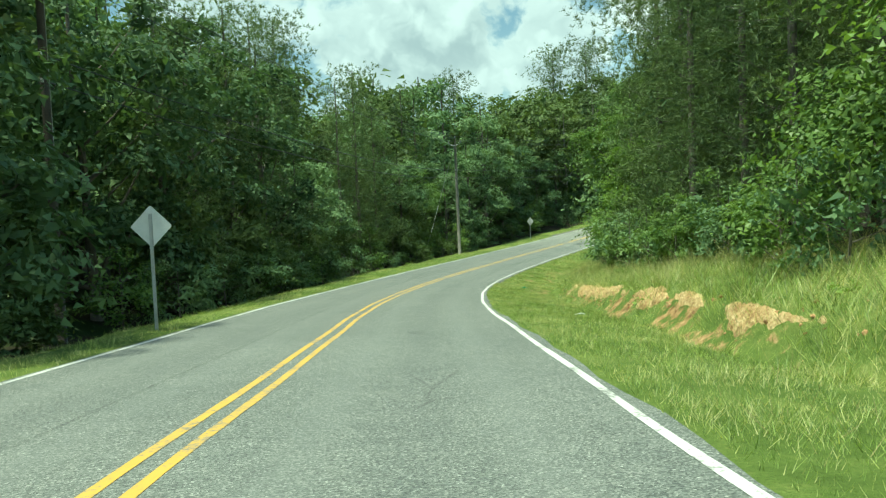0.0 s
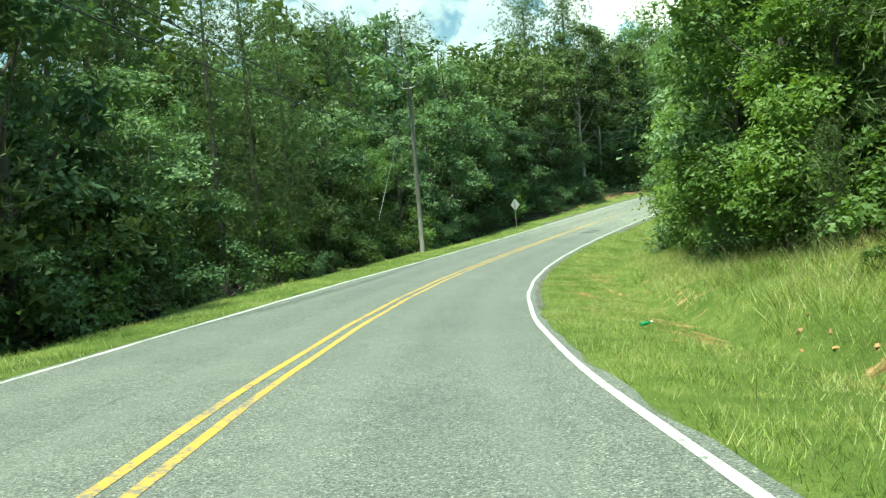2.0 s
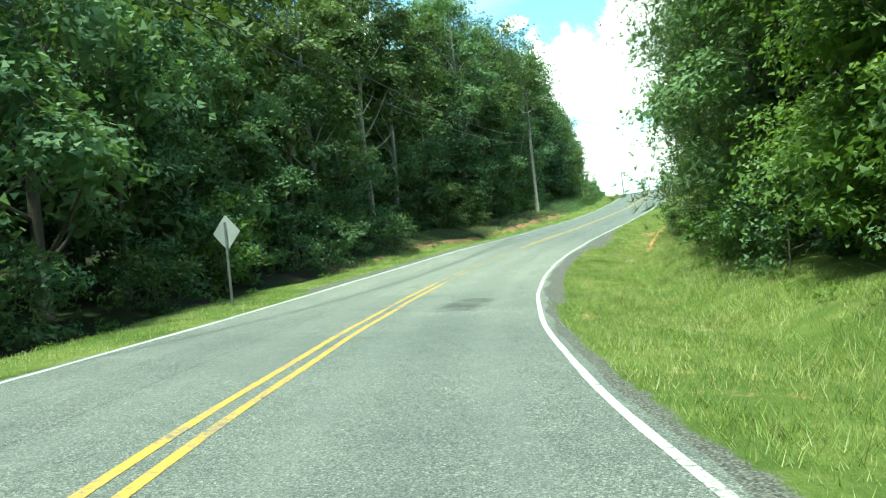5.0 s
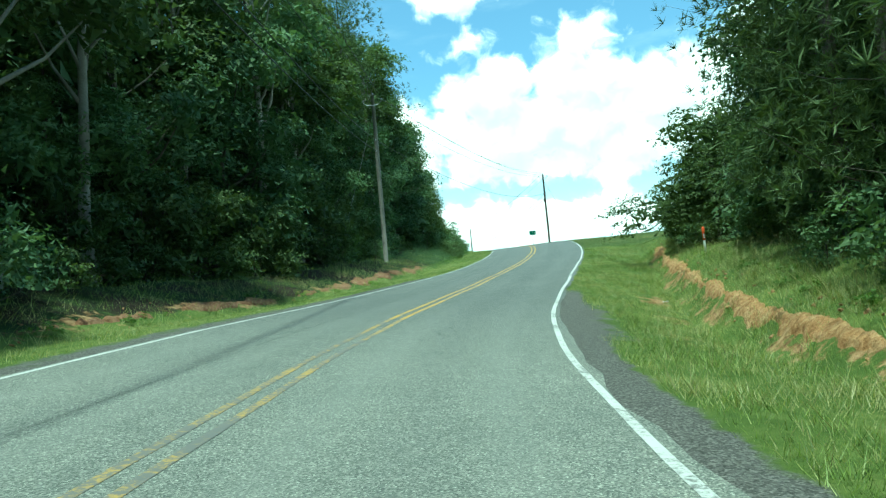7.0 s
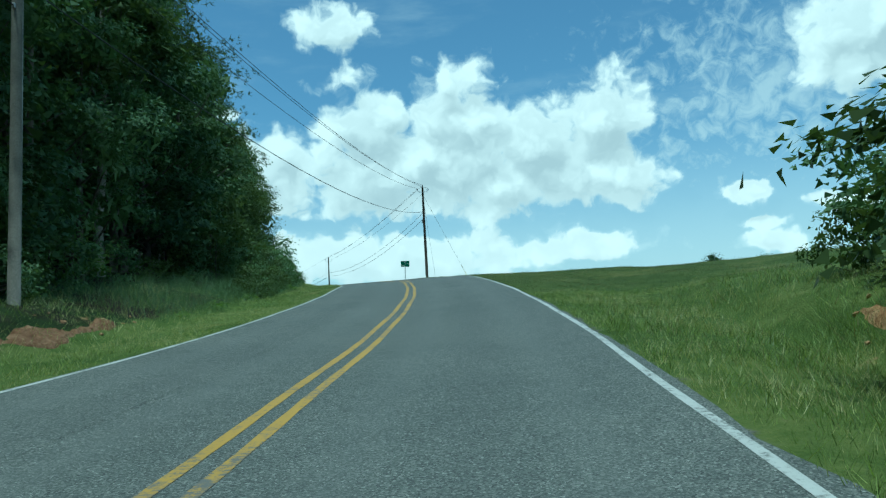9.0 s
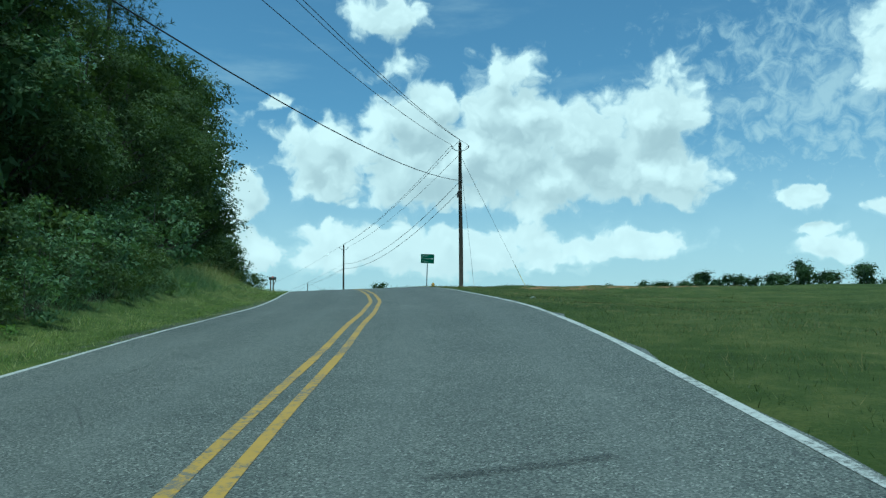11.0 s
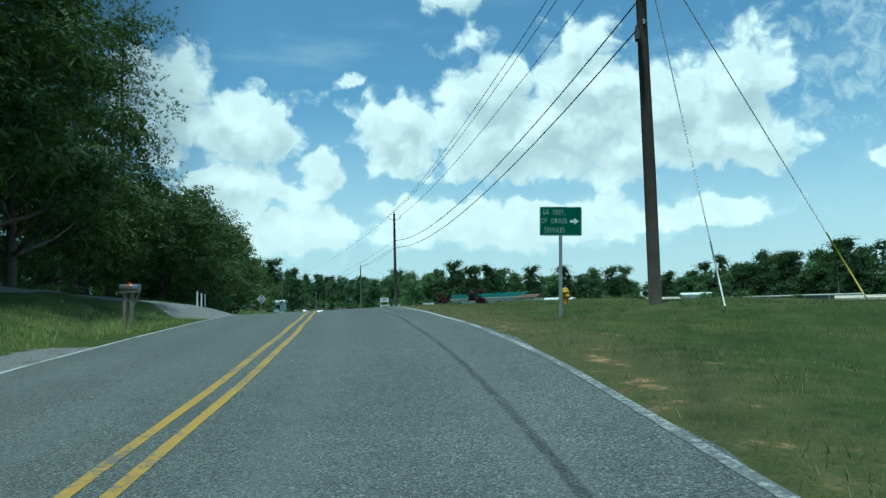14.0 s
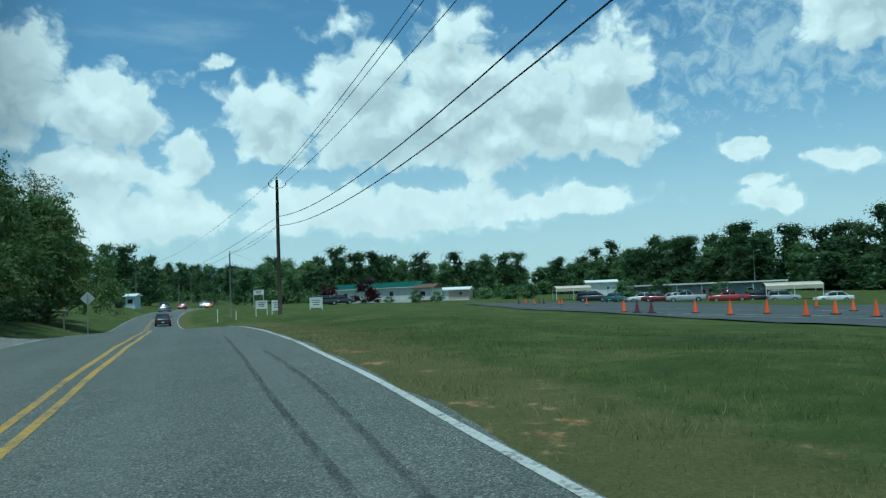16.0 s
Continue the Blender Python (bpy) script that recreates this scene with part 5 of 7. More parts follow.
RIGHT_VERGE = [(-4, 60, 3.62, 6.9, 760, 0.04, 0.13), (60, 152, 3.62, 6.4, 640, 0.05, 0.16), (60, 104, 6.4, 9.4, 380, 0.06, 0.34), (104, 152, 6.4, 9.0, 300, 0.06, 0.24), (8, 62, 7.0, 11.5, 260, 0.12, 0.5), (104, 142, 7.9, 10.5, 150, 0.08, 0.34), (104, 143, 6.2, 7.15, 420, 0.1, 0.3), (8, 38, 6.3, 7.2, 420, 0.08, 0.28), (8, 40, 7.3, 7.8, 420, 0.12, 0.4), (104, 143, 7.8, 8.4, 260, 0.1, 0.3)]
LEFT_VERGE = [(-4, 205, -6.0, -3.62, 360, 0.04, 0.13), (104, 160, -9.6, -6.0, 120, 0.1, 0.34), (186, 208, -9.6, -6.0, 120, 0.1, 0.34), (196, 208, -8.8, -6.4, 130, 0.2, 0.6), (205, 214, -9, -4.5, 200, 0.08, 0.3), (213, 222, -7.6, -4.2, 170, 0.06, 0.2), (215.5, 218.5, -5.2, -3.9, 260, 0.2, 0.5), (222, 234, -6.0, -4.0, 120, 0.04, 0.12)]
FIELD = [(152, 214, 3.55, 13, 150, 0.03, 0.09), (214, 240, 3.55, 12, 130, 0.03, 0.09), (206, 218, 7, 16, 110, 0.04, 0.12), (152, 205, 13, 22, 50, 0.03, 0.1)]
make_grass("verge_grass", GRASS_BLADE, "bright green roadside verge grass", RIGHT_VERGE + LEFT_VERGE, 41)
make_grass("lawn_grass", GRASS_LAWN, "short green mown field grass", FIELD, 42)
make_grass("dry_grass", GRASS_DRY, "straw-coloured dry grass stalks on the banks", [(8, 62, 7.4, 11.5, 30, 0.25, 0.85), (62, 150, 4.2, 9, 24, 0.1, 0.35), (-4, 60, 4, 7, 14, 0.1, 0.3), (104, 142, 7.6, 10, 14, 0.3, 0.9), (160, 215, 4.2, 12, 16, 0.05, 0.12), (194, 242, 3.66, 5.8, 190, 0.03, 0.09), (210, 244, 4.4, 7.6, 90, 0.03, 0.08), (194, 208, -8.8, -6.4, 60, 0.3, 0.8)], 43)
make_grass("tall_weeds", LEAF_MID, "tall dark green weeds below the wood's edge", [(150, 196, -9.5, -6.1, 130, 0.25, 0.8)], 44)
make_woods()
make_far_woods()
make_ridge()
for _t in OAK + [LOW, WEED, THICKET, OPEN_OAK] + SECOND + BRIGHT + TALL + SHRUB + PINE + FAR + BACK:
    drop_thing(_t)


# ---- roadside things ----
WOOD_POLE = surface("weathered_pole", (0.095, 0.09, 0.076), (0.24, 0.225, 0.19), 0.9, 1.2, 26.0, 0.7)
DARK_POLE = surface("creosoted_pole", (0.03, 0.025, 0.02), (0.085, 0.07, 0.055), 0.9, 1.2, 26.0, 0.7)
GALV = surface("galvanised_steel", (0.28, 0.29, 0.29), (0.46, 0.47, 0.47), 0.5, 4.0, 60.0, 0.0, 0.75)
SIGN_BACK = surface("bare_aluminium", (0.45, 0.46, 0.45), (0.62, 0.63, 0.61), 0.55, 2.5, 40.0, 0.0, 0.3)
PORCELAIN = surface("porcelain", (0.12, 0.12, 0.13), (0.3, 0.3, 0.31), 0.3, 10.0, 60.0)
WIRE = surface("black_cable", (0.012, 0.012, 0.013), (0.03, 0.03, 0.032), 0.6, 5.0, 60.0)
SIGN_GREEN = surface("green_sign_sheeting", (0.004, 0.085, 0.042), (0.007, 0.125, 0.062), 0.4, 2.0, 50.0)
SIGN_WHITE = surface("white_sheeting", (0.72, 0.73, 0.72), (0.85, 0.85, 0.83), 0.45, 3.0, 50.0)
HYDRANT = surface("chipped_yellow_paint", (0.42, 0.23, 0.02), (0.62, 0.37, 0.04), 0.5, 9.0, 60.0, 0.15, grime=(0.2, 0.11, 0.05))
BLUE_PAINT = surface("blue_paint", (0.02, 0.04, 0.22), (0.04, 0.07, 0.34), 0.45, 9.0, 60.0)
CONE_ORANGE = surface("orange_cone_plastic", (0.72, 0.09, 0.015), (0.85, 0.15, 0.03), 0.5, 6.0, 40.0, per_object=0.12)
RUBBER = surface("black_rubber", (0.012, 0.012, 0.012), (0.035, 0.034, 0.033), 0.85, 5.0, 50.0, 0.2)
MAIL_METAL = surface("dull_mailbox_metal", (0.12, 0.125, 0.13), (0.26, 0.27, 0.28), 0.45, 5.0, 30.0, 0.1, 0.6, grime=(0.1, 0.08, 0.06))
GREY_WOOD = surface("grey_weathered_wood", (0.13, 0.11, 0.09), (0.3, 0.26, 0.21), 0.9, 3.0, 30.0, 0.5)
WHITE_PAINT = surface("white_paint", (0.66, 0.66, 0.64), (0.82, 0.82, 0.8), 0.6, 2.0, 30.0, 0.1, grime=(0.4, 0.38, 0.33))
YELLOW_GUARD = surface("yellow_plastic", (0.55, 0.42, 0.05), (0.7, 0.55, 0.1), 0.5, 4.0, 30.0)
RED_PLASTIC = surface("orange_red_plastic", (0.62, 0.07, 0.02), (0.78, 0.12, 0.035), 0.45, 5.0, 30.0)
LITTER_WHITE = surface("white_paper", (0.65, 0.66, 0.66), (0.85, 0.85, 0.86), 0.7, 8.0, 40.0)
GREEN_GLASS = surface("green_bottle_plastic", (0.03, 0.2, 0.09), (0.06, 0.33, 0.15), 0.2, 8.0, 40.0)
INK = surface("dark_print", (0.03, 0.03, 0.04), (0.07, 0.07, 0.08), 0.6, 4.0, 30.0)
ROCK = surface("red_clay_clod", (0.24, 0.11, 0.05), (0.5, 0.31, 0.16), 0.95, 5.0, 30.0, 0.6, per_object=0.2)


def dir_at(s):
    """Heading of the road at s, as a turn about z (0: +y)."""
    _, t = mid(s)
    return math.atan2(-t[0], t[1])


def at_sd(s, d, dz=0.0, turn=0.0):
    x, y, z = (float(v) for v in ground_sd(s, d))
    return Matrix.LocRotScale((x, y, z + dz), Euler((0, 0, dir_at(s) + turn)), None)


def at_xy(x, y, turn=0.0, dz=0.0):
    return Matrix.LocRotScale((x, y, ground_at(x, y) + dz), Euler((0, 0, turn)), None)


def text_mesh(body, size, depth=0.002):
    cu = bpy.data.curves.new("lettering", "FONT")
    cu.body, cu.size, cu.extrude = body, size, depth
    cu.align_x, cu.align_y = "LEFT", "CENTER"
    cu.space_character = 1.2
    cu.offset = -0.0035
    ob = bpy.data.objects.new("lettering", cu)
    scene.collection.objects.link(ob)
    bpy.context.view_layer.update()
    me = bpy.data.meshes.new_from_object(ob.evaluated_get(bpy.context.evaluated_depsgraph_get()))
    bpy.data.objects.remove(ob)
    me.materials.clear()
    return me


def round_plate(w, h, t, r, seg=5):
    """A flat plate in the x-z plane with rounded corners, front face at y = 0, back at y = t."""
    bm = bmesh.new()
    pts = []
    for cx, cz, a0 in ((w / 2 - r, h / 2 - r, 0), (-w / 2 + r, h / 2 - r, 90), (-w / 2 + r, -h / 2 + r, 180), (w / 2 - r, -h / 2 + r, 270)):
        for k in range(seg + 1):
            a = radians(a0 + 90 * k / seg)
            pts.append((cx + r * math.cos(a), cz + r * math.sin(a)))
    f = [bm.verts.new((x, 0, z)) for x, z in pts]
    b = [bm.verts.new((x, t, z)) for x, z in pts]
    bm.faces.new(f)
    bm.faces.new(b[::-1])
    n = len(pts)
    for k in range(n):
        bm.faces.new((f[k], b[k], b[(k + 1) % n], f[(k + 1) % n]))
    return bm


def channel_post(h, w=0.06):
    """A U-channel sign post with its row of holes shown as small plugs."""
    bm = bmesh.new()
    box(bm, -w / 2, -0.004, -0.3, w / 2, 0.004, h)
    box(bm, -w / 2 - 0.006, -0.004, -0.3, -w / 2, 0.03, h)
    box(bm, w / 2, -0.004, -0.3, w / 2 + 0.006, 0.03, h)
    return bm


def diamond_sign(m, label, side=0.68, centre=2.1):
    root = thing("warning_sign", m, label, "road sign", "warning signs")
    bm = round_plate(side, side, 0.004, 0.045)
    bmesh.ops.rotate(bm, verts=bm.verts, cent=(0, 0, 0), matrix=Matrix.Rotation(radians(45), 3, "Y"))
    bmesh.ops.translate(bm, verts=bm.verts, vec=(0, 0.045, centre))
    part("plate", bm, SIGN_BACK, root, "bare metal back of a diamond plate")
    part("post", channel_post(centre + side * 0.42), GALV, root, "galvanised channel post")
    for z in (-0.22, 0.2):
        b = bmesh.new()
        tube(b, [(0, -0.016, centre + z), (0, 0.05, centre + z)], 0.009, 6)
        part("bolt", b, GALV, root)
    return root


def green_sign(m):
    root = thing("direction_sign", m, "green direction sign with white letters on a steel post", "road sign")
    W, H, zc = 0.914, 0.635, 2.1
    bm = round_plate(W, H, 0.004, 0.04)
    bmesh.ops.translate(bm, verts=bm.verts, vec=(0, 0, zc))
    plate = part("plate", bm, SIGN_GREEN, root)
    # thin white border
    bm = bmesh.new()
    for x0, z0, x1, z1 in ((-W / 2 + 0.03, -H / 2 + 0.008, W / 2 - 0.03, -H / 2 + 0.016), (-W / 2 + 0.03, H / 2 - 0.016, W / 2 - 0.03, H / 2 - 0.008),
                           (-W / 2 + 0.008, -H / 2 + 0.03, -W / 2 + 0.016, H / 2 - 0.03), (W / 2 - 0.016, -H / 2 + 0.03, W / 2 - 0.008, H / 2 - 0.03)):
        box(bm, x0, -0.003, zc + z0, x1, -0.0005, zc + z1)
    part("border", bm, SIGN_WHITE, plate, "thin white border")
    for body, x, z, wide in (("GA", -0.387, 0.19, 0.128), ("DEPT.", -0.161, 0.19, 0.253), ("OF", -0.414, 0.0, 0.118), ("DRIVER", -0.194, 0.0, 0.333), ("SERVICES", -0.35, -0.2, 0.435)):
        me = text_mesh(body, 0.165)
        xs = [v.co.x for v in me.vertices]
        me.transform(Matrix.Translation((-min(xs), 0, 0)))
        me.transform(Matrix.Diagonal((wide / (max(xs) - min(xs)), 1, 1, 1)))
        me.transform(Matrix.Translation((x, -0.003, zc + z)) @ Matrix.Rotation(radians(90), 4, "X"))
        part("lettering", me, SIGN_WHITE, plate, "white capital letters")
    bm = bmesh.new()
    o = [(0.2, -0.028), (0.29, -0.028), (0.29, -0.075), (0.4, 0.0), (0.29, 0.075), (0.29, 0.028), (0.2, 0.028)]
    f = [bm.verts.new((x, -0.003, zc + z)) for x, z in o]
    b = [bm.verts.new((x, -0.0005, zc + z)) for x, z in o]
    bm.faces.new(f)
    for k in range(len(o)):
        bm.faces.new((f[k], b[k], b[(k + 1) % len(o)], f[(k + 1) % len(o)]))
    part("arrow", bm, SIGN_WHITE, plate, "white arrow")
    bm = channel_post(zc + 0.2)
    bmesh.ops.translate(bm, verts=bm.verts, vec=(0, 0.012, 0))
    part("post", bm, GALV, root, "galvanised channel post")
    for z in (-0.18, 0.12):
        b = bmesh.new()
        tube(b, [(0, -0.006, zc + z), (0, 0.03, zc + z)], 0.008, 6)
        part("bolt", b, GALV, root)


def insulator(x, z, y=0.0, k=1.0):
    return lathe(bmesh.new(), [(0.012 * k, z), (0.02 * k, z + 0.06 * k), (0.055 * k, z + 0.08 * k), (0.06 * k, z + 0.11 * k), (0.03 * k, z + 0.13 * k), (0.05 * k, z + 0.15 * k), (0.045 * k, z + 0.19 * k), (0.02 * k, z + 0.2 * k)], 10, x, y)


def utility_pole(x, y, height, turn, label, arm=True, thick=0.15, closure=False, base=None, wood=None):
    """A wooden pole; its arms run along its own x. Returns the fixing points of its wires."""
    z = ground_at(x, y) if base is None else base
    m = Matrix.LocRotScale((x, y, z), Euler((0, 0, turn)), None)
    root = thing("utility_pole", m, label, "utility pole", "utility poles")
    bm = bmesh.new()
    tube(bm, [(0, 0, -0.5), (0.01, 0, height * 0.3), (-0.01, 0, height * 0.65), (0, 0, height)], [thick * 1.05, thick, thick * 0.87, thick * 0.72], 14)
    pole = part("pole", bm, wood or WOOD_POLE, root)
    ends = [(0, 0, height + 0.2)]
    part("top_insulator", insulator(0, height), PORCELAIN, root)
    if arm:
        za = height - 0.62
        for sx in (-1, 1):
            b = bmesh.new()
            tube(b, [(0, -thick, za - 0.02), (sx * 0.35, -thick, za + 0.02), (sx * 0.6, -thick, za + 0.2)], 0.028, 8)
            part("arm_bracket", b, GALV, root, "upswept grey arm")
            part("insulator", insulator(sx * 0.6, za + 0.18, -thick), PORCELAIN, root)
            ends.append((sx * 0.6, -thick, za + 0.4))
    for q in (0.27, 0.335):
        b = bmesh.new()
        box(b, -0.03, -thick - 0.05, height * (1 - q) - 0.06, 0.03, -thick * 0.6, height * (1 - q) + 0.06, 0.01)
        part("cable_clamp", b, GALV, root)
        ends.append((0, -thick - 0.05, height * (1 - q)))
    if closure:
        b = bmesh.new()
        tube(b, [(-0.16, -0.14, height * 0.655), (-0.2, -0.3, height * 0.635), (-0.26, -0.5, height * 0.61)], [0.05, 0.075, 0.05], 10)
        part("splice_closure", b, RUBBER, root, "black cable splice closure")
    b = bmesh.new()
    tube(b, [(thick * 0.9, 0.05, 0.0), (thick * 0.85, 0.05, height * 0.4), (thick * 0.7, 0.05, height * 0.95)], 0.012, 6)
    part("ground_wire", b, GALV, root)
    return [m @ Vector(e) for e in ends]


def wire(a, b, sag, r, name="power_line", label="thin dark overhead power line"):
    bm = bmesh.new()
    n = 18
    pts = []
    for i in range(n + 1):
        f = i / n
        p = Vector(a).lerp(Vector(b), f)
        p.z -= sag * 4 * f * (1 - f)
        pts.append(p)
    tube(bm, pts, r, 5)
    ob = new(name, bpy.data.meshes.new(name))
    bm.to_mesh(ob.data)
    bm.free()
    ob.data.materials.append(WIRE)
    return tagged(ob, label, "cable", "overhead lines")


def guy_wire(top, foot, guard, label, guard_mat):
    root = thing("guy_wire", Matrix.Identity(4), label, "cable")
    top, foot = Vector(top), Vector(foot)
    b = bmesh.new()
    tube(b, [top, foot], 0.014, 5)
    part("strand", b, GALV, root)
    d = (top - foot).normalized()
    b = bmesh.new()
    tube(b, [foot + d * 0.1, foot + d * guard], 0.018, 8)
    part("guard", b, guard_mat, root, "plastic guard sleeve")
    b = bmesh.new()
    tube(b, [foot - d * 0.3, foot + d * 0.12], 0.015, 6)
    part("anchor_rod", b, GALV, root)


def hydrant(m):
    root = thing("fire_hydrant", m, "yellow painted iron fire hydrant with a blue cap in the grass", "fire hydrant")
    b = lathe(bmesh.new(), [(0.15, -0.05), (0.15, 0.03), (0.105, 0.05), (0.1, 0.1), (0.1, 0.42), (0.115, 0.44), (0.115, 0.47), (0.1, 0.49)], 20)
    part("barrel", b, HYDRANT, root)
    b = lathe(bmesh.new(), [(0.105, 0.485), (0.165, 0.495), (0.165, 0.52), (0.12, 0.53), (0.112, 0.58), (0.085, 0.635), (0.045, 0.66), (0.03, 0.665)], 20)
    part("bonnet", b, HYDRANT, root, "domed bonnet with a flange")
    b = lathe(bmesh.new(), [(0.035, 0.66), (0.032, 0.72), (0.02, 0.725)], 5)
    part("cap_nut", b, BLUE_PAINT, root, "blue painted operating nut")
    for ax, r in (((-1, 0, 0), 0.055), ((1, 0, 0), 0.055), ((0, -1, 0), 0.075)):
        d = Vector(ax)
        b = bmesh.new()
        c = Vector((0, 0, 0.37))
        tube(b, [c + d * 0.08, c + d * 0.15, c + d * 0.152, c + d * 0.19, c + d * 0.192, c + d * 0.215], [r * 0.8, r * 0.8, r, r, r * 0.4, r * 0.4], 12)
        part("outlet_cap", b, HYDRANT, root)
    b = bmesh.new()
    tube(b, [(-0.17, -0.02, 0.33), (-0.16, -0.03, 0.2), (-0.12, -0.02, 0.12), (-0.1, 0, 0.2)], 0.008, 5)
    part("chain", b, GALV, root)
    for k in range(8):
        a = k * math.pi / 4
        b = bmesh.new()
        tube(b, [(0.145 * math.cos(a), 0.145 * math.sin(a), 0.475), (0.145 * math.cos(a), 0.145 * math.sin(a), 0.54)], 0.012, 6)
        part("flange_bolt", b, HYDRANT, root)


def cone_thing(label, mat, h=0.71):
    root = thing("traffic_cone", Matrix.Identity(4), label, "traffic cone", "traffic cones on the car park")
    b = bmesh.new()
    box(b, -0.19, -0.19, 0.0, 0.19, 0.19, 0.035, 0.012)
    part("foot", b, RUBBER, root, "black rubber foot")
    b = lathe(bmesh.new(), [(0.15, 0.033), (0.135, 0.06), (0.12, 0.09), (0.03, h - 0.02), (0.026, h), (0.018, h)], 16)
    part("body", b, mat, root)
    return root


def mailbox(m, label, twin=True):
    root = thing("mailbox", m, label, "mailbox")
    b = bmesh.new()
    L, w, h = 0.5, 0.085, 0.11
    prof = [(-w, 0)] + [(w * math.cos(a), h + w * math.sin(a)) for a in (math.pi - math.pi * k / 10 for k in range(11))] + [(w, 0)]
    r0 = [b.verts.new((-L / 2, y, 1.02 + z)) for y, z in prof]
    r1 = [b.verts.new((L / 2, y, 1.02 + z)) for y, z in prof]
    for k in range(len(prof) - 1):
        f = b.faces.new((r0[k], r0[k + 1], r1[k + 1], r1[k]))
        f.smooth = True
    b.faces.new((r0[0], r1[0], r1[-1], r0[-1]))
    b.faces.new(r0[::-1])
    b.faces.new(r1)
    body = part("box", b, MAIL_METAL, root, "rounded dull metal box")
    b = bmesh.new()
    box(b, L / 2, -w * 0.95, 1.03, L / 2 + 0.012, w * 0.95, 1.02 + h + w * 0.8, 0.004)
    part("door", b, MAIL_METAL, body)
    b = bmesh.new()
    box(b, -0.02, -w - 0.012, 1.1, 0.02, -w - 0.004, 1.25)
    box(b, 0.02, -w - 0.012, 1.2, 0.09, -w - 0.004, 1.25)
    part("flag", b, RED_PLASTIC, body, "small red flag")
    b = bmesh.new()
    box(b, -0.26, -0.1, 0.99, 0.26, 0.1, 1.015, 0.004)
    part("shelf_board", b, GREY_WOOD, root)
    xs = (-0.12, 0.06) if twin else (0.0,)
    for x in xs:
        b = bmesh.new()
        box(b, x - 0.045, -0.045, -0.4, x + 0.045, 0.045, 0.99, 0.008)
        part("post", b, GREY_WOOD, root, "grey weathered wooden post")
    b = bmesh.new()
    tube(b, [(xs[-1], 0, 0.55), (0.24, 0, 0.98)], 0.028, 6)
    part("brace", b, GREY_WOOD, root)
    return root


def marker_post(m):
    root = thing("marker_post", m, "white utility marker post with an orange top", "marker post")
    b = lathe(bmesh.new(), [(0.04, -0.3), (0.04, 0.37), (0.036, 0.38)], 12)
    part("post", b, WHITE_PAINT, root)
    b = lathe(bmesh.new(), [(0.05, 0.36), (0.05, 0.8), (0.03, 0.84), (0.01, 0.845)], 12)
    part("sleeve", b, RED_PLASTIC, root, "orange-red plastic sleeve")
    b = bmesh.new()
    for z in (0.44, 0.5, 0.56):
        box(b, -0.022, -0.053, z, 0.022, -0.048, z + 0.03)
    part("label_plate", b, SIGN_WHITE, root)


def board_sign(x, y, turn, w, h, top, label):
    root = thing("board_sign", at_xy(x, y, turn), label, "sign", "white signs on the lawn")
    for sx in (-1, 1):
        b = bmesh.new()
        box(b, sx * w / 2 - 0.05, -0.05, -0.3, sx * w / 2 + 0.05, 0.05, top + 0.08, 0.01)
        part("post", b, WHITE_PAINT, root)
    b = bmesh.new()
    box(b, -w / 2 + 0.05, -0.02, top - h, w / 2 - 0.05, 0.02, top, 0.006)
    board = part("board", b, WHITE_PAINT, root)
    for k, f in enumerate((0.78, 0.55, 0.3)):
        b = bmesh.new()
        box(b, -w * (0.34 - 0.05 * k), -0.026, top - h + h * f - 0.04, w * (0.34 - 0.04 * k), -0.0205, top - h + h * f + 0.045)
        part("print_bar", b, INK, board)
    for z in (top - h - 0.05, top + 0.02):
        b = bmesh.new()
        box(b, -w / 2, -0.03, z, w / 2, 0.03, z + 0.07)
        part("rail", b, WHITE_PAINT, root)


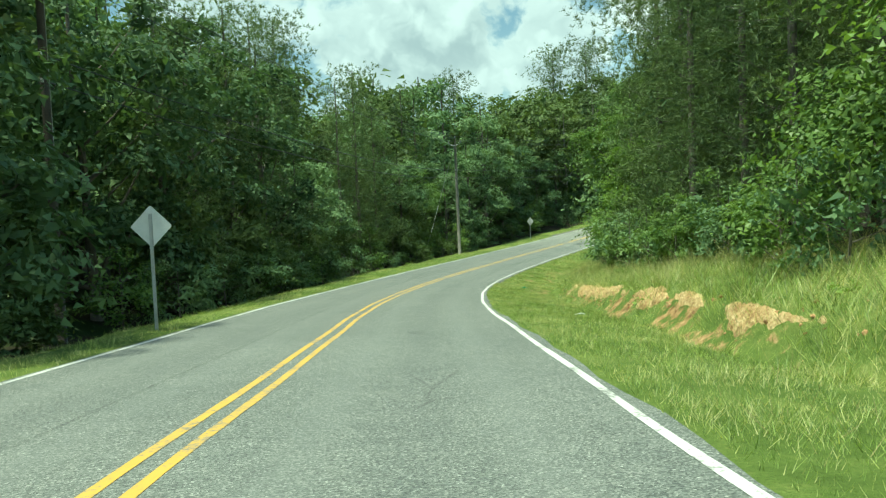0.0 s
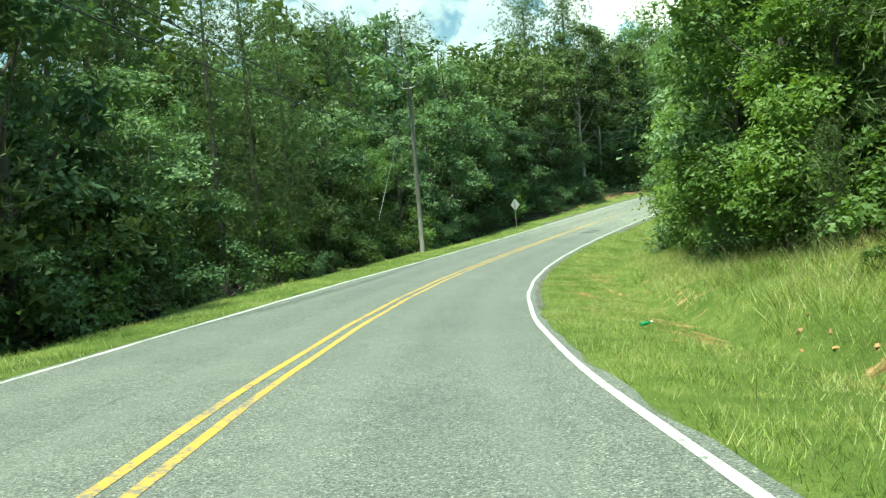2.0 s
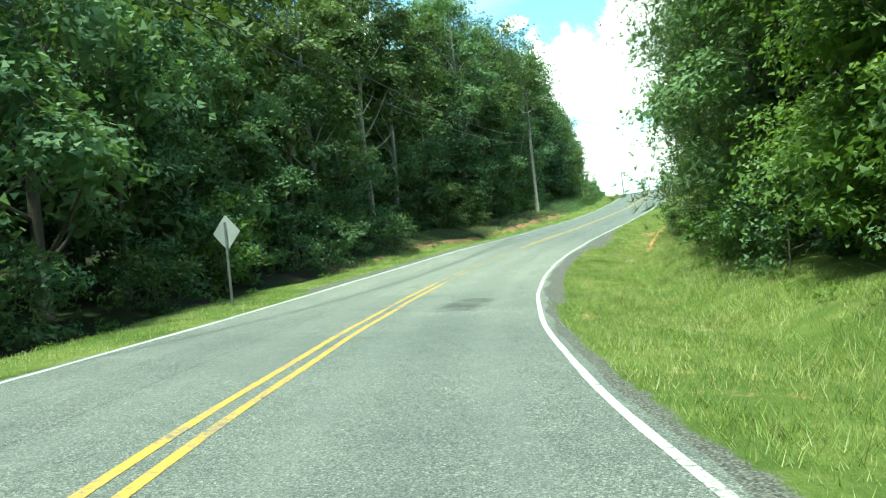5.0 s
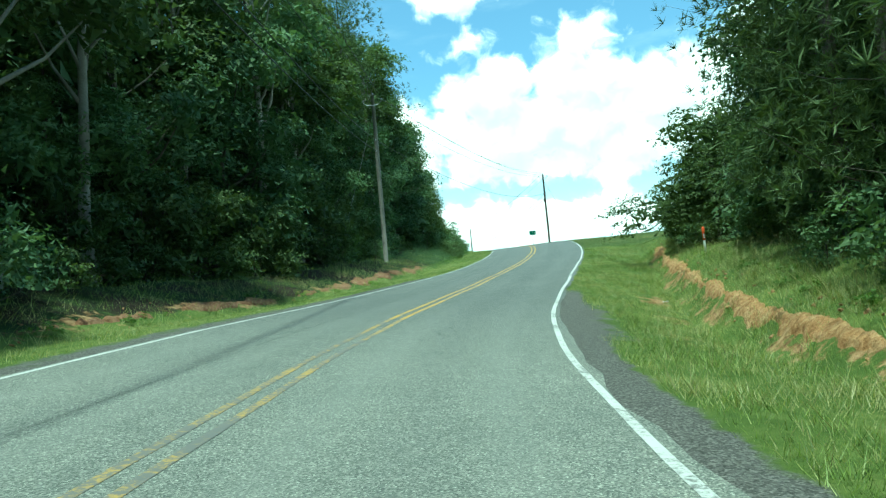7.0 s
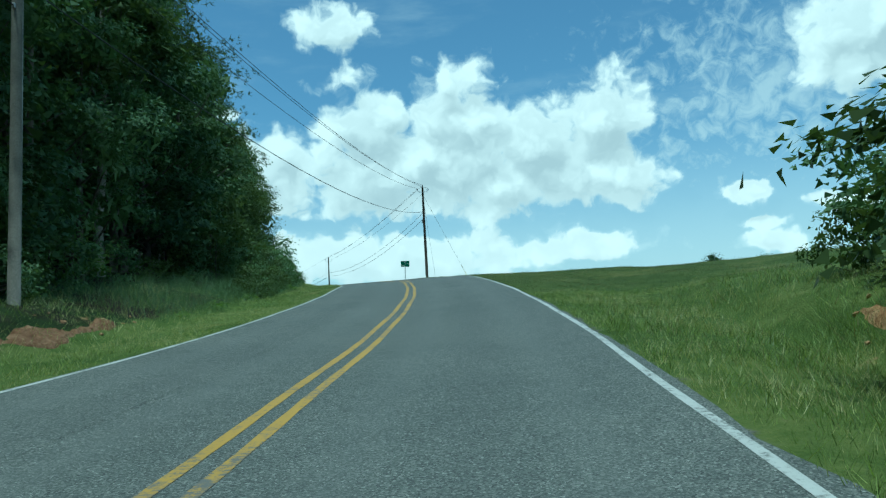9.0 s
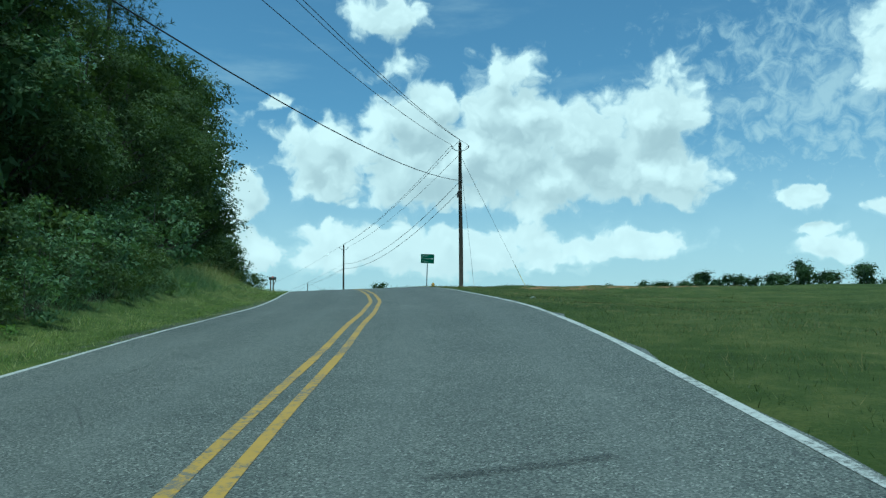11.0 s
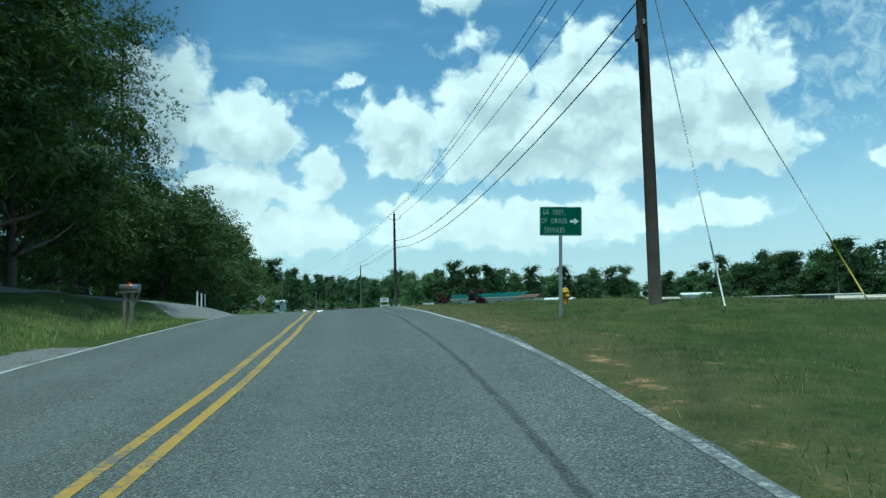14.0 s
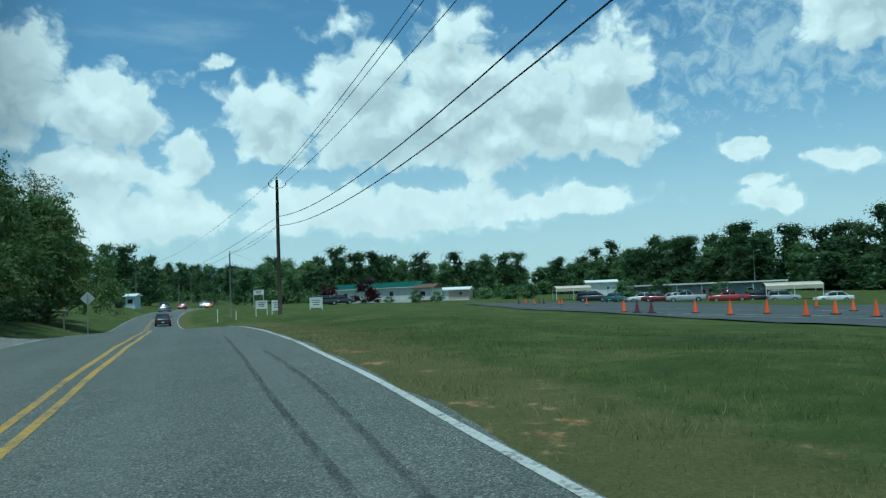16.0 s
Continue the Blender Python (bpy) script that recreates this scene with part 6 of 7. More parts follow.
def make_poles():
    kinds = "weathered grey wooden utility pole at the wood's edge"
    A = at_sd(73.2, -5.95).translation
    B = at_sd(147.7, -8.65).translation
    Z = at_sd(22.0, -8.4).translation
    C, Dp, E = (5.6, 36.5), (-3.65, 95.9), (-11.8, 146.4)
    zz = utility_pole(Z.x, Z.y, 11.0, dir_at(22), kinds, thick=0.13, wood=DARK_POLE)
    aa = utility_pole(A.x, A.y, 10.75, dir_at(73) - 0.1, kinds, thick=0.14)
    bb = utility_pole(B.x, B.y, 10.7, dir_at(147), kinds, thick=0.14)
    cc = utility_pole(C[0], C[1], 10.5, -0.05, "tall dark wooden utility pole on the grass bank", thick=0.15, closure=True, wood=DARK_POLE)
    dd = utility_pole(Dp[0], Dp[1], 10.0, 0.1, "wooden utility pole beside the road", thick=0.14, wood=DARK_POLE)
    ee = utility_pole(E[0], E[1], 8.4, 0.15, "plain wooden service pole by the lawn", arm=False, thick=0.11)
    spare = []
    for x, y, h in ((-38.0, 216.5, 9.0), (-39.8, 237.0, 11.0), (-38.7, 277.6, 8.0), (-39.5, 308.0, 10.0), (-26.0, 330.0, 8.5)):
        spare.append(utility_pole(x, y, h, 0.1, "distant wooden utility pole by the road", thick=0.13))
    for p, q, sag, low, cables in ((zz, aa, 0.7, 0.85, (3, 4)), (aa, bb, 1.3, 1.55, (3, 4)), (bb, cc, 1.3, 1.75, (3,)), (cc, dd, 0.85, 1.5, (3, 4))):
        for k in (0, 1, 2):
            wire(p[k], q[k], sag, 0.013)
        for k in cables:
            wire(p[k], q[k], low, 0.019, label="thick black overhead telephone cable")
    for k in (0, 3, 4):
        wire(dd[k], spare[0][k], 2.0, 0.012)
        wire(spare[0][k], spare[2][k], 1.0, 0.012)
    wire(dd[4], ee[0], 0.6, 0.012)
    wire(ee[0], (6.0, 192.0, ground_at(6, 192) + 3.3), 0.8, 0.01)
    foot = (6.0, 32.9, ground_at(6.0, 32.9) + 0.05)
    guy_wire((5.55, 36.35, ground_at(*C) + 9.6), foot, 1.5, "steel guy strand with a white guard sleeve", WHITE_PAINT)
    foot = (9.9, 34.9, ground_at(9.9, 34.9) + 0.05)
    guy_wire((5.7, 36.5, ground_at(*C) + 9.4), foot, 1.7, "steel guy strand with a yellow guard sleeve", YELLOW_GUARD)
    b0 = Vector(bb[0])
    g = Vector((-16.32, -30.4, ground_at(-16.32, -30.4)))
    guy_wire(b0 - Vector((0, 0, 1.2)), (g.x, g.y, g.z + 0.05), 2.3, "thin guy strand with a pale guard sleeve", WHITE_PAINT)
    a0 = Vector(aa[0])
    g = at_sd(70.5, -8.4).translation
    guy_wire(a0 - Vector((0, 0, 0.6)), (g.x, g.y, g.z + 0.05), 0.4, "thin steel guy strand down from the pole", GALV)


def make_roadside():
    diamond_sign(at_sd(18.05, -4.31, 0.0, -0.05), "bare metal back of a diamond sign on the verge", 0.68, 2.35)
    diamond_sign(at_sd(89.3, -4.83, 0.0, -0.35), "bare metal back of a diamond sign by the wood", 0.7, 2.0)
    diamond_sign(at_xy(-18.5, 103.2, 0.1), "bare metal back of a diamond sign by the driveway", 0.76, max(2.0, min(2.7, 3.75 - ground_at(-18.5, 103.2))))
    green_sign(Matrix.LocRotScale((2.95, 34.35, ground_at(2.95, 34.35)), Euler((0, radians(2.0), radians(-2))), None))
    hydrant(at_xy(3.86, 39.2, radians(20), -0.1) @ Matrix.Scale(0.85, 4))
    mailbox(at_xy(-7.7, 38.0, radians(0)), "dull metal mailbox on weathered wooden posts by a gravel drive")
    mailbox(at_xy(-16.3, 89.4, radians(5), 0.25), "dark metal mailbox on a post across the road", False)
    marker_post(at_sd(128.7, 8.3, 0.1))
    # a heap of dead branches at the foot of the wood
    rng = np.random.default_rng(8)
    heap = thing("brush_heap", at_sd(54.5, -7.9, -0.05), "heap of grey dead branches beside the verge", "branches")
    for _ in range(16):
        az, ln = rng.uniform(0, 6.28), rng.uniform(0.8, 2.0)
        p0 = Vector((rng.normal() * 0.5, rng.normal() * 0.5, 0.0))
        p1 = p0 + Vector((math.cos(az) * ln * 0.5, math.sin(az) * ln * 0.5, rng.uniform(0.25, 0.6)))
        p2 = p1 + Vector((math.cos(az + 0.4) * ln * 0.5, math.sin(az + 0.4) * ln * 0.5, rng.uniform(0.0, 0.5)))
        b = bmesh.new()
        tube(b, [p0, p1, p2], [0.02, 0.014, 0.004], 5)
        p3 = p1 + Vector((math.cos(az - 0.7) * ln * 0.4, math.sin(az - 0.7) * ln * 0.4, rng.uniform(0.1, 0.4)))
        tube(b, [p1, p1.lerp(p3, 0.5), p3], [0.012, 0.008, 0.003], 4)
        part("branch", b, GREY_WOOD, heap)
    # bits of litter in the verge
    def scrap(m, label, mat, pts, z=-0.025):
        bm = bmesh.new()
        v = [bm.verts.new((x, y, z + h)) for x, y, h in pts]
        w = [bm.verts.new((x, y, z + h - 0.012)) for x, y, h in pts]
        bm.faces.new(v)
        bm.faces.new(w[::-1])
        for k in range(len(v)):
            bm.faces.new((v[k], w[k], w[(k + 1) % len(v)], v[(k + 1) % len(v)]))
        ob = new("litter_scrap", bpy.data.meshes.new("litter_scrap"))
        bm.to_mesh(ob.data)
        bm.free()
        ob.data.materials.append(mat)
        ob.matrix_basis = m
        tagged(ob, label, "litter", "litter on the verge")
    scrap(at_sd(19.5, 5.6), "crumpled white paper scrap in the grass", LITTER_WHITE, [(-0.13, -0.04, 0.1), (0.02, -0.07, 0.13), (0.14, 0.0, 0.09), (0.03, 0.06, 0.12), (-0.1, 0.05, 0.09)])
    scrap(at_sd(103.5, 6.4), "crumpled white plastic bag in the grass", LITTER_WHITE, [(-0.16, -0.06, 0.12), (0.0, -0.1, 0.17), (0.18, -0.02, 0.12), (0.1, 0.09, 0.15), (-0.12, 0.08, 0.11)])
    scrap(at_xy(2.0, 135.4), "white paper scrap on the lawn", LITTER_WHITE, [(-0.1, -0.04, 0.05), (0.08, -0.05, 0.06), (0.11, 0.03, 0.05), (-0.06, 0.06, 0.06)])
    scrap(at_sd(180.9, 4.4), "flattened white paper scrap beside the road", LITTER_WHITE, [(-0.09, -0.03, 0.05), (-0.01, -0.05, 0.09), (0.08, -0.01, 0.06), (0.05, 0.05, 0.08), (-0.06, 0.04, 0.06)])
    scrap(at_sd(122.0, 6.3), "small white scrap in the ditch grass", LITTER_WHITE, [(-0.08, -0.04, 0.1), (0.08, -0.05, 0.12), (0.09, 0.04, 0.1), (-0.05, 0.05, 0.11)])
    b = bmesh.new()
    tube(b, [(-0.11, 0, 0.06), (-0.09, 0, 0.06), (0.05, 0, 0.062), (0.09, 0, 0.062), (0.155, 0, 0.062)], [0.025, 0.035, 0.035, 0.017, 0.014], 12)
    root = thing("plastic_bottle", at_sd(38.6, 5.2, 0.02, 0.7), "green plastic bottle lying in the verge grass", "bottle")
    part("body", b, GREEN_GLASS, root)
    b = bmesh.new()
    tube(b, [(0.155, 0, 0.065), (0.185, 0, 0.065)], 0.02, 10)
    part("cap", b, WHITE_PAINT, root)
    # clods and stones along the raw cuts
    rng = np.random.default_rng(77)
    clods = []
    for q in range(4):
        bm = bmesh.new()
        bmesh.ops.create_icosphere(bm, subdivisions=1, radius=0.1)
        for v in bm.verts:
            v.co *= rng.uniform(0.6, 1.2)
            v.co.z *= 0.65
        me = bpy.data.meshes.new("clay_clod")
        bm.to_mesh(me)
        bm.free()
        me.materials.append(ROCK)
        clods.append(me)
    for s0, s1, d0, d1, n in ((9, 37, 6.7, 7.9, 110), (104, 142, 6.9, 8.0, 110), (106, 150, -7.6, -6.1, 50), (206, 215, 11, 22, 20), (40, 60, 4.8, 6.4, 16)):
        for _ in range(n):
            s, d = rng.uniform(s0, s1), rng.uniform(d0, d1)
            x, y, z = (float(v) for v in ground_sd(s, d))
            ob = new("clay_clod", clods[int(rng.integers(4))])
            k = rng.uniform(0.2, 0.75)
            ob.matrix_basis = Matrix.LocRotScale((x, y, z + 0.01), Euler((rng.uniform(0, 6), 0, rng.uniform(0, 6))), (k, k, k * 0.8))
            tagged(ob, "lump of dry red clay on the cut bank", "clod", "clay lumps on the cut banks")
    # service posts and fence by the driveway
    for x, y, h in ((-13.1, 62.0, 0.9), (-13.6, 64.5, 0.8), (-14.4, 68.0, 0.8), (-8.4, 115.3, 1.1), (-10.7, 120.8, 1.3)):
        root = thing("white_post", at_xy(x, y), "slim white painted marker stake", "post", "white stakes")
        b = bmesh.new()
        box(b, -0.04, -0.04, -0.3, 0.04, 0.04, h, 0.006)
        part("stake", b, WHITE_PAINT, root)
        b = bmesh.new()
        box(b, -0.044, -0.044, h - 0.12, 0.044, 0.044, h + 0.01, 0.006)
        part("cap", b, RED_PLASTIC if x > -9 else WHITE_PAINT, root)
    fence = thing("rail_fence", Matrix.Identity(4), "low white metal rail fence beside the drive", "fence")
    pts = [(-25.6, 82.0), (-23.6, 83.4), (-21.6, 84.8), (-20.4, 82.8), (-19.4, 80.6)]
    for x, y in pts:
        b = bmesh.new()
        z = ground_at(x, y)
        tube(b, [(x, y, z - 0.3), (x, y, z + 1.05), (x, y, z + 1.08)], [0.035, 0.035, 0.01], 8)
        part("post", b, WHITE_PAINT, fence)
    for (x0, y0), (x1, y1) in zip(pts, pts[1:]):
        b = bmesh.new()
        tube(b, [(x0, y0, ground_at(x0, y0) + 0.8), (x1, y1, ground_at(x1, y1) + 0.8)], 0.022, 6)
        part("rail", b, GALV, fence)


make_poles()
make_roadside()


# ---- car park, buildings, vehicles ----
LOT = surface("dark_parking_asphalt", (0.05, 0.054, 0.056), (0.095, 0.1, 0.1), 0.85, 0.4, 40.0, 0.3)
BLUE_SIDING = surface("grey_blue_siding", (0.2, 0.25, 0.3), (0.28, 0.34, 0.39), 0.7, 1.0, 12.0)
WHITE_SIDING = surface("white_vinyl_siding", (0.68, 0.68, 0.66), (0.8, 0.8, 0.77), 0.6, 0.8, 14.0, grime=(0.5, 0.49, 0.45))
PINK_SIDING = surface("pale_pink_siding", (0.5, 0.38, 0.32), (0.62, 0.5, 0.43), 0.7, 1.0, 14.0)
GREEN_ROOF = surface("green_metal_roof", (0.01, 0.075, 0.05), (0.02, 0.12, 0.085), 0.45, 1.0, 20.0, 0.0, 0.2)
BROWN_TRIM = surface("brown_shingle", (0.1, 0.06, 0.04), (0.2, 0.13, 0.09), 0.85, 2.0, 20.0)
TAN_METAL = surface("tan_metal_canopy", (0.5, 0.43, 0.32), (0.66, 0.58, 0.45), 0.5, 1.0, 20.0, 0.0, 0.2)
RAMP_WOOD = surface("brown_decking", (0.17, 0.095, 0.04), (0.32, 0.19, 0.09), 0.8, 2.0, 25.0, 0.3)
GLASS_DARK = surface("dark_window_glass", (0.015, 0.018, 0.022), (0.04, 0.047, 0.055), 0.08, 1.0, 10.0, spec=0.8)
PURPLE_LEAF = leaf_mat("plum_leaves", (0.03, 0.012, 0.018), (0.10, 0.035, 0.045))
TYRE = surface("tyre_rubber", (0.01, 0.01, 0.01), (0.028, 0.028, 0.028), 0.85, 6.0, 40.0)
RIM = surface("alloy_rim", (0.35, 0.35, 0.36), (0.55, 0.55, 0.56), 0.35, 6.0, 40.0, 0.0, 0.85)
TAIL_RED = surface("red_lamp_lens", (0.3, 0.01, 0.01), (0.45, 0.02, 0.02), 0.2, 6.0, 40.0)
LAMP_CLEAR = surface("clear_lamp_lens", (0.5, 0.5, 0.5), (0.7, 0.7, 0.7), 0.15, 6.0, 40.0)


def car_paint(name, c):
    m = surface(name, tuple(0.85 * v for v in c), tuple(min(1, 1.1 * v) for v in c), 0.3, 2.0, 90.0, spec=0.6)
    for n in m.node_tree.nodes:
        if n.type == "BSDF_PRINCIPLED":
            n.inputs["Coat Weight"].default_value = 0.8
            n.inputs["Coat Roughness"].default_value = 0.06
    return m


PAINTS = {"silver": car_paint("silver_paint", (0.42, 0.43, 0.45)), "white": car_paint("white_car_paint", (0.75, 0.75, 0.74)), "red": car_paint("red_car_paint", (0.33, 0.02, 0.025)),
          "maroon": car_paint("maroon_paint", (0.16, 0.015, 0.03)), "black": car_paint("black_paint", (0.014, 0.015, 0.017)), "navy": car_paint("navy_paint", (0.02, 0.035, 0.09)),
          "teal": car_paint("teal_paint", (0.02, 0.12, 0.12)), "orange": car_paint("orange_paint", (0.5, 0.1, 0.03)), "green": car_paint("dark_green_paint", (0.02, 0.06, 0.045))}
# side outlines: (x along the car, belt height), then glasshouse: (x, height), all in metres
SHAPES = {
    "sedan": dict(L=4.85, W=1.8, H=1.43, belt=[(-2.42, 0.62), (-2.36, 0.86), (-1.55, 0.93), (-0.4, 0.93), (0.95, 0.93), (1.9, 0.82), (2.3, 0.7), (2.42, 0.5)], cab=[(-1.7, 0.92), (-1.0, 1.38), (-0.2, 1.43), (0.35, 1.38), (1.15, 0.93)], wheels=(-1.4, 1.4), r=0.32),
    "suv": dict(L=4.5, W=1.82, H=1.68, belt=[(-2.25, 0.6), (-2.22, 1.0), (-1.5, 1.05), (0.0, 1.04), (0.9, 1.02), (1.75, 0.95), (2.15, 0.82), (2.25, 0.5)], cab=[(-2.15, 1.03), (-1.95, 1.62), (-0.9, 1.68), (0.3, 1.62), (1.1, 1.03)], wheels=(-1.32, 1.35), r=0.35),
    "van": dict(L=5.0, W=1.95, H=1.78, belt=[(-2.5, 0.6), (-2.47, 1.05), (-1.5, 1.08), (0.2, 1.08), (1.3, 1.06), (2.0, 0.95), (2.4, 0.8), (2.5, 0.5)], cab=[(-2.4, 1.06), (-2.2, 1.72), (-0.9, 1.78), (0.5, 1.72), (1.6, 1.06)], wheels=(-1.5, 1.5), r=0.36),
    "pickup": dict(L=5.7, W=1.95, H=1.8, belt=[(-2.85, 0.65), (-2.82, 1.1), (-1.2, 1.12), (-0.2, 1.12), (1.0, 1.12), (2.2, 1.05), (2.75, 0.95), (2.85, 0.55)], cab=[(-0.95, 1.1), (-0.75, 1.72), (0.0, 1.8), (0.5, 1.74), (1.2, 1.1)], wheels=(-1.75, 1.8), r=0.4),
}


def loft(bm, rows, close=True):
    """Faces between rings of points."""
    rings = [[bm.verts.new(p) for p in r] for r in rows]
    n = len(rings[0])
    for a, b in zip(rings, rings[1:]):
        for k in range(n if close else n - 1):
            f = bm.faces.new((a[k], a[(k + 1) % n], b[(k + 1) % n], b[k]))
            f.smooth = True
    bm.faces.new(rings[0][::-1])
    bm.faces.new(rings[-1])
    bmesh.ops.recalc_face_normals(bm, faces=bm.faces)
    return bm


def car(kind, paint, m, label, group="parked cars"):
    g = SHAPES[kind]
    root = thing({"sedan": "sedan_car", "suv": "suv_car", "van": "minivan_car", "pickup": "pickup_truck"}[kind], m, label, "pickup" if kind == "pickup" else "car", group)
    w = g["W"] / 2
    rows = []
    for x, z in g["belt"]:
        tuck = 0.9 if abs(x) > g["L"] / 2 - 0.15 else 1.0
        lo = 0.32 if abs(x) > g["L"] / 2 - 0.12 else 0.2
        zt = max(z, lo + 0.15)
        rows.append([(x, -w * 0.93 * tuck, lo), (x, -w * tuck, lo + 0.2), (x, -w * tuck, zt - 0.14), (x, -w * 0.93 * tuck, zt - 0.02), (x, -w * 0.6 * tuck, zt + 0.015), (x, w * 0.6 * tuck, zt + 0.015),
                     (x, w * 0.93 * tuck, zt - 0.02), (x, w * tuck, zt - 0.14), (x, w * tuck, lo + 0.2), (x, w * 0.93 * tuck, lo)])
    body = part("body", loft(bmesh.new(), rows), PAINTS[paint], root)
    # glasshouse: dark glass, with painted roof and pillars over it
    c = g["cab"]
    top = max(z for _, z in c)
    rows = []
    for x, z in c:
        k = 0.9 - 0.17 * (z - c[0][1]) / (top - c[0][1])
        rows.append([(x, -w * 0.9, c[0][1] - 0.03), (x, -w * k, z), (x, -w * k * 0.7, z + 0.02), (x, w * k * 0.7, z + 0.02), (x, w * k, z), (x, w * 0.9, c[0][1] - 0.03)])
    part("glasshouse", loft(bmesh.new(), rows), GLASS_DARK, root, "dark tinted glass")
    rows = []
    for x, z in c[1:-1]:
        rows.append([(x, -w * 0.735, z - 0.02), (x, -w * 0.73, z + 0.025), (x, -w * 0.5, z + 0.05), (x, w * 0.5, z + 0.05), (x, w * 0.73, z + 0.025), (x, w * 0.735, z - 0.02)])
    part("roof", loft(bmesh.new(), rows), PAINTS[paint], root)
    for sy in (-1, 1):
        for i, j in ((0, 1), (-1, -2)):
            b = bmesh.new()
            tube(b, [(c[i][0], sy * w * 0.9, c[i][1]), (c[j][0], sy * w * 0.735, c[j][1] + 0.01)], 0.045, 6)
            part("pillar", b, PAINTS[paint], root)
        xm = (c[1][0] + c[-2][0]) / 2
        b = bmesh.new()
        tube(b, [(xm, sy * w * 0.905, c[0][1] - 0.03), (xm, sy * w * 0.74, c[2][1])], 0.04, 6)
        part("pillar", b, PAINTS[paint], root)
        for x, mat, nm in ((g["L"] / 2 - 0.12, LAMP_CLEAR, "headlight"), (-g["L"] / 2 + 0.06, TAIL_RED, "tail_light")):
            b = bmesh.new()
            box(b, x - 0.1, sy * w * 0.74 - 0.16, 0.62, x + 0.07, sy * w * 0.74 + 0.16, 0.78, 0.03)
            part(nm, b, mat, root)
        b = bmesh.new()
        box(b, c[-1][0] - 0.35, sy * (w + 0.1) - 0.07, c[0][1] + 0.03, c[-1][0] - 0.2, sy * (w + 0.1) + 0.07, c[0][1] + 0.16, 0.03)
        part("wing_mirror", b, PAINTS[paint], root)
        for x in g["wheels"]:
            b = bmesh.new()
            tube(b, [(x, sy * (w - 0.2), g["r"]), (x, sy * (w - 0.18), g["r"]), (x, sy * (w - 0.01), g["r"]), (x, sy * (w + 0.01), g["r"])], [g["r"] * 0.9, g["r"], g["r"], g["r"] * 0.88], 20)
            wheel = part("wheel", b, TYRE, root)
            b = bmesh.new()
            tube(b, [(x, sy * (w - 0.02), g["r"]), (x, sy * (w + 0.018), g["r"])], [g["r"] * 0.66, g["r"] * 0.6], 14)
            part("rim", b, RIM, wheel)
    for x, d in ((g["L"] / 2 - 0.02, 1), (-g["L"] / 2 + 0.02, -1)):
        b = bmesh.new()
        box(b, x - 0.06, -w * 0.88, 0.3, x + 0.06, w * 0.88, 0.52, 0.04)
        part("bumper", b, RIM if kind == "pickup" else PAINTS[paint], root)
        b = bmesh.new()
        box(b, x + d * 0.06, -0.16, 0.42, x + d * 0.068, 0.16, 0.5)
        part("number_plate", b, SIGN_WHITE, root)
    if kind == "pickup":
        b = bmesh.new()
        box(b, -2.7, -w * 0.82, 1.09, -1.08, w * 0.82, 1.13, 0.01)
        part("bed_opening", b, RUBBER, root, "open black load bed")
    return root


def window_part(parent, x0, z0, x1, z1, y, sill=True):
    fr = bmesh.new()
    for a in ((x0, z0, x1, z0 + 0.07), (x0, z1 - 0.07, x1, z1), (x0, z0 + 0.07, x0 + 0.07, z1 - 0.07), (x1 - 0.07, z0 + 0.07, x1, z1 - 0.07)):
        box(fr, a[0], y - 0.05, a[1], a[2], y + 0.02, a[3])
    w = part("window", fr, WHITE_SIDING, parent, "white framed window")
    b = bmesh.new()
    box(b, x0 + 0.07, y - 0.02, z0 + 0.07, x1 - 0.07, y + 0.0, z1 - 0.07)
    part("pane", b, GLASS_DARK, w)
    return w


def siding(bm, x0, x1, z0, z1, y, step_h=0.2):
    """Lapped boards on a wall that faces -y."""
    z = z0
    while z < z1 - 0.01:
        zt = min(z + step_h, z1)
        v = [bm.verts.new(p) for p in ((x0, y - 0.02, z), (x1, y - 0.02, z), (x1, y, zt), (x0, y, zt))]
        bm.faces.new(v)
        u = [bm.verts.new(p) for p in ((x0, y, z), (x1, y, z))]
        bm.faces.new((u[0], u[1], v[1], v[0]))
        z = zt


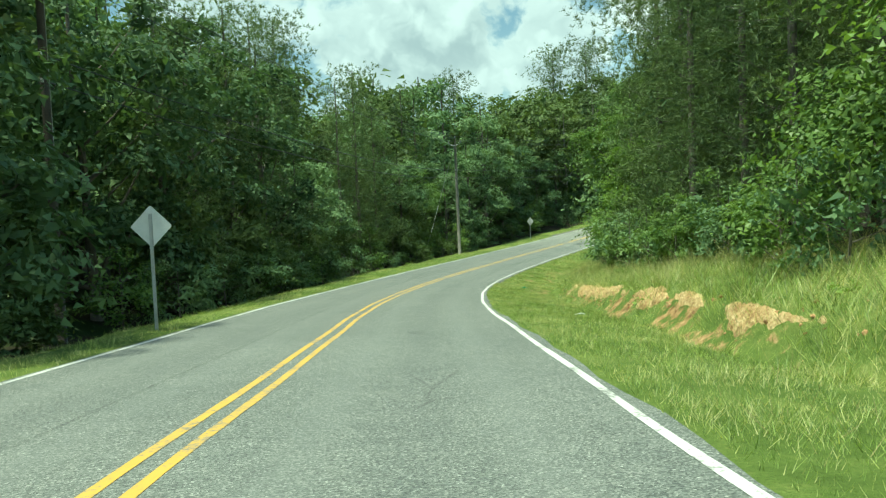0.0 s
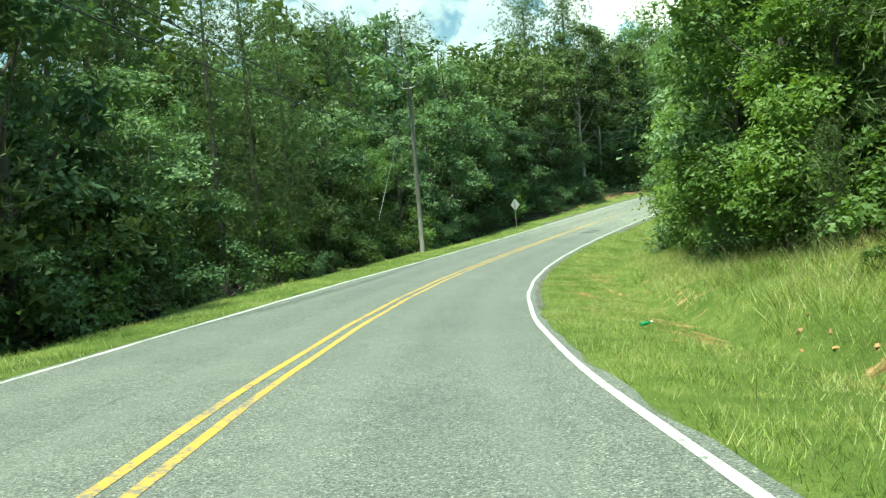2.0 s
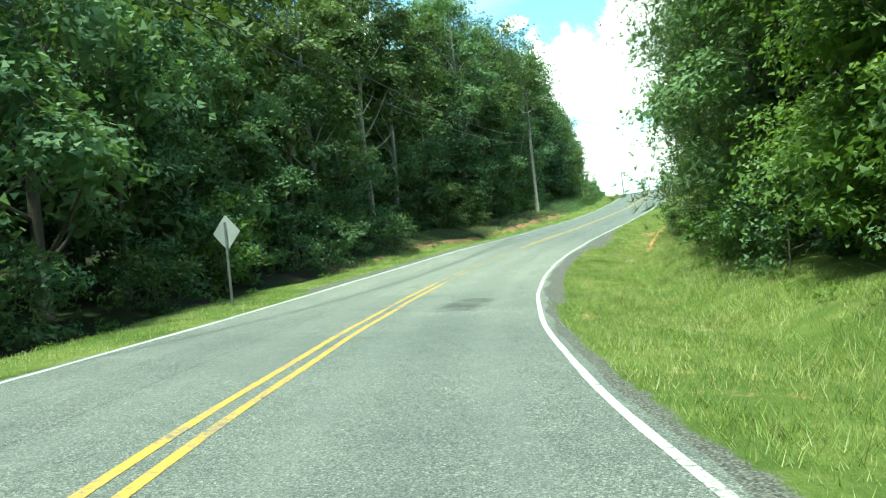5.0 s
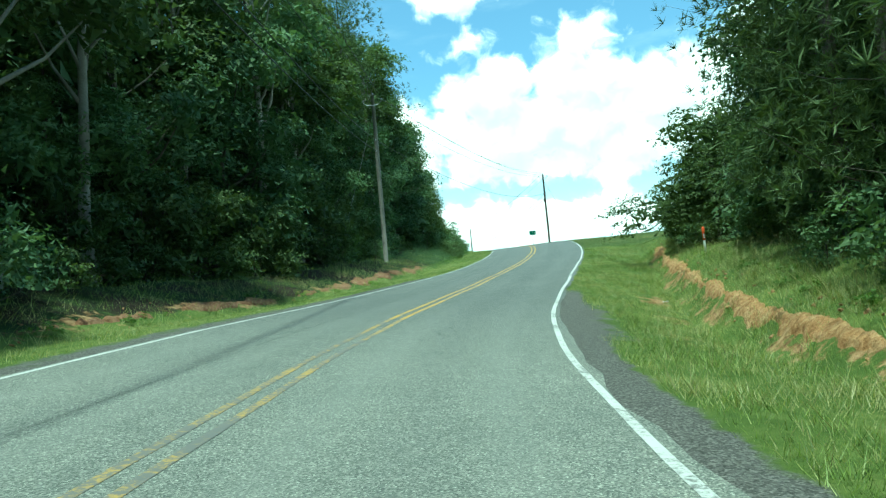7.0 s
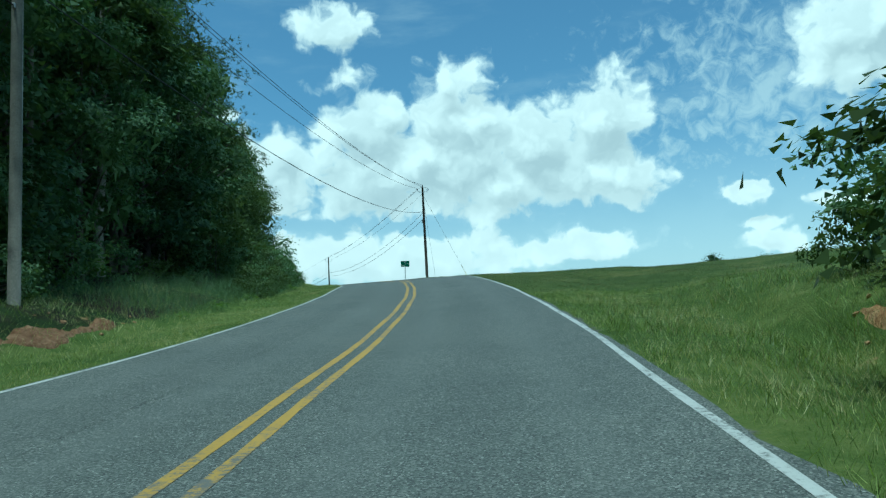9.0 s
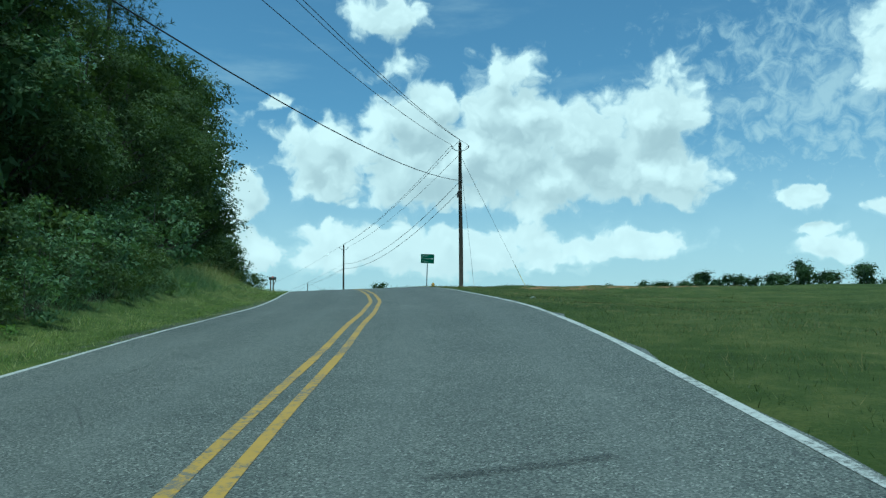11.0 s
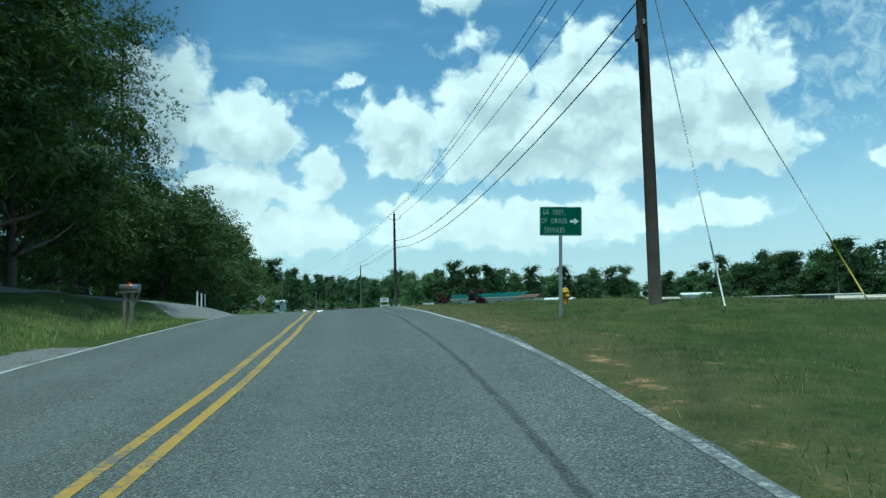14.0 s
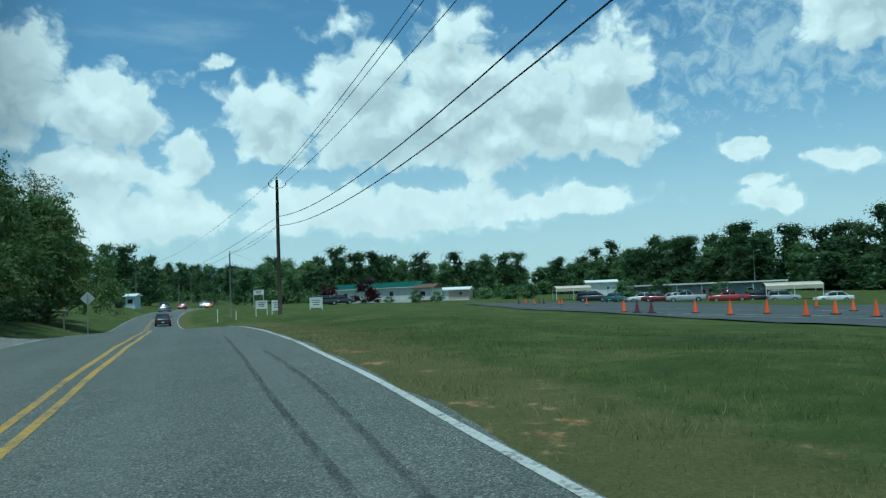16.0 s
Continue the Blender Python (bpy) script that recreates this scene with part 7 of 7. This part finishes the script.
def low_building(x0, y0, x1, y1, depth, h, label, wall, trim, windows, doors, roof="flat", roofmat=None, name="office_building", category="building", skirt=0.5):
    """A long low building whose front runs from (x0, y0) to (x1, y1) and faces the road."""
    L = math.hypot(x1 - x0, y1 - y0)
    turn = math.atan2(y1 - y0, x1 - x0)
    z = min(ground_at(x0, y0), ground_at(x1, y1), ground_at((x0 + x1) / 2, (y0 + y1) / 2))
    root = thing(name, Matrix.LocRotScale((x0, y0, z), Euler((0, 0, turn)), None), label, category)
    b = bmesh.new()
    box(b, 0, 0, -0.6, L, depth, h)
    wall_part = part("wall", b, wall, root)
    b = bmesh.new()
    siding(b, 0.02, L - 0.02, 0.0, 0.2, -0.004)
    board = part("siding_board", b, wall, wall_part)
    rows = int((h - 0.05 - skirt) / 0.2)
    board.location.z = skirt
    for k in range(1, rows):
        more = new("siding_board", board.data)
        more.parent = wall_part
        more.location.z = skirt + 0.2 * k
    b = bmesh.new()
    box(b, -0.05, -0.05, -0.6, L + 0.05, -0.03, skirt)
    part("skirting", b, trim, root)
    if roof == "flat":
        b = bmesh.new()
        box(b, -0.8, -1.1, h, L + 0.8, depth + 0.5, h + 0.24, 0.03)
        part("roof", b, roofmat or WHITE_SIDING, root, "flat roof with a white fascia")
        for k in range(int(L / 4) + 1):
            b = bmesh.new()
            box(b, k * 4 - 0.06 + 0.2, -0.95, 0, k * 4 + 0.26, -0.83, h)
            part("porch_post", b, WHITE_SIDING, root)
    else:
        b = bmesh.new()
        e = 0.4
        rise = depth * 0.17
        pts = [(-e, -e, h), (L + e, -e, h), (L + e, depth + e, h), (-e, depth + e, h), (-e, depth / 2, h + rise), (L + e, depth / 2, h + rise)]
        v = [b.verts.new(p) for p in pts]
        for f in ((0, 1, 5, 4), (2, 3, 4, 5), (0, 4, 3), (1, 2, 5), (3, 2, 1, 0)):
            b.faces.new([v[i] for i in f])
        part("roof", b, roofmat, root)
        for k in range(int(L / 0.6)):
            b = bmesh.new()
            x = 0.3 + k * 0.6
            tube(b, [(x, -e, h + 0.02), (x, depth / 2, h + rise + 0.02)], 0.02, 4)
            part("roof_seam", b, roofmat, root)
        b = bmesh.new()
        box(b, -e, -e - 0.03, h - 0.14, L + e, -e, h + 0.02)
        part("fascia", b, trim, root)
    for f, wd, z0, z1 in windows:
        window_part(root, f * L - wd / 2, z0, f * L + wd / 2, z1, -0.03)
    for f, wd in doors:
        b = bmesh.new()
        box(b, f * L - wd / 2, -0.08, skirt - 0.1, f * L + wd / 2, -0.02, skirt + 2.0, 0.01)
        d = part("door", b, GLASS_DARK if wd > 1 else trim, root)
        b = bmesh.new()
        tube(b, [(f * L + wd * 0.35, -0.12, skirt + 0.95), (f * L + wd * 0.35, -0.06, skirt + 0.95)], 0.03, 8)
        part("door_handle", b, RIM, d)
    return root, L


def carport(x, y, turn, w, d, h, label):
    root = thing("carport", at_xy(x, y, turn), label, "carport", "tan carports")
    n = 12
    b = bmesh.new()
    r0, r1 = [], []
    prof = [(-w / 2, h - 0.8), (-w / 2 + 0.02, h - 0.25)] + [(-w / 2 + 0.15 + (w - 0.3) * k / n, h - 0.12 + 0.32 * math.sin(math.pi * k / n)) for k in range(n + 1)] + [(w / 2 - 0.02, h - 0.25), (w / 2, h - 0.8)]
    for yy, ring in ((-d / 2, r0), (d / 2, r1)):
        for off in (0, -0.05):
            ring.append([b.verts.new((px, yy, pz + off)) for px, pz in prof])
    m = len(prof)
    for k in range(m - 1):
        b.faces.new((r0[0][k], r0[0][k + 1], r1[0][k + 1], r1[0][k]))
        b.faces.new((r0[1][k + 1], r0[1][k], r1[1][k], r1[1][k + 1]))
        b.faces.new((r0[0][k + 1], r0[0][k], r0[1][k], r0[1][k + 1]))
        b.faces.new((r1[0][k], r1[0][k + 1], r1[1][k + 1], r1[1][k]))
    part("canopy", b, TAN_METAL, root, "curved tan metal canopy")
    for sx in (-1, 1):
        for sy in (-1, 0, 1):
            b = bmesh.new()
            box(b, sx * w / 2 - 0.05, sy * (d / 2 - 0.1) - 0.05, -0.4, sx * w / 2 + 0.05, sy * (d / 2 - 0.1) + 0.05, h - 0.3)
            part("post", b, WHITE_SIDING, root)


def make_lot():
    # the tarred yard, laid over the lawn
    xs = np.linspace(14.6, 88, 50)
    ys = np.linspace(44, 158, 60)
    X, Y = np.meshgrid(xs, ys)
    X = X + 0.12 * np.clip(Y - 100, 0, 60) * np.clip((30 - X) / 16, 0, 1)
    Z = np.vectorize(ground_at)(X, Y) + 0.05
    idx = np.arange(X.size).reshape(X.shape)
    q = np.stack([idx[:-1, :-1], idx[:-1, 1:], idx[1:, 1:], idx[1:, :-1]], -1).reshape(-1)
    ob = new("car_park", mesh_arrays("car_park", np.stack([X, Y, Z], -1).reshape(-1, 3), q, 4, LOT, True))
    tagged(ob, "dark tarred car park with faded white lines", "car park", kind="structure")
    # course lines
    def stripe(x0, y0, x1, y1, w=0.12):
        n = max(2, int(math.hypot(x1 - x0, y1 - y0) / 2))
        t = np.linspace(0, 1, n)
        px, py = x0 + (x1 - x0) * t, y0 + (y1 - y0) * t
        nx, ny = -(y1 - y0), (x1 - x0)
        k = w / 2 / math.hypot(nx, ny)
        V = []
        for a, b in zip(px, py):
            z = ground_at(a, b) + 0.062
            V += [(a - nx * k, b - ny * k, z), (a + nx * k, b + ny * k, z)]
        F = [(2 * i, 2 * i + 1, 2 * i + 3, 2 * i + 2) for i in range(n - 1)]
        ob = new("parking_line", mesh_from("parking_line", V, F, WHITE_LINE))
        tagged(ob, "faded white line on the tarred yard", "road marking", kind="structure")
    stripe(15.4, 74, 24, 58)
    stripe(16.8, 78, 28, 57)
    stripe(18, 104, 40, 60)
    for k in range(12):
        stripe(44 + k * 2.8, 153.5 - k * 1.9, 45.2 + k * 2.8, 157.5 - k * 1.9, 0.1)


def make_cones():
    orange = cone_thing("tall orange traffic cone on the tarred yard", CONE_ORANGE, 0.72)
    dark = cone_thing("dark weathered traffic cone on the tarred yard", surface("faded_maroon_cone", (0.07, 0.02, 0.03), (0.16, 0.05, 0.06), 0.7, 4.0, 30.0), 0.72)
    spots = [(16.32, 81.39), (18.88, 77.78), (18.87, 74.16), (21.27, 74.85), (20.3, 70.21), (22.49, 71.23), (21.95, 67.83), (27.7, 119.2), (27.9, 129.4), (28.4, 129.8), (26.4, 134.7), (25.6, 136.0),
             (24.5, 62.0), (27.0, 64.5), (30.0, 61.0), (33.0, 70.0), (36.0, 76.0), (41.0, 82.0), (45.0, 90.0), (48.0, 96.0), (52.0, 99.0), (55.0, 94.0), (59.0, 101.0), (30.0, 80.0), (38.0, 95.0), (62.0, 108.0)]
    for x, y in spots:
        copy_thing(orange, at_xy(x, y, RNG.uniform(0, 1.5), 0.052))
    for x, y in ((15.99, 78.74), (16.35, 77.73), (25.75, 139.9), (29.0, 139.3), (28.9, 141.0)):
        copy_thing(dark, at_xy(x, y, RNG.uniform(0, 1.5), 0.052))
    drop_thing(orange)
    drop_thing(dark)


def make_cars():
    back = math.atan2(-9, 21)
    put = [("van", "black", 42.5, 157.4, back, "black minivan parked by the office"), ("sedan", "teal", 45.0, 154.3, back + 1.2, "teal sedan parked at an angle"), ("sedan", "white", 49.5, 154.5, back + math.pi, "white sedan parked by the office"),
           ("sedan", "maroon", 49.8, 149.7, back, "maroon sedan parked in the row"), ("sedan", "white", 54.0, 152.5, back, "white sedan parked behind a truck"), ("pickup", "silver", 53.4, 148.0, back + math.pi, "silver pickup truck parked in the row"), ("pickup", "red", 58.8, 145.4, back + math.pi, "red pickup truck parked in the row"),
           ("suv", "black", 65.4, 147.7, back, "black sport utility car in shade"), ("suv", "silver", 65.9, 142.7, back, "silver boxy compact sport utility car"), ("sedan", "white", 67.1, 133.4, back + math.pi, "white sedan parked apart on the yard")]
    for kind, paint, x, y, a, label in put:
        car(kind, paint, at_xy(x, y, a, 0.055), label)
    for s, d, kind, paint, rev, label in ((316.3, -0.2 + 1.9, "sedan", "black", 1, "black sedan on the road ahead"), (387, -1.7, "pickup", "navy", 0, "dark blue pickup coming along the road"), (416, -1.8, "suv", "red", 0, "red car far along the road"), (405, 5.5, "sedan", "orange", 0, "orange car waiting at the junction"), (453, -1.8, "van", "white", 0, "white van far along the road")):
        m = at_sd(s, max(-3.5, min(d, 3.6)) if abs(d) < 5 else d, 0.0, math.pi / 2 if rev else -math.pi / 2)
        p, _ = mid(s)
        if abs(d) < 3.7:
            m.translation.z = float(p[2] + cross(s) * d) + 0.005
        car(kind, paint, m, label, "cars on the road")
    for x, y, paint in ((1.2, 176.5, "black"), (4.0, 178.5, "black")):
        car("suv", paint, at_xy(x, y, 0.2), "black car parked by the white mobile home", "cars by the house")


def bush(src, x, y, k, kz, label, group):
    ob = copy_shrunk(src, x, y, RNG.uniform(0, 6), k, kz, -0.05, group)
    ob["label"] = label
    return ob


def make_buildings():
    low_building(52.5, 167.5, 74.6, 156.4, 8.0, 3.3, "long grey-blue modular office with a flat white roof", BLUE_SIDING, WHITE_SIDING,
                 [(0.2, 1.2, 1.3, 2.5), (0.36, 1.2, 1.3, 2.5), (0.5, 1.0, 1.3, 2.5), (0.64, 1.0, 1.3, 2.5), (0.8, 1.0, 1.3, 2.5), (0.92, 1.2, 1.3, 2.5)], [(0.57, 1.6), (0.08, 0.95)])
    low_building(59.0, 205.4, 65.5, 204.3, 3.0, 3.2, "plain white storage trailer beside the woods", WHITE_SIDING, WHITE_SIDING, [(0.7, 0.6, 1.5, 2.2)], [(0.25, 0.9)], "gable", WHITE_SIDING, "storage_trailer", "trailer", 0.3)
    low_building(2.8, 203.5, 18.2, 188.5, 6.5, 2.9, "white mobile home with a green metal roof", WHITE_SIDING, WHITE_SIDING, [(0.2, 1.1, 1.2, 2.2), (0.75, 1.1, 1.2, 2.2)], [(0.55, 0.95)], "gable", GREEN_ROOF, "mobile_home", "house", 0.6)
    low_building(18.0, 187.2, 21.2, 185.0, 4.5, 2.7, "brown-gabled porch end of the mobile home", WHITE_SIDING, BROWN_TRIM, [(0.5, 1.2, 1.1, 2.1)], [], "gable", BROWN_TRIM, "porch", "porch", 0.4)
    low_building(25.6, 206.5, 32.0, 203.5, 3.4, 2.3, "small pale pink garden shed", PINK_SIDING, WHITE_SIDING, [(0.75, 0.8, 1.1, 1.8)], [(0.3, 0.95)], "gable", WHITE_SIDING, "garden_shed", "shed", 0.2)
    low_building(-37.9, 206.0, -36.0, 205.7, 3.0, 2.6, "small pale blue roadside stand", surface("pale_blue_siding", (0.42, 0.52, 0.55), (0.55, 0.64, 0.66), 0.7, 1.0, 12.0), WHITE_SIDING, [(0.5, 1.2, 1.0, 2.0)], [], "gable", WHITE_SIDING, "roadside_stand", "kiosk", 0.2)
    carport(47.4, 182.0, 1.4, 5.0, 6.6, 2.5, "tan metal carport beside the lawn")
    carport(70.3, 147.5, 1.15, 5.5, 8.0, 2.8, "tan metal carport beside the office")
    # entrance ramp of the office
    turn = math.atan2(156.4 - 167.5, 74.6 - 52.5)
    root = thing("entrance_ramp", at_xy(61.0, 161.2, turn), "brown wooden ramp with railings before the office door", "ramp")
    b = bmesh.new()
    v = [b.verts.new(p) for p in ((-4, -0.8, -0.2), (4, -0.8, -0.2), (4, 0.8, -0.2), (-4, 0.8, -0.2), (-4, -0.8, 0.08), (4, -0.8, 0.6), (4, 0.8, 0.6), (-4, 0.8, 0.08))]
    for f in ((0, 1, 2, 3), (4, 7, 6, 5), (0, 4, 5, 1), (1, 5, 6, 2), (2, 6, 7, 3), (3, 7, 4, 0)):
        b.faces.new([v[i] for i in f])
    part("deck", b, RAMP_WOOD, root)
    for k in range(9):
        b = bmesh.new()
        x = -4 + k
        zb = 0.08 + 0.52 * k / 8
        box(b, x - 0.05, -0.85, -0.3, x + 0.05, -0.75, zb + 0.95)
        part("railing_post", b, RAMP_WOOD, root)
    for dz in (0.35, 0.6, 0.92):
        b = bmesh.new()
        tube(b, [(-4, -0.86, 0.08 + dz), (4, -0.86, 0.6 + dz)], 0.05, 4)
        part("handrail", b, RAMP_WOOD, root)
    # lamp post behind the office
    root = thing("lamp_post", at_xy(79.6, 172.7), "tall grey lamp post behind the office", "street lamp")
    b = bmesh.new()
    tube(b, [(0, 0, -0.4), (0, 0, 9.0)], [0.1, 0.06], 8)
    part("pole", b, GALV, root)
    b = bmesh.new()
    tube(b, [(0, 0, 8.8), (0.9, 0, 9.1)], 0.03, 6)
    box(b, 0.8, -0.15, 9.05, 1.4, 0.15, 9.2, 0.04)
    part("lamp_head", b, GALV, root)
    # planting
    g = "bushes round the buildings"
    rb = make_tree("round_bush", "rounded dark green bush before the office", 2.8, 1.7, 0.0, 0.3, LEAF_MID, BARK, 0.06, 90, 9, 51, "bush", 12, 0.6)
    pb = make_tree("plum_bush", "purple-leaved plum bush by the mobile home", 3.2, 1.9, 0.0, 0.32, PURPLE_LEAF, BARK, 0.07, 90, 9, 52, "bush", 12, 0.6)
    for x, y, k, kz in ((50.6, 164.0, 1.25, 1.3), (55.6, 161.5, 1.35, 1.35), (63.6, 156.6, 1.1, 1.15), (68.3, 154.6, 0.8, 0.7), (71.8, 152.2, 1.1, 1.1), (44.0, 200.0, 1.2, 1.1)):
        bush(rb, x, y, k, kz, "rounded dark green bush before the office", g)
    for x, y, k, kz in ((2.0, 186.0, 1.2, 1.1), (9.0, 188.6, 1.25, 1.35), (10.5, 186.5, 0.8, 0.6)):
        bush(pb, x, y, k, kz, "purple-leaved plum bush by the mobile home", g)
    for x, y, k, kz in ((17.6, 182.0, 0.7, 0.8), (21.8, 182.5, 0.7, 0.7), (13.0, 185.0, 0.6, 0.4), (40.0, 200.0, 1.3, 1.0), (36.0, 206.0, 1.2, 0.9)):
        bush(rb, x, y, k, kz, "rounded green garden bush by the house", g)
    drop_thing(rb)
    drop_thing(pb)
    for x, y, turn, w, h, top, label in ((-7.2, 135.4, -0.05, 1.3, 0.85, 1.75, "white framed notice board on two posts"), (-5.5, 135.1, -0.05, 0.9, 1.1, 1.55, "narrow white notice board on posts"), (-0.75, 134.3, -0.3, 1.5, 1.1, 1.35, "white notice board low on the lawn"), (-10.9, 191.8, 0.0, 1.8, 0.8, 3.2, "tall roadside board on two posts")):
        board_sign(x, y, turn, w, h, top, label)
    root = thing("rubbish_bin", at_xy(-36.6, 195.0), "dark wheeled rubbish bin by the road", "bin")
    b = bmesh.new()
    box(b, -0.6, -0.6, 0.1, 0.6, 0.6, 1.25, 0.05)
    part("tub", b, PAINTS["black"], root)
    b = bmesh.new()
    box(b, -0.65, -0.65, 1.25, 0.65, 0.65, 1.35, 0.03)
    part("lid", b, PAINTS["black"], root)


make_lot()
make_cones()
make_buildings()
make_cars()


# ---- wear on the road ----
def wear_mat(name, tone, amount, streak=(9.0, 1.2, 1.0)):
    """A thin broken film on the asphalt: tone over bare road where the noise leaves it."""
    m, g, p, out = base_mat(name)
    co = g.n("ShaderNodeTexCoord").outputs["Object"]
    uv = g.n("ShaderNodeUVMap").outputs[0]
    sep = g.n("ShaderNodeSeparateXYZ")
    nlink(g.t, uv, sep.inputs[0])
    across = g.smooth(g.math("ABSOLUTE", g.math("SUBTRACT", sep.outputs[0], 0.5)), 0.5, 0.25)
    along = g.smooth(g.math("ABSOLUTE", g.math("SUBTRACT", sep.outputs[1], 0.5)), 0.5, 0.4)
    grain = g.noise(g.vec("MULTIPLY", co, streak), 2.0, 5.0, 0.7)
    fine = g.noise(co, 60.0, 3.0, 0.7)
    k = g.math("MULTIPLY", g.math("MULTIPLY", across, along), g.smooth(g.math("ADD", g.math("MULTIPLY", grain, 0.6), g.math("MULTIPLY", fine, 0.4)), 0.36, 0.62))
    p.inputs["Base Color"].default_value = (*tone, 1)
    p.inputs["Roughness"].default_value = 0.8
    clear = g.n("ShaderNodeBsdfTransparent")
    mx = g.n("ShaderNodeMixShader")
    g.put(mx.inputs[0], g.math("MULTIPLY", k, amount))
    nlink(g.t, clear.outputs[0], mx.inputs[1])
    nlink(g.t, p.outputs[0], mx.inputs[2])
    nlink(g.t, mx.outputs[0], out.inputs[0])
    return m


SKID = wear_mat("tyre_rubber_film", (0.02, 0.02, 0.021), 0.42)
TAR = wear_mat("tar_seam", (0.03, 0.03, 0.031), 0.2, (1.0, 1.0, 1.0))
BLOTCH = wear_mat("oil_stain", (0.03, 0.03, 0.031), 0.42, (1.0, 1.0, 1.0))
CHALK = wear_mat("sprayed_white", (0.75, 0.75, 0.72), 0.85, (1.0, 1.0, 1.0))
CHALK_YELLOW = wear_mat("sprayed_yellow", (0.6, 0.36, 0.05), 0.8, (1.0, 1.0, 1.0))


def road_z(s, d):
    p, _ = mid(s)
    return float(p[2] + cross(s) * d)


def film(name, pts, width, mat, label, category, lift=0.006):
    """A flat strip through (s, d) places on the road."""
    pts = np.array(pts, float)
    run = np.r_[0, np.cumsum(np.linalg.norm(np.diff(pts, axis=0), axis=1))]
    n = max(2, int(run[-1] / 0.5) + 1)
    f = np.linspace(0, run[-1], n)
    s, d = np.interp(f, run, pts[:, 0]), np.interp(f, run, pts[:, 1])
    ds, dd = np.gradient(s), np.gradient(d)
    ln = np.hypot(ds, dd)
    V = []
    for i in range(n):
        for side in (-0.5, 0.5):
            a, b = s[i] - side * width * dd[i] / ln[i], d[i] + side * width * ds[i] / ln[i]
            p, t = mid(a)
            V.append((p[0] + b * t[1], p[1] - b * t[0], road_z(a, b) + lift))
    F = [(2 * i, 2 * i + 1, 2 * i + 3, 2 * i + 2) for i in range(n - 1)]
    me = mesh_from(name, V, F, mat)
    lay = me.uv_layers.new(name="UVMap")
    for poly in me.polygons:
        for li in poly.loop_indices:
            v = me.loops[li].vertex_index
            lay.data[li].uv = (v % 2, f[v // 2] / max(run[-1], 1e-6))
    ob = new(name, me)
    tagged(ob, label, category, kind="structure")


def xy_film(name, pts, *rest):
    film(name, [to_sd(x, y) for x, y in pts], *rest)


def make_road_wear():
    skid = "dark curved tyre skid mark on the asphalt"
    xy_film("skid_mark", [(1.41, 6.6), (1.4, 10.4), (1.24, 16), (0.81, 23), (0.27, 28.7), (-0.18, 32.7), (-0.64, 37.3), (-1.7, 44.1), (-2.1, 46.7), (-2.9, 52.6), (-4.1, 61.2)], 0.1, SKID, skid, "skid mark")
    xy_film("skid_mark", [(-0.64, 38.5), (-1.25, 44), (-1.54, 46.5), (-2.1, 50.2), (-2.5, 52.6)], 0.1, SKID, skid, "skid mark")
    xy_film("spray_mark", [(-3.16, 39.76), (-2.45, 39.51)], 0.09, CHALK, "short white sprayed dash across the lane", "road marking")
    xy_film("spray_mark", [(-2.0, 39.42), (-1.57, 39.28)], 0.09, CHALK_YELLOW, "short yellow sprayed dash across the lane", "road marking")
    seam = "thin dark tar seam along the lane"
    film("tar_seam", [(-20, -1.3), (0, -1.35), (20, -1.25), (45, -1.4), (70, -1.3), (95, -1.45), (125, -1.3), (150, -1.4)], 0.07, TAR, seam, "tar seam")
    film("tar_seam", [(40, -2.35), (60, -2.2), (80, -2.3), (100, -2.25)], 0.05, TAR, seam, "tar seam")
    stain = "dark blotch on the asphalt lane"
    # the broadest blotch lies across the middle of the right lane
    film("oil_stain", [(85.4, 1.5), (87, 1.75), (88.8, 2.1)], 1.3, BLOTCH, stain, "stain")
    film("oil_stain", [(14.2, 1.65), (14.8, 1.6)], 0.35, BLOTCH, stain, "stain")
    for pts in ([(111.8, 1.2), (112.6, 1.5), (113.5, 1.35), (114.6, 1.6)], [(112.4, 1.7), (113.2, 1.3), (114.0, 1.15)], [(113.0, 1.75), (114.2, 1.5)]):
        film("crack", pts, 0.06, TAR, "short dark crack in the asphalt lane", "crack")
    film("oil_stain", [(160.2, 1.4), (160.7, 2.1)], 0.3, BLOTCH, stain, "stain")
    film("oil_stain", [(163.6, 1.2), (163.9, 2.4)], 0.16, BLOTCH, stain, "stain")
    film("oil_stain", [(178.6, 1.9), (179.0, 2.9)], 0.14, BLOTCH, stain, "stain")


make_road_wear()
